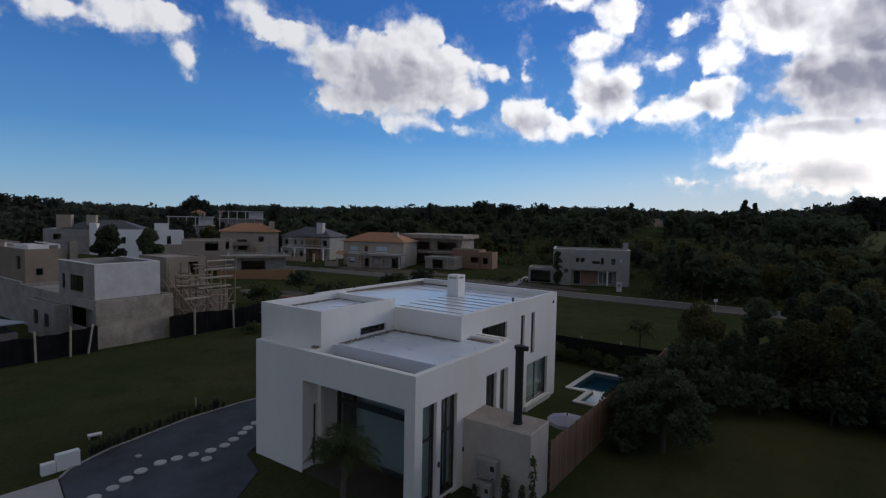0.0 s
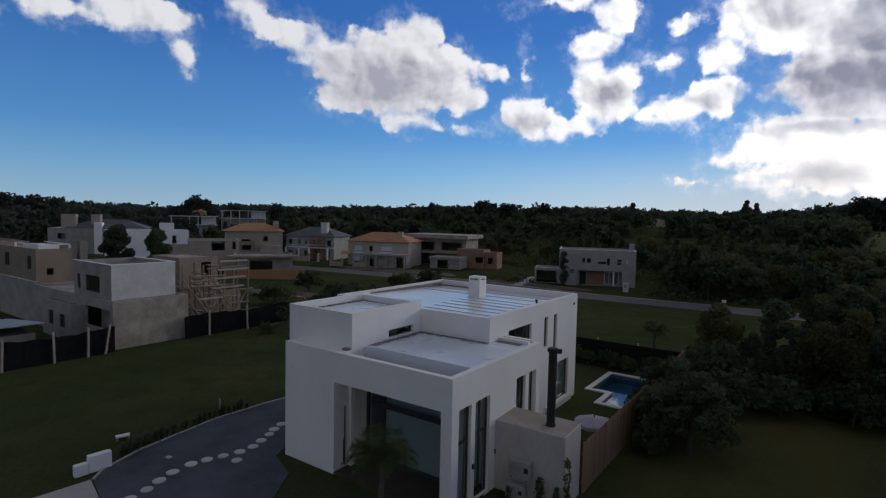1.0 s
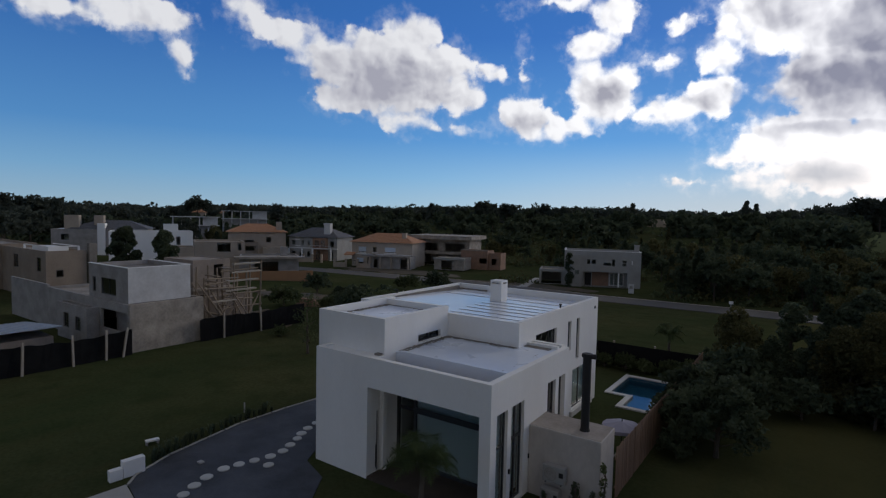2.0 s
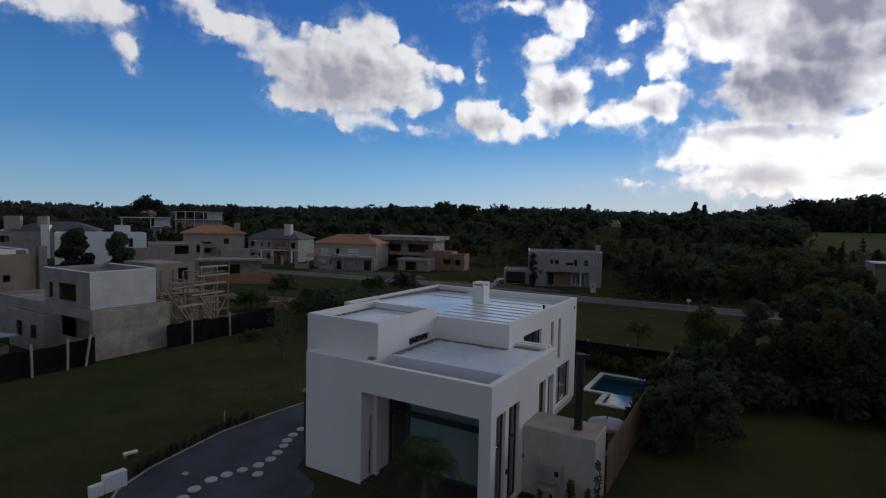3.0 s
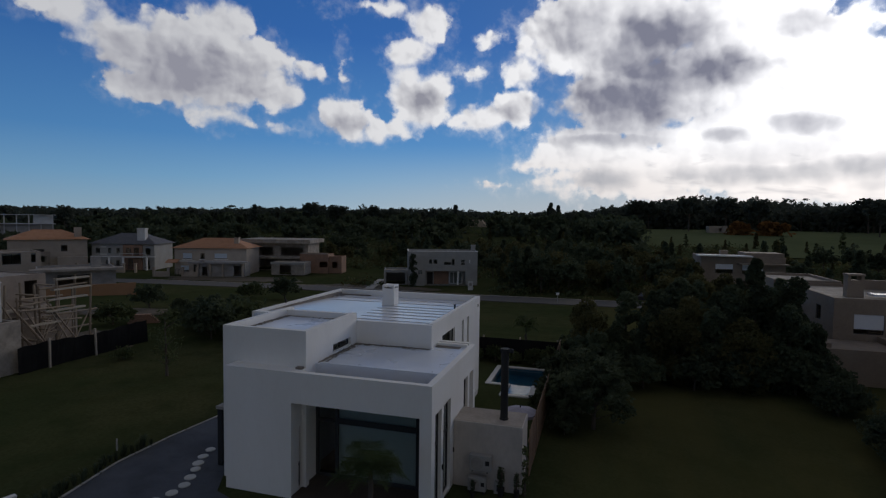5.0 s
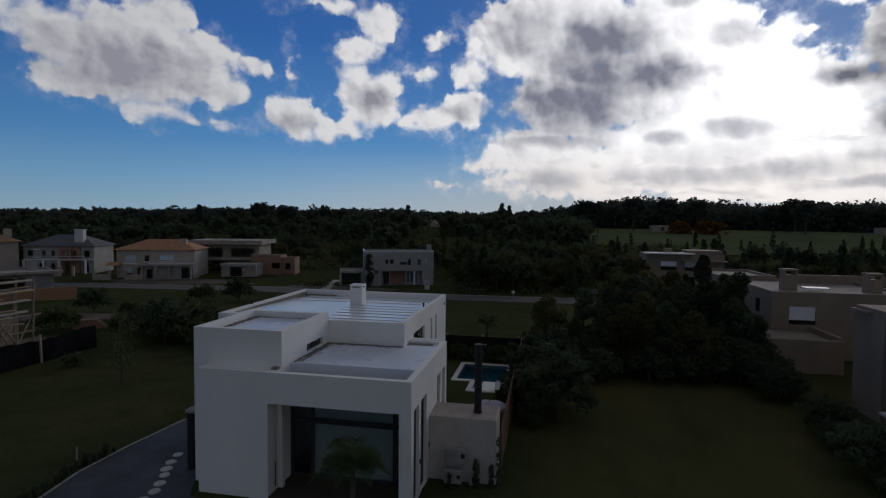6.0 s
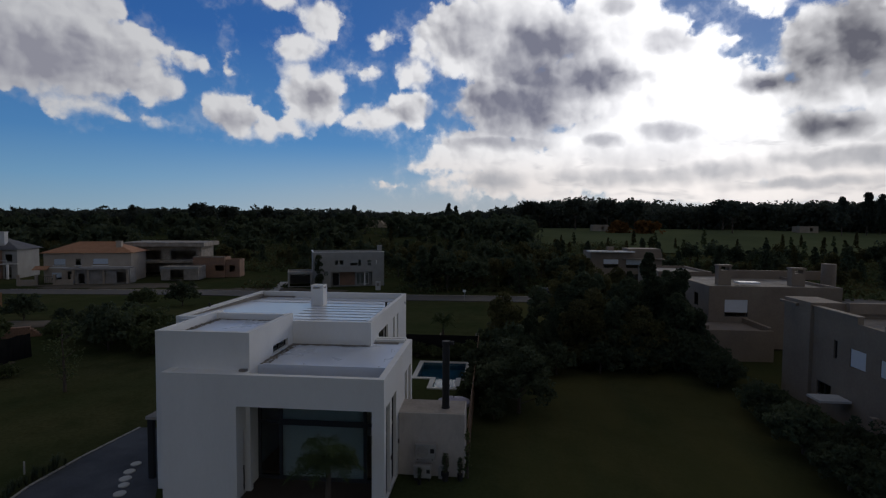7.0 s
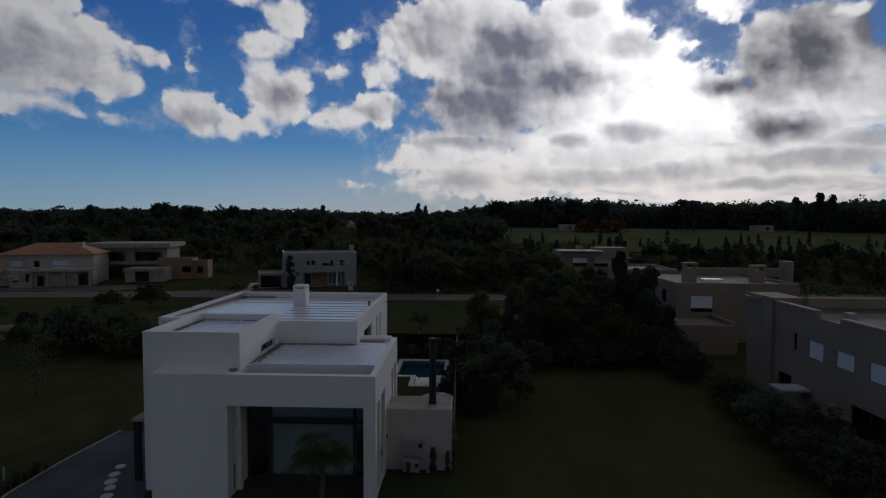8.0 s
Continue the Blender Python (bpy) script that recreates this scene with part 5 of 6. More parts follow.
def east_house_near():
    h = thing("neighbour_house", "grey-beige stepped house with white shutters", "house")
    w = [("w", 22.5, 9.55, 10.75, 3.2, 4.15, 0.02), ("w", 22.5, 7.3, 8.55, 3.25, 4.1, 0.02), ("w", 22.5, 11.8, 12.1, 3.3, 4.3), ("w", 22.5, 5.2, 6.3, 3.2, 4.1, 0.02),
         ("w", 22.5, 12.2, 13.5, 0.9, 1.7), ("w", 22.5, 5.0, 7.4, 0.2, 1.7)]
    block(h, BEIGE, 22.5, 34, -6, 14.0, 0, 5.5, holes_of(w), parapet=0.3, roof=CONCRETE)
    far_windows(h, w)
    part("tower", boxes((22.3, 24.2, 14.0, 16.8, 0, 6.05), (22.1, 24.3, 15.2, 17.0, 5.7, 5.85)), BEIGE, h, "taller rendered stair tower")
    part("parapet_step", boxes((22.45, 22.75, 10.2, 13.99, 5.5, 5.85), (22.45, 22.75, -6, 8.3, 5.5, 5.75), (24.2, 30, 13.6, 13.95, 5.5, 6.1)), BEIGE, h)
    part("coping", boxes((22.4, 22.8, 10.2, 13.99, 5.853, 5.9), (22.4, 22.8, -6, 8.3, 5.753, 5.8)), SAND, h, "pale coping stones")
    part("roof_vent", boxes((24.2, 24.7, 10.2, 10.6, 5.2, 5.75)), ACWHITE, h)
    part("awning", boxes((20.9, 22.48, 10.4, 11.6, 1.3, 1.42)), LIMEWASH, h, "pale door canopy")
    part("pillar", boxes((20.9, 21.2, 6.5, 6.8, 0, 1.9)), BEIGE, h)
    g = thing("garden_wall", "low rendered garden wall beside the lawn", "wall")
    part("wall", boxes((19.6, 19.8, -8, 8.6, 0, 1.0)), BEIGE, g)
    far = far_house_flat(40, 14, -4, 14, 10, 5.9, BEIGE, "beige flat-roofed house with chimney", [("s", 0, 3, 4.6, 3.4, 4.6, 0.2), ("w", 0, 3, 4.6, 3.4, 4.6, 0.2)], chimneys=((2.6, 1.0, 1.2, 7.0),))


east_house_near()

# group of houses beyond the open plot
h = thing("neighbour_house", "cream two-storey house with terracotta hipped roof", "house", m=rotated(-83.6, 78.2, 18) @ Matrix.Diagonal((0.9, 0.9, 0.9, 1)))
w = [("s", 0, 2.0, 4.2, 3.8, 5.2, 0.1), ("s", 0, 6.2, 7.2, 3.8, 5.2), ("s", 0, 9.6, 12.6, 3.9, 5.2, 0.1), ("s", 0, 4.6, 6.0, 0.2, 2.4), ("s", 0, 1.5, 3.4, 0.6, 2.2, 0.3)]
block(h, CREAM, 0, 17.3, 0, 10, 0, 6.4, holes_of(w), parapet=0.1)
far_windows(h, w, SLATE_BLUE)
hip_roof(h, TILE_RED, 0, 17.3, 0, 10, 6.5, 2.3, label="faded terracotta tile roof")
block(h, RENDER_GREY, 7.0, 18.2, -4.0, -0.02, 0, 3.3, {"s": [(8.2, 9.4, 0.2, 2.3), (15.6, 18.0, 0.2, 2.6)]})
part("chimney", boxes((13.6, 14.7, 2.0, 3.0, 6.5, 8.9), (13.5, 14.8, 1.9, 3.1, 8.9, 9.05)), CREAM, h)
part("string_course", boxes((-0.1, 17.4, -0.08, -0.004, 3.2, 3.4)), PLASTER, h)
for u in (7.2, 10.0, 13.0, 17.6):
    part("porch_column", boxes((u, u + 0.4, -4.5, -4.05, 0, 3.1)), SAND, h)
part("porch_slab", boxes((5.2, 18.4, -4.7, -4.02, 3.1, 3.4), (5.2, 6.98, -4.02, -0.02, 3.1, 3.4)), RENDER_GREY, h)
bm = boxes((-1.6, 1.2, -1.5, -0.02, 2.9, 3.1))
for v in bm.verts:
    v.co.z += 0.4 * (v.co.y + 1.5)
part("canopy", bm, TILE_RED, h, "small terracotta door canopy")
for u in (1.8, 6.0, 9.4):
    part("window_sill", boxes((u, u + (3.4 if u > 9 else 2.4 if u < 2 else 1.4), -0.12, -0.004, 3.62, 3.76)), PLASTER, h)
h = thing("neighbour_house", "pale grey house with dark slate hipped roof", "house", m=rotated(-109, 80, 18))
w = [("s", 0, 0.9, 1.9, 3.9, 5.1), ("s", 0, 3.8, 4.5, 3.9, 5.1), ("s", 0, 5.7, 6.5, 3.9, 5.1), ("s", 0, 12.4, 13.6, 3.6, 5.1), ("s", 0, 3.2, 4.4, 0.2, 2.3), ("s", 0, 5.6, 6.4, 0.8, 2.2), ("s", 0, 12.2, 13.4, 0.2, 2.4), ("s", 0, 0.9, 1.9, 0.9, 2.1)]
block(h, PALE, 0, 14.5, 0, 9, 0, 6.0, holes_of(w), parapet=0.1)
far_windows(h, w)
hip_roof(h, TILE_GREY, 0, 14.5, 0, 9, 6.1, 2.4, label="dark slate roof")
part("chimney", boxes((10.0, 11.8, 1.0, 2.4, 6.0, 9.6), (9.9, 11.9, 0.9, 2.5, 9.6, 9.8)), LIMEWASH, h)
part("brick_bay", boxes((7.4, 11.8, -0.4, -0.004, 0, 5.9)), BRICK, h, "brown brick bay")
for u, za, zb in ((8.2, 3.5, 5.2), (10.0, 3.5, 5.2), (8.6, 0.3, 2.5)):
    window(h, "y", -0.47, u, u + 1.1, za, zb, (), (), 0.08, 0.06)
part("balcony", boxes((7.2, 13.4, -1.6, -0.48, 3.0, 3.2), (7.2, 13.4, -1.6, -1.55, 3.85, 3.95), (7.2, 7.3, -1.6, -1.55, 3.2, 3.85), (10.2, 10.3, -1.6, -1.55, 3.2, 3.85), (13.3, 13.4, -1.6, -1.55, 3.2, 3.85)), LIMEWASH, h)
for u in (0.6, 4.6, 7.8, 13.2):
    part("porch_column", boxes((u, u + 0.35, -1.55, -1.2, 0, 3.0)), PLASTER, h, "white porch column")
part("string_course", boxes((-0.1, 14.6, -0.08, -0.004, 3.0, 3.2)), PLASTER, h)
for u in (2.0, 8.2):
    part("window_surround", boxes((u - 0.1, u + 1.4, -0.1, -0.004, 3.55, 3.7), (u - 0.1, u + 1.4, -0.1, -0.004, 5.25, 5.4)), PLASTER, h)
h = thing("neighbour_house", "grey concrete house shell with deep flat roof", "house", m=rotated(-77.2, 93.4, 13))
block(h, CONCRETE, 1, 15.6, 0.6, 10, 0, 6.6, {"s": [(2.2, 7.0, 3.6, 5.6), (9.0, 14.4, 3.6, 5.6), (2.0, 6.6, 0.1, 2.6), (9.2, 14.0, 0.1, 2.6)]}, parapet=0.1, roof=CONCRETE)
part("roof_slab", boxes((-0.6, 16.8, -1.6, 10.6, 6.6, 7.5)), CONCRETE, h, "deep grey concrete roof slab")
part("floor_slab", boxes((-0.2, 18.6, -2.2, 0.58, 3.0, 3.4)), CONCRETE, h)
g = thing("garage", "low pale concrete garage with a dark opening", "garage", m=pose(-63.6, 84.6, -1.75, 0, 0, 13))
block(g, CONCRETE, 0, 7.3, 0, 5, 0, 2.75, {"s": [(1.8, 4.4, 0.1, 2.1)]}, parapet=0.15, roof=CONCRETE)
part("fascia", boxes((-0.15, 7.45, -0.25, -0.004, 2.35, 2.8)), PALE, g, "pale front fascia")
h = thing("brick_outbuilding", "low bare brick outbuilding", "outbuilding", m=rotated(-58.0, 92.5, 12))
block(h, BRICK, -3.0, 3.6, 0, 5, 0, 4.4, {"s": [(1.6, 3.6, 1.4, 2.7)]}, roof=CONCRETE)
block(h, BRICK, 3.65, 6.6, 0.8, 5, 0, 3.9, {"s": [(4.4, 5.6, 1.2, 2.6)]}, roof=CONCRETE)
part("ring_beam", boxes((-3.05, 3.65, -0.05, 0.25, 4.403, 4.6)), CONCRETE, h)

def front_garden(x, y, deg, w, label, seed):
    """A low street wall with pillars, a steel gate and a letter pillar."""
    rnd = random.Random(seed)
    g = thing("street_wall", label, "garden wall", m=rotated(x, y, deg))
    n = int(w / 2.6)
    for i in range(n + 1):
        u = i * w / n
        part("pillar", boxes((u - 0.22, u + 0.22, -0.22, 0.22, -0.6, 1.9), (u - 0.28, u + 0.28, -0.28, 0.28, 1.9, 2.0)), SAND, g)
        if i < n:
            if i % 3 == 1:
                bm = bmesh.new()
                for k in range(9):
                    q = u + 0.3 + k * (w / n - 0.6) / 8
                    box(bm, q - 0.02, q + 0.02, -0.02, 0.02, 0.0, 1.6)
                box(bm, u + 0.22, u + w / n - 0.22, -0.025, 0.025, 1.6, 1.66)
                part("gate", bm, STEEL_BLACK, g, "black barred steel gate")
            else:
                part("low_wall", boxes((u + 0.22, u + w / n - 0.22, -0.12, 0.12, -0.6, rnd.uniform(0.8, 1.1))), SAND, g)


front_garden(-107, 74.5, 18, 13, "pale street wall with pillars and gate", 1)
front_garden(-84.5, 73.4, 18, 9, "pale street wall with pillars and gate", 2)

# houses beyond the building site
far_house_flat(-79.7, 36, 62, 8.2, 8, 5.4, SAND, "sand-coloured two-storey flat-roofed house", [("s", 0, 3.6, 5.8, 3.6, 5.2), ("s", 0, 7.0, 7.6, 3.8, 5.2)], extra=((-4, -0.05, 0, 6, 0, 4.4, SAND),), roof=CONCRETE)
h = far_house_flat(-69.4, 37.7, 54, 9.5, 7, 3.4, RENDER_GREY, "grey low house with brick boundary wall", [("s", 0, 2.4, 6.2, 0.9, 2.5)], chimneys=((6.6, 2, 1.2, 4.9),), roof=CONCRETE)
part("roof_slab", boxes((-0.8, 10.4, -1.4, 0.2, 3.1, 3.45)), CONCRETE, h)
part("boundary_wall", boxes((-1, 11.5, -4.4, -4.2, -0.8, 1.4)), material("orange_brick", (0.36, 0.19, 0.09), 0.9, (0.26, 0.14, 0.07), 0.7, 5.0, 0.6, 0.3), h, "orange brick boundary wall")
h = thing("neighbour_house", "bright white flat-roofed house with roof box", "house", m=pose(-111.8, 35.9, -1.4, 0, 0, 64))
w = [("s", 0, 8.6, 9.4, 4.6, 6.2), ("s", 0, 12.6, 13.4, 4.4, 6.2), ("s", 0, 4.0, 4.8, 4.6, 6.0)]
block(h, PLASTER, 0, 15.9, 0, 9, -1, 7.3, holes_of(w), roof=CONCRETE)
far_windows(h, w)
block(h, PLASTER, 10.2, 13.0, 0.6, 4, 7.0, 8.9, roof=CONCRETE)
h = thing("neighbour_house", "grey house with two tall square chimneys", "house", m=pose(-139.7, 35.2, -1.2, 0, 0, 55))
w = [("s", 0, 2, 3.6, 4.2, 5.6)]
block(h, RENDER_GREY, 0, 20, 0, 10, -1, 6.8, holes_of(w), parapet=0.1)
far_windows(h, w)
hip_roof(h, TILE_GREY, 4, 20, 0.5, 9.5, 6.9, 2.0, label="dark slate roof")
part("chimney", boxes((2.6, 5.6, 0.4, 2.6, -1, 10.1)), SAND, h, "tall sand-coloured chimney")
part("chimney", boxes((8.4, 10.4, 2, 4, 5, 10.1)), SAND, h)
part("stair_box", boxes((9.6, 11.2, -0.6, 2, -1, 8.2)), PLASTER, h, "white stair box")
h = thing("neighbour_house", "terracotta-roofed beige house with chimney", "house", m=pose(-116.3, 66.3, -1.2, 0, 0, 55))
w = [("s", 0, 4.0, 6.4, 1.6, 4.4), ("s", 0, 9.4, 10.6, 3.8, 5.2)]
block(h, SAND, 0, 14.4, 0, 9, -5, 6.4, holes_of(w), parapet=0.1)
far_windows(h, w)
hip_roof(h, TILE_RED, 0, 14.4, 0, 9, 6.5, 2.1, label="terracotta tile roof")
part("chimney", boxes((12.0, 13.4, 0.6, 2.0, 3, 9.2)), SAND, h)
part("balcony", boxes((0.4, 7.4, -1.5, -0.02, 2.9, 3.1), (0.4, 7.4, -1.5, -1.4, 3.1, 3.9)), BEIGE, h)
for u in (0.6, 3.8, 7.0):
    part("porch_column", boxes((u, u + 0.35, -1.45, -1.1, -5, 2.9)), BEIGE, h)
part("side_wing", boxes((8.6, 14.2, -2.2, -0.02, -5, 2.6)), SAND, h)
for x, y, z, deg, ln in ((-184, 88, 2.2, 60, 15), (-192.7, 113.8, 4.7, 55, 17)):
    h = thing("building_frame", "pale concrete building frame under construction", "building frame", m=pose(x, y, z, 0, 0, deg))
    for i in range(6):
        for j in (0, 6):
            part("column", boxes((i * ln / 5, i * ln / 5 + 0.3, j, j + 0.3, -12, 6.0)), LIMEWASH, h)
    for z_ in (2.8, 6.0):
        part("slab", boxes((-0.6, ln + 1, -0.6, 7, z_, z_ + 0.22)), LIMEWASH, h)
    part("wall", boxes((ln * 0.68, ln, 0.4, 0.6, 3.1, 6.0)), LIMEWASH, h)
    part("lower_wall", boxes((0.4, ln, 0.4, 0.6, -12, 2.8)), RENDER_GREY, h)
for x, y, w_, t_ in ((62, 300, 9, 3.0), (176, 300, 10, 3.0)):
    h = thing("far_shed", "long low white shed far off", "shed", m=rotated(x, y, 0, 1.0))
    block(h, SAND, 0, w_, 0, 8, -2, t_, {"s": [(w_ * 0.55, w_ * 0.7, 0.2, 2.0)]}, parapet=0.1, roof=CONCRETE)
h = thing("far_shed", "long pale warehouse roof on the horizon", "shed", m=rotated(-178, 700, 0))
block(h, PLASTER, 10, 62, 0, 12, 0, 16.4, {}, parapet=0.1)
for x, y, s in ((-330, 180, 0.55), (-318, 196, 0.6), (-343, 208, 0.5)):
    h = thing("neighbour_house", "far small house with red tiled roof", "house", m=pose(x, y, 6.6, 0, 0, 55))
    block(h, SAND, 0, 14 * s, 0, 9, -9, 3.0, {}, parapet=0.1)
    hip_roof(h, TILE_RED, 0, 14 * s, 0, 9, 3.1, 2.4)


# ---- plants ----
def leaf_mesh(name, pts, size, mat, rnd, flat=0.0, aspect=1.0):
    """Many small leaf clumps, each a bent pair of blades, at the points given."""
    pts = np.asarray(pts, float)
    n = len(pts)
    r = np.random.RandomState(rnd)
    a = r.normal(size=(n, 3))
    a[:, 2] *= 1 - flat
    a /= np.linalg.norm(a, axis=1)[:, None]
    b = r.normal(size=(n, 3))
    b -= (a * b).sum(1)[:, None] * a
    b /= np.linalg.norm(b, axis=1)[:, None]
    s = (size * r.uniform(0.6, 1.3, n))[:, None]
    c = np.cross(a, b) * s * 0.35
    v = np.stack([pts - a * s, pts + b * s * 0.55 * aspect + c, pts + a * s, pts - b * s * 0.55 * aspect + c], 1).reshape(-1, 3)
    me = bpy.data.meshes.new(name)
    me.vertices.add(4 * n), me.loops.add(4 * n), me.polygons.add(n)
    me.vertices.foreach_set("co", v.ravel())
    me.loops.foreach_set("vertex_index", np.arange(4 * n))
    me.polygons.foreach_set("loop_start", np.arange(0, 4 * n, 4))
    me.update(calc_edges=True)
    me.materials.append(mat)
    return me


def crown_points(r, kind, n, hgt, rad):
    """Points of a crown of height hgt and radius rad, gathered in clumps with gaps between."""
    if kind == "cone":
        k = 76
        t = r.uniform(0.02, 1, k)
        ang = r.uniform(0, 2 * np.pi, k)
        rr = rad * (1 - t) ** 0.75 * r.uniform(0.4, 1.0, k)
        cen = np.stack([rr * np.cos(ang), rr * np.sin(ang), t * hgt], 1)
        cs = rad * (0.15 + 0.18 * (1 - t))
    elif kind == "column":
        k = 44
        t = r.uniform(0.02, 1, k)
        ang = r.uniform(0, 2 * np.pi, k)
        rr = rad * np.sin(np.pi * np.clip(t * 0.85 + 0.12, 0, 1)) ** 0.6 * r.uniform(0.3, 0.9, k)
        cen = np.stack([rr * np.cos(ang), rr * np.sin(ang), t * hgt], 1)
        cs = np.full(k, rad * (0.36 if rad > 1 else 0.55))
    else:
        k = 110
        d = r.normal(size=(k, 3))
        d /= np.linalg.norm(d, axis=1)[:, None]
        d[:, 2] = np.abs(d[:, 2]) * 1.25 - 0.3
        q = r.uniform(0.3, 1.0, k)[:, None] ** 0.6
        cen = d * q * np.array([rad, rad, hgt * 0.52]) * r.uniform(0.7, 1.25, (k, 1)) + np.array([0, 0, hgt * 0.42])
        cs = rad * r.uniform(0.1, 0.25, k)
    pick = r.randint(0, k, n)
    off = r.normal(size=(n, 3))
    off *= (r.uniform(0.4, 1, n) ** 0.4 / np.linalg.norm(off, axis=1))[:, None]
    return cen[pick] + off * cs[pick][:, None] * np.array([1, 1, 0.8]), cen


def make_tree(name, label, kind, hgt, rad, stem, mat, seed, n=2200, size=0.22, category="tree", group=""):
    r = np.random.RandomState(seed)
    t = thing(name, label, category, group)
    pts, cen = crown_points(r, kind, n, hgt - stem, rad)
    pts[:, 2] += stem
    cen[:, 2] += stem
    bm = bmesh.new()
    lean = r.uniform(-0.15, 0.15, 2)
    segs = 6
    line = [Vector((lean[0] * (i / segs) ** 2 * 2, lean[1] * (i / segs) ** 2 * 2, (stem + (hgt - stem) * 0.75) * i / segs)) for i in range(segs + 1)]
    r0 = 0.03 + hgt * 0.018
    for i in range(segs):
        beam(bm, line[i], line[i + 1], r0 * (1 - 0.8 * i / segs), 7, r0 * (1 - 0.8 * (i + 1) / segs))
    for c in cen[:: max(1, len(cen) // 14)]:
        z = min(line[-1].z * 0.95, max(stem * 0.7, c[2] - rad * 0.5))
        f = z / line[-1].z
        a = Vector((lean[0] * f * f * 2, lean[1] * f * f * 2, z))
        beam(bm, a, Vector(c), r0 * 0.32, 5, r0 * 0.08)
    part("trunk", bm, BARK, t)
    crown = new("crown", leaf_mesh("crown", pts, size, mat, seed))
    crown.parent = t
    return t


def plant(kinds, spots, seed):
    """Copies of a few grown trees, turned and scaled, on the land. The first of each kind is moved to its own place."""
    rnd = random.Random(seed)
    used = set()
    for i, (x, y, s) in enumerate(spots):
        k = kinds[i % len(kinds)]
        m = pose(x, y, ground_z(x, y) - 0.05, 0, 0, rnd.uniform(0, 360)) @ Matrix.Diagonal((s, s, s * rnd.uniform(0.9, 1.12), 1))
        if k.name in used:
            c = copy_thing(k, Matrix())
            c.matrix_basis = m
        else:
            used.add(k.name)
            k.matrix_basis = m


def scatter(seed, n, x0, x1, y0, y1, s0, s1, gap, keep=None):
    rnd = random.Random(seed)
    out = []
    tries = 0
    while len(out) < n and tries < n * 60:
        tries += 1
        x, y = rnd.uniform(x0, x1), rnd.uniform(y0, y1)
        if keep and not keep(x, y):
            continue
        if all((x - a) ** 2 + (y - b) ** 2 > gap * gap for a, b, s in out):
            out.append((x, y, rnd.uniform(s0, s1)))
    return out


# the dark grove beside the lawn
grove = [make_tree("tree", "dense dark green feathery tree in the grove", "cone", 6.6, 2.7, 0.3, LEAF_DARK, 21, 8000, 0.14, group="trees of the grove"),
         make_tree("tree", "dark ragged conifer in the grove", "cone", 7.6, 2.0, 0.3, LEAF_DARK, 24, 7000, 0.13, group="trees of the grove"),
         make_tree("tree", "tall dark narrow tree in the grove", "column", 8.0, 1.5, 0.4, LEAF_DARK, 23, 7000, 0.13, group="trees of the grove"),
         make_tree("tree", "olive green leafy tree in the grove", "column", 6.0, 2.0, 0.3, LEAF_OLIVE, 22, 8000, 0.13, group="trees of the grove")]


def grow(kinds, spots):
    """Trees of given kinds, place, height and breadth."""
    tall = [6.6, 7.6, 8.0, 6.0]
    done = set()
    for i, (k, x, y, hgt, wide) in enumerate(spots):
        f = hgt / tall[k]
        m = pose(x, y, ground_z(x, y) - 0.05, 0, 0, 67 * i) @ Matrix.Diagonal((f * wide, f * wide, f, 1))
        if k in done:
            copy_thing(kinds[k], Matrix()).matrix_basis = m
        else:
            done.add(k)
            kinds[k].matrix_basis = m


grow(grove, [(1, 15.6, 22.8, 8.2, 0.95), (2, 14.2, 22.4, 6.4, 1.1), (0, 12.8, 21.0, 5.2, 1.0), (3, 10.4, 20.8, 4.7, 1.1), (0, 11.7, 27.4, 6.4, 1.25), (1, 9.4, 25.0, 5.5, 1.0), (2, 7.6, 25.5, 5.3, 1.2),
             (3, 4.9, 22.3, 4.9, 0.9), (0, 6.7, 21.6, 3.8, 1.0), (2, 18.6, 25.3, 6.9, 1.15), (1, 17.9, 23.4, 6.3, 1.1), (0, 17.2, 21.2, 5.6, 1.0), (3, 14.6, 20.3, 4.4, 1.1), (0, 16.6, 26.5, 6.3, 1.0),
             (0, 13.8, 25.2, 5.7, 1.0), (1, 18.6, 28.2, 6.5, 1.0), (0, 9.0, 22.4, 4.3, 1.1), (2, 17.0, 24.0, 6.2, 1.1), (0, 18.8, 21.4, 4.4, 0.9), (3, 12.0, 23.6, 5.2, 1.0)]
     + [(i % 4, x, y, 6.4 * s, 1.0) for i, (x, y, s) in enumerate(scatter(4, 20, 8.0, 19.0, 29, 46, 0.7, 0.95, 2.6, lambda x, y: x > 9 + 0.2 * (y - 28)))])
near_tree = make_tree("garden_tree", "leafy green young tree beside the board fence", "round", 4.3, 1.75, 0.1, LEAF_DARK, 31, 8000, 0.10)
near_tree.matrix_basis = pose(5.4, 10.8, 0) @ Matrix.Diagonal((1.13, 1.13, 0.92, 1))
plant([make_tree("shrub", "leafy dark green shrub by the fence", "round", 2.4, 1.3, 0.2, LEAF_DARK, 32, 1800, 0.14, "shrub", "shrubs by the fence")],
      [(3.7, 11.6, 1.0), (3.6, 13.4, 1.15), (3.5, 15.3, 1.2), (4.2, 18.5, 1.1), (4.0, 9.6, 0.6), (4.6, 13.0, 1.1), (6.2, 17.4, 1.0), (5.4, 20.0, 1.3), (4.3, 23.5, 1.2), (8.4, 18.8, 1.0), (11.5, 19.4, 1.1), (14.5, 19.8, 1.2), (17.5, 20.5, 1.2)], 2)
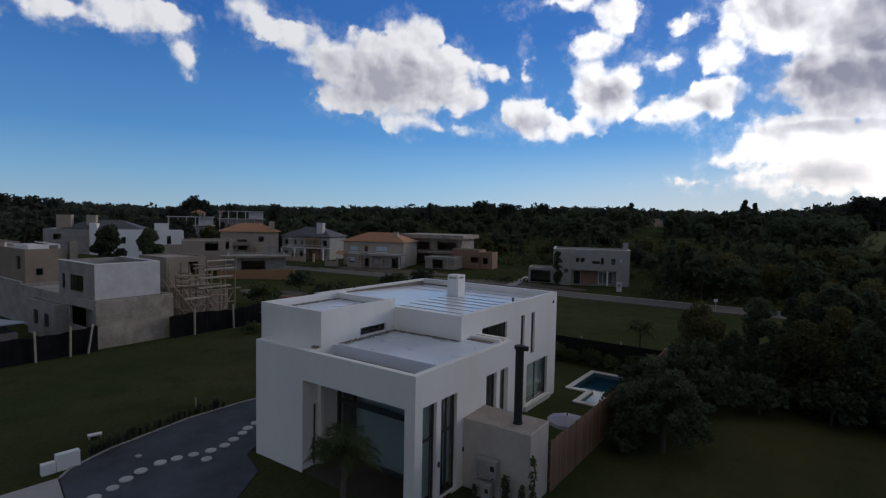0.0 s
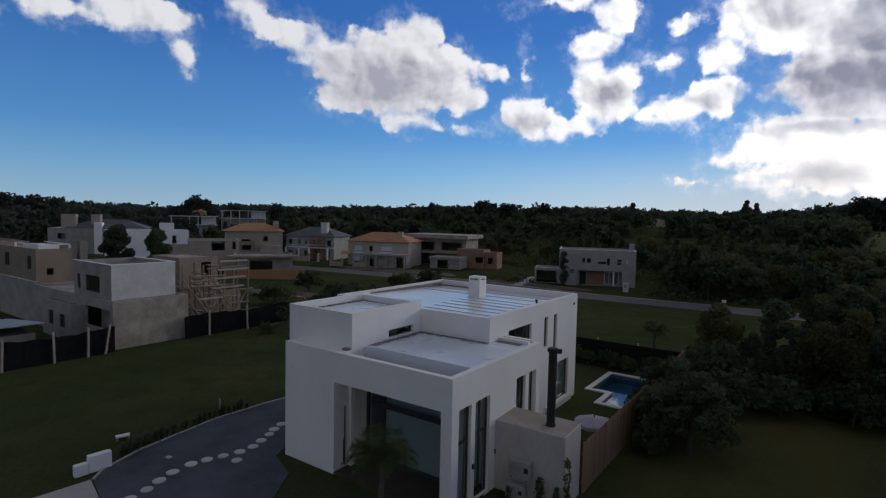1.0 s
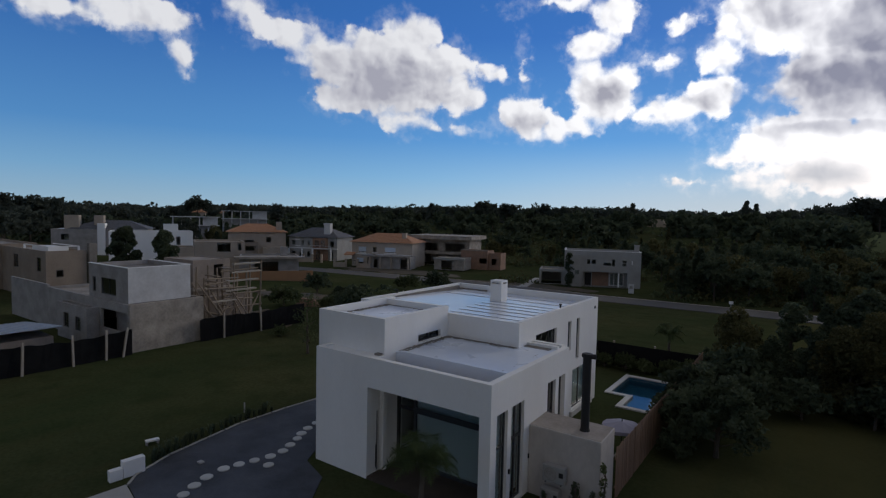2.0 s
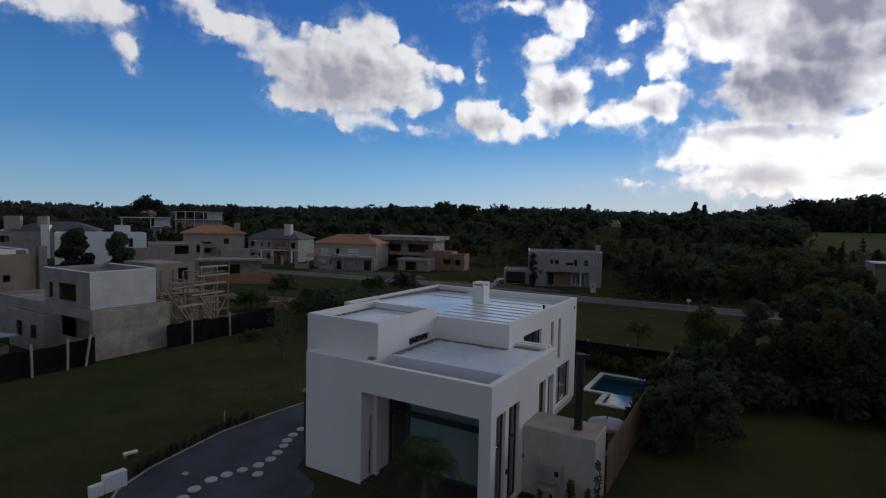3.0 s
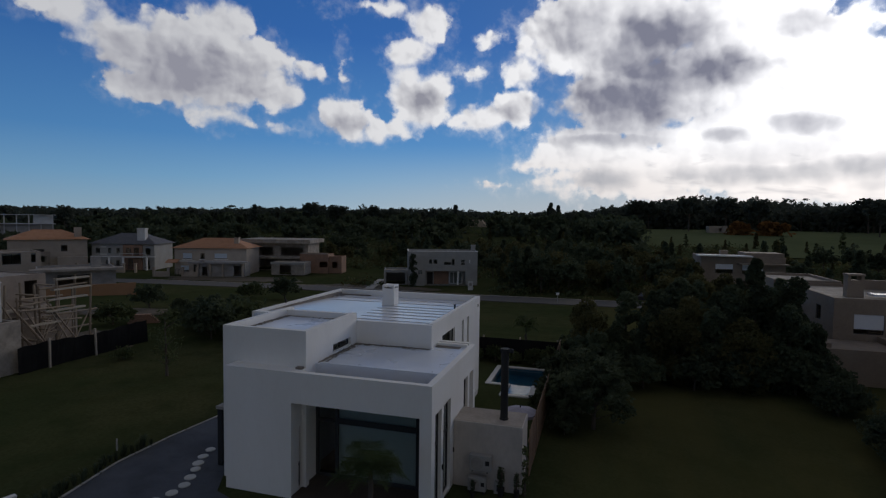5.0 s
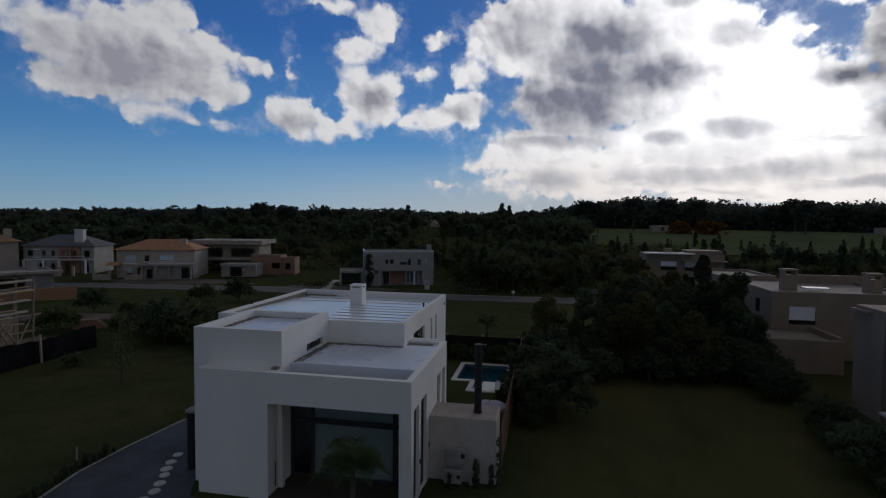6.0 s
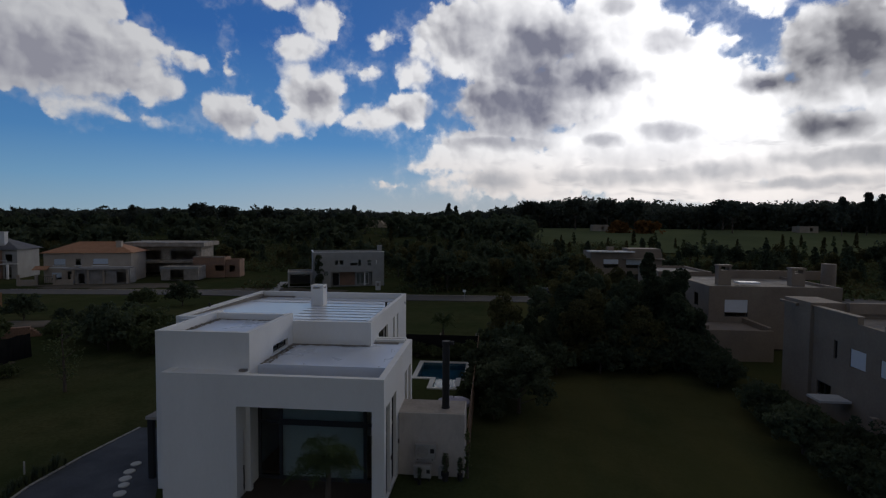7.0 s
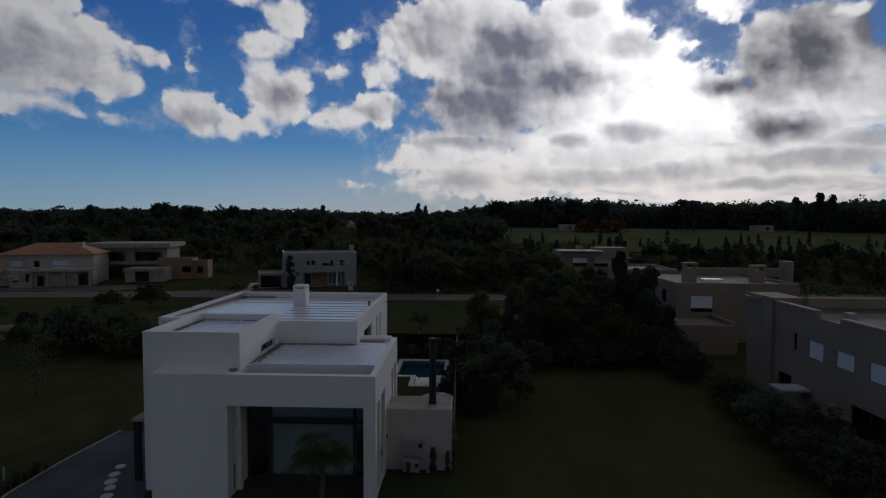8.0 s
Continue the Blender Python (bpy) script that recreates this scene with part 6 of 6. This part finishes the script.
plant([make_tree("shrub", "dark shrub along the garden wall", "round", 2.2, 1.3, 0.15, LEAF_DARK, 33, 4200, 0.09, "shrub", "shrubs along the garden wall")],
      scatter(9, 22, 18.0, 20.6, -6, 20, 0.6, 1.15, 1.1), 3)
# bushes on the open plot
plant([make_tree("bush", "dark rounded bush on the open plot", "round", 3.2, 1.9, 0.2, LEAF_DARK, 41, 2000, 0.18, "bush", "bushes on the open plot"),
       make_tree("bush", "dark green thicket on the open plot", "round", 2.6, 2.1, 0.1, LEAF, 42, 2000, 0.18, "bush", "bushes on the open plot")],
      [(-45.2, 32.9, 1.0), (-40.4, 23.7, 0.95), (-39.5, 31.6, 0.55), (-35.0, 25.6, 0.55), (-36.6, 27.8, 0.5), (-43.0, 48.6, 0.9), (-38.0, 50.0, 1.15), (-28.4, 13.8, 0.35), (-46.5, 55.0, 0.6), (-52.5, 40.5, 0.55)]
      + scatter(6, 15, -33.5, -22.5, 20.5, 31.5, 0.75, 1.1, 2.2, lambda x, y: abs((y - 21) - (-24 - x)) < 3.6) + scatter(16, 7, -22, -13.5, 20, 28, 0.6, 0.9, 2.4), 4)
sapling = make_tree("sapling", "thin young tree with sparse leaves on the lawn", "column", 4.4, 0.95, 0.9, LEAF, 46, 620, 0.09, "tree")
sapling.matrix_basis = pose(-22.2, 11.4, 0)
plant([make_tree("cypress", "dark broad cypress bush beside the white house", "column", 7.0, 2.1, 0.2, LEAF_DARK, 44, 7000, 0.24, "cypress", "cypress pair")],
      [(-72.9, 21.6, 1.02), (-70.0, 25.8, 0.92)], 5)
# behind the street
mid = [make_tree("tree", "dark broadleaf tree behind the street", "round", 8.5, 3.4, 1.2, LEAF_DARK, 51, 2000, 0.36, group="trees behind the street"),
       make_tree("tree", "olive green tree behind the street", "round", 7.5, 3.0, 1.0, LEAF_OLIVE, 52, 1800, 0.34, group="trees behind the street"),
       make_tree("tree", "dark conifer behind the street", "cone", 9.0, 2.4, 0.4, LEAF_DARK, 53, 1800, 0.32, group="trees behind the street")]
street_keep = lambda x, y: y > 74 and not (-36 < x < -14 and y < 94) and not (20 < x < 40 and y < 102) and not (-115 < x < -42 and y < 112)
plant(mid, scatter(13, 26, -12, 22, 77, 96, 0.6, 0.95, 2.8, lambda x, y: x > -15 + 0.25 * (y - 77)) + scatter(12, 260, -190, 110, 76, 150, 0.35, 0.95, 3.6, street_keep), 6)
plant([make_tree("young_conifer", "slender young conifer in the field rows", "column", 7.5, 1.3, 0.3, LEAF, 54, 800, 0.34, "conifer", "young conifers in rows"),
       make_tree("young_conifer", "slender olive young conifer in the field rows", "cone", 8.0, 1.7, 0.3, LEAF_OLIVE, 55, 800, 0.34, "conifer", "young conifers in rows")],
      [(x + random.Random(int(x * 7 + y)).uniform(-5, 5), y + random.Random(int(x * 5 + y)).uniform(-11, 11), random.Random(int(x * 3 + y)).uniform(0.35, 0.9)) for y in (125, 150, 172, 205) for x in range(-90, 190, 9)], 7)


# how high the stands of the horizon rise, in degrees, round the compass
STAND_AZ = (-104, -75, -68, -62, -55, -48, -40, -34, -28, -22, -16, -12, -6, 0, 3, 8, 15, 19, 24, 31, 38, 74)
STAND_EL = (1.0, 1.0, 0.55, 0.4, 0.7, 0.65, 0.85, 1.1, 1.2, 1.1, 1.25, 0.9, 1.0, 1.2, 1.9, 2.4, 2.15, 1.7, 1.9, 1.85, 2.0, 1.9)


def far_woods():
    """The dark line of woods round the horizon."""
    r = np.random.RandomState(77)
    for mat, part_of in ((LEAF_FAR_HAZE, 0), (LEAF_DARK, 1), (LEAF_RUST, 2)):
        pts, stems = [], bmesh.new()
        for i in range(1750 if part_of == 0 else (760 if part_of == 1 else 9)):
            az = r.uniform(-104, 74) if i % 3 else r.uniform(0, 60)
            right = smooth(-2, 8, az)
            dist = r.uniform(380, 640) if right > 0.5 or az > -80 else r.uniform(240, 420)
            if part_of == 1:
                dist = r.uniform(215, 400) if right < 0.5 else r.uniform(400, 470)
            if part_of == 2:
                az, dist = r.uniform(12.5, 16.0), 310
            elev = 0.12 + float(np.interp(az, STAND_AZ, STAND_EL))
            hh = (10.4 + dist * math.tan(math.radians(elev))) * r.uniform(0.89, 1.05)
            if part_of == 1:
                hh = r.uniform(6, 11)
            if part_of == 2:
                hh = r.uniform(5, 8)
            hh *= 1 + 0.02 * math.sin(az * 2.3 + 1)
            x, y = 6 + dist * math.sin(math.radians(az)), -15 + dist * math.cos(math.radians(az))
            z0 = ground_z(x, y)
            if part_of == 0:
                hh = max(6, hh - z0)
            k = 5
            w = hh * r.uniform(0.32, 0.55)
            cen = r.normal(size=(k, 3)) * np.array([w * 0.42, w * 0.42, hh * 0.09]) + np.array([x, y, z0 + hh * 0.6])
            pick = r.randint(0, k, 190)
            o = r.normal(size=(190, 3))
            o *= (r.uniform(0.3, 1, 190) ** 0.4 / np.linalg.norm(o, axis=1))[:, None]
            q = cen[pick] + o * np.array([w * 0.58, w * 0.58, hh * 0.25])
            pts.append(q)
            # undergrowth down to the ground
            u = r.normal(size=(40, 3)) * np.array([w * 0.8, w * 0.8, 0]) + np.array([x, y, z0])
            u[:, 2] += r.uniform(0, hh * 0.45, 40)
            pts.append(u)
            beam(stems, (x, y, z0 - 0.5), (x, y, z0 + hh * 0.7), 0.35, 5, 0.12)
        me = leaf_mesh("far_woods", np.concatenate(pts), 1.45, mat, 5 + part_of)
        label = ("dark line of tall woods on the horizon", "lighter green trees before the woods", "rust-brown autumn trees at the wood's edge")[part_of]
        w_ob = tagged(new("far_woods", me), label, "woods", kind="stuff")
        tagged(part("trunks", stems, BARK, w_ob), kind="stuff")


far_woods()


def meadow():
    """Lighter mown grass on the rise before the eastern woods."""
    xs, ys = range(0, 330, 15), range(190, 400, 14)
    rnd = random.Random(21)
    bm = bmesh.new()
    grid = [[bm.verts.new((x + 0.25 * (y - 190) * (x / 330) + rnd.uniform(-3, 3), y + rnd.uniform(-3, 3) - 0.06 * x, 0)) for x in xs] for y in ys]
    for v in bm.verts:
        v.co.z = ground_z(v.co.x, v.co.y) + 0.3
    for a, b in zip(grid, grid[1:]):
        for i in range(len(a) - 1):
            bm.faces.new((a[i], a[i + 1], b[i + 1], b[i]))
    tagged(part("meadow", bm, MEADOW), "lighter green mown meadow before the woods", "meadow", kind="structure")


meadow()
big = make_tree("tree", "large round tree standing above the far woods", "round", 12, 7.0, 3.0, LEAF_FAR_HAZE, 71, 3200, 0.6)
big.matrix_basis = pose(-254, 139, 6.2)


def tall_trees():
    """Single trees that stand out of the woods' line: direction and elevation of the top, in degrees, and breadth."""
    kinds = [make_tree("tall_tree", "tall dark tree rising out of the woods", "round", 10.0, 3.6, 3.2, LEAF_FAR_HAZE, 81, 2200, 0.5, "tree", "tall trees in the woods"),
             make_tree("tall_tree", "tall ragged eucalyptus rising out of the woods", "column", 10.0, 2.6, 3.0, LEAF_FAR_HAZE, 82, 1300, 0.5, "tree", "tall trees in the woods")]
    done = set()
    for i, (az, el, wide, k) in enumerate(((-30.4, 1.85, 1.3, 0), (-29.5, 1.6, 1.2, 0), (-27.9, 1.6, 1.6, 0), (-23.9, 1.65, 1.0, 0), (-51.9, 1.05, 1.0, 0), (-56.0, 0.95, 1.2, 0), (-15.2, 1.55, 1.0, 1),
                                           (-36.0, 1.25, 1.0, 1), (-5.1, 1.85, 0.8, 1), (-4.3, 1.6, 0.8, 1), (3.4, 2.45, 1.1, 0), (4.6, 2.35, 1.2, 0), (8.3, 2.75, 1.2, 0), (11.5, 2.6, 1.4, 0), (14.2, 2.55, 1.2, 0),
                                           (22.2, 2.45, 1.6, 0), (23.0, 2.35, 1.2, 0), (31.4, 2.2, 0.9, 1), (33.1, 2.5, 0.9, 1), (34.0, 2.35, 0.8, 1), (-72.4, 1.2, 1.4, 0), (-74.6, 1.3, 1.4, 0), (-70.8, 1.1, 1.2, 0))):
        d = 330 + 12 * (i % 4)
        x, y = 6 + d * math.sin(math.radians(az)), -15 + d * math.cos(math.radians(az))
        z = ground_z(x, y)
        hgt = (10.5 + d * math.tan(math.radians(el)) - z) / 10.0
        m = pose(x, y, z - 0.1, 0, 0, 53 * i) @ Matrix.Diagonal((wide * 0.75 * hgt, wide * 0.75 * hgt, hgt, 1))
        if k in done:
            copy_thing(kinds[k], Matrix()).matrix_basis = m
        else:
            done.add(k)
            kinds[k].matrix_basis = m


tall_trees()


def scrub():
    """Rough low growth over the open land behind the street and on the plots."""
    r = np.random.RandomState(90)
    for mat, n, label in ((LEAF, 2600, "rough dark scrub behind the street"), (LEAF_OLIVE, 1500, "dry olive scrub behind the street")):
        x, y = r.uniform(-200, 130, n), r.uniform(75, 215, n) ** 1.0
        ok = ~((x > -37) & (x < -13) & (y < 95)) & ~((x > 20) & (x < 41) & (y < 102)) & ~((x > -116) & (x < -40) & (y < 108)) & ~((x > 60) & (y > 165))
        x, y = x[ok], y[ok]
        pts = []
        for px, py in zip(x, y):
            s = r.uniform(0.6, 2.2)
            q = r.normal(size=(46, 3)) * np.array([s * 0.8, s * 0.8, s * 0.38])
            q[:, 2] = np.abs(q[:, 2]) + ground_z(px, py)
            q[:, 0] += px
            q[:, 1] += py
            pts.append(q)
        tagged(new("scrub", leaf_mesh("scrub", np.concatenate(pts), 0.4, mat, 91)), label, "scrub", kind="stuff")


scrub()
plant([make_tree("tree", "tall dark tree at the edge of the estate", "round", 12, 5.0, 2.0, LEAF_FAR_HAZE, 72, 2600, 0.5, group="tall trees at the edge")],
      [(-168, 40, 1.0), (-172, 47, 0.9), (-176, 33, 1.05), (-163, 33, 0.9), (-170, 54, 0.85), (-180, 62, 0.9), (-190, 40, 1.1), (-158, 62, 0.8), (-150, 72, 0.75), (-160, 80, 0.8), (-175, 76, 0.85)], 9)


def palm(x, y, stem, reach, fronds, label, seed):
    rnd = random.Random(seed)
    g = thing("palm_tree", label, "palm", m=pose(x, y, ground_z(x, y)))
    bm = bmesh.new()
    for i in range(10):
        a, b = stem * i / 10, stem * (i + 1) / 10
        beam(bm, (0.02 * math.sin(i), 0, a), (0.02 * math.sin(i + 1), 0, b), 0.12 - 0.004 * i, 10, 0.105 - 0.004 * i)
    part("trunk", bm, BARK, g, "ringed grey-brown trunk")
    for f in range(fronds):
        ang = 2.4 * f + rnd.uniform(-0.2, 0.2)
        rise = rnd.uniform(0.2, 2.3)
        ln = reach * rnd.uniform(0.8, 1.1)
        bm = bmesh.new()
        p = Vector((0, 0, stem))
        n = 16
        prev = p
        out = Vector((math.cos(ang), math.sin(ang), 0))
        side = Vector((-math.sin(ang), math.cos(ang), 0))
        for i in range(1, n + 1):
            s = i / n
            q = p + out * (ln * s * (0.85 - 0.12 * rise)) + Vector((0, 0, ln * (rise * 0.75 * s - (0.42 + rise * 0.4) * s * s)))
            beam(bm, prev, q, 0.016 * (1.1 - s), 4, 0.016 * (1.02 - s))
            if i > 2:
                for sg in (-1, 1):
                    for k in (0.0, 0.17, 0.33, 0.5, 0.67, 0.83):
                        b0 = prev.lerp(q, k)
                        l = ln * 0.32 * math.sin(math.pi * min(1, s * 0.85 + 0.12)) * rnd.uniform(0.8, 1.15)
                        t = b0 + (side * sg * 0.75 + out * 0.5).normalized() * l + Vector((0, 0, -l * rnd.uniform(-0.35, 0.6)))
                        w = (q - prev).normalized() * 0.006
                        m2 = b0.lerp(t, 0.5) + Vector((0, 0, 0.03))
                        v = [bm.verts.new(c) for c in (b0 - w, b0 + w, m2 + w, m2 - w)]
                        bm.faces.new(v)
                        tip = bm.verts.new(t)
                        bm.faces.new((v[3], v[2], tip))
            prev = q
        part("frond", bm, PALM_LEAF, g)


cypress_by_house = make_tree("cypress", "slender dark cypress before the pale house", "column", 6.2, 0.75, 0.2, LEAF_DARK, 47, 2200, 0.14, "cypress")
cypress_by_house.matrix_basis = rotated(-27.9, 77.0, 0)

palm(-1.55, -1.7, 2.45, 1.75, 24, "slender young palm before the large window", 3)
palm(-0.5, 29.0, 1.5, 1.6, 18, "young palm on the lawn behind the garden", 4)
palm(26.9, 22.6, 2.4, 1.5, 14, "palm beside the beige house", 5)


def drive_border():
    """Low tufted plants along the drive."""
    rnd = random.Random(15)
    pts = [(-14.45, 2.2), (-14.6, 0.2), (-14.0, -2.6), (-13.6, -4.3)]
    made = None
    for k in range(26):
        f = k / 25 * 3
        j = min(2, int(f))
        a, b = pts[j], pts[j + 1]
        x, y = a[0] + (b[0] - a[0]) * (f - j) + rnd.uniform(-0.15, 0.1), a[1] + (b[1] - a[1]) * (f - j)
        if made is None:
            r = np.random.RandomState(1)
            bm = bmesh.new()
            for q in range(46):
                an, ln, le = r.uniform(0, 6.28), r.uniform(0.3, 0.6), r.uniform(0.15, 0.7)
                d = Vector((math.cos(an), math.sin(an), 0))
                s = Vector((-d.y, d.x, 0)) * 0.012
                p0 = d * 0.04
                p1 = d * ln * le * 0.5 + Vector((0, 0, ln * 0.7))
                p2 = d * ln * le + Vector((0, 0, ln * (0.95 - 0.3 * le)))
                v = [bm.verts.new(c) for c in (p0 - s, p0 + s, p1 + s, p1 - s)]
                bm.faces.new(v)
                bm.faces.new((v[3], v[2], bm.verts.new(p2)))
            made = part("grass_tuft", bm, LEAF_DARK)
            tagged(made, "dark ornamental grass tuft along the driveway", "grass tuft", "tufts along the driveway")
            ob = made
        else:
            ob = new("grass_tuft", made.data)
            tagged(ob, "dark ornamental grass tuft along the driveway", "grass tuft", "tufts along the driveway")
        s = rnd.uniform(0.7, 1.3)
        ob.matrix_basis = pose(x, y, 0, 0, 0, rnd.uniform(0, 360)) @ Matrix.Diagonal((s, s, s, 1))


drive_border()


def border_plants():
    for x, y, s in ((2.02, 2.62, 1.0), (1.0, 2.2, 0.6), (2.62, 2.7, 0.8)):
        t = make_tree("potted_cypress", "small dark cypress in a pot by wall", "column", 1.15, 0.14, 0.35, LEAF_DARK, int(x * 10), 420, 0.045, "potted plant", "pots by the white wall")
        bm = bmesh.new()
        beam(bm, (0, 0, 0), (0, 0, 0.34), 0.11, 14, 0.15)
        part("pot", bm, STEEL_BLACK, t, "dark pot")
        t.matrix_basis = pose(x, y, 0) @ Matrix.Diagonal((s, s, s, 1))
    # plants hanging over the edge of the barbecue wall
    t = make_tree("climber", "sparse climbing plant on the wall's edge", "column", 1.9, 0.16, 0.1, LEAF, 62, 260, 0.06, "climber")
    t.matrix_basis = pose(2.9, 2.95, 0)


border_plants()
plant([make_tree("shrub", "low dark shrub along the rear fence", "round", 1.3, 0.8, 0.05, LEAF, 63, 1200, 0.1, "shrub", "shrubs along the rear fence")],
      [(-4.6, 22.2, 1), (-3.4, 22.3, 0.8), (-1.9, 22.25, 1.1), (-0.6, 22.3, 0.9), (1.0, 22.2, 1.0), (2.2, 22.2, 1.2), (2.2, 13.2, 0.6)], 8)


def car(x, y, deg, mat, label):
    c = thing("car", label, "car", m=rotated(x, y, deg, 0.1))
    bm = bmesh.new()
    prof = [(-2.1, 0.3), (-2.1, 0.75), (-1.9, 0.88), (-1.0, 0.95), (-0.45, 1.42), (0.95, 1.45), (1.65, 0.98), (2.05, 0.92), (2.12, 0.6), (2.1, 0.3)]
    a = [bm.verts.new((px, -0.82 if pz < 1.2 else -0.66, pz)) for px, pz in prof]
    b = [bm.verts.new((px, 0.82 if pz < 1.2 else 0.66, pz)) for px, pz in prof]
    bm.faces.new(a), bm.faces.new(b[::-1])
    for i in range(len(prof)):
        j = (i + 1) % len(prof)
        bm.faces.new((a[i], b[i], b[j], a[j]))
    bmesh.ops.recalc_face_normals(bm, faces=bm.faces[:])
    part("body", bm, mat, c, bevel=0.06)
    for s in (-1, 1):
        bm = bmesh.new()
        f = [bm.verts.new(p) for p in ((-0.85, s * 0.80, 0.98), (-0.4, s * 0.69, 1.36), (0.9, s * 0.69, 1.38), (1.45, s * 0.80, 1.0))]
        g = [bm.verts.new((v.co.x, v.co.y + s * 0.012, v.co.z)) for v in f]
        bm.faces.new(g if s < 0 else g[::-1])
        for i in range(4):
            bm.faces.new((f[i], f[(i + 1) % 4], g[(i + 1) % 4], g[i]))
        part("side_window", bm, CARDARK, c)
    for px in (-1.3, 1.3):
        for s in (-0.72, 0.72):
            bm = bmesh.new()
            beam(bm, (px, s - 0.1, 0.31), (px, s + 0.1, 0.31), 0.31, 18)
            wh = part("wheel", bm, RUBBER, c)
            bm = bmesh.new()
            e = 0.105 if s > 0 else -0.105
            beam(bm, (px, s, 0.31), (px, s + e, 0.31), 0.18, 12)
            part("rim", bm, ACWHITE, wh)


car(12.5, 72.6, 4, CARDARK, "dark parked car on the street")


def far_bits():
    bm = bmesh.new()
    r = random.Random(31)
    for i in range(26):
        x, y = r.uniform(-125, -35), r.uniform(330, 372)
        s = r.uniform(5, 14)
        z = ground_z(x, y)
        v = box(bm, x - s, x + s, y - s * 0.6, y + s * 0.6, z - 2, z + r.uniform(1.5, 5))
        for q in v:
            if q.co.z > z:
                q.co.x += (x - q.co.x) * 0.6
                q.co.y += (y - q.co.y) * 0.6
    tagged(part("earth_mounds", bm, EARTH), "pale bare earth mounds far off", "earth", kind="stuff")
    for x, y, hgt in ((-0.5, 66.0, 1.6), (-291, 285, 14)):
        g = thing("street_post" if hgt < 10 else "mast", "slim pale post beside the street" if hgt < 10 else "slim steel mast far off", "post")
        bm = bmesh.new()
        z = ground_z(x, y)
        beam(bm, (x, y, z), (x, y, z + hgt), 0.05 if hgt < 10 else 0.13, 6)
        part("pole", bm, PAVE, g)
        part("head", boxes((x - 0.25, x + 0.25, y - 0.05, y + 0.05, z + hgt - 0.35, z + hgt + 0.02)), PLASTER, g)


far_bits()
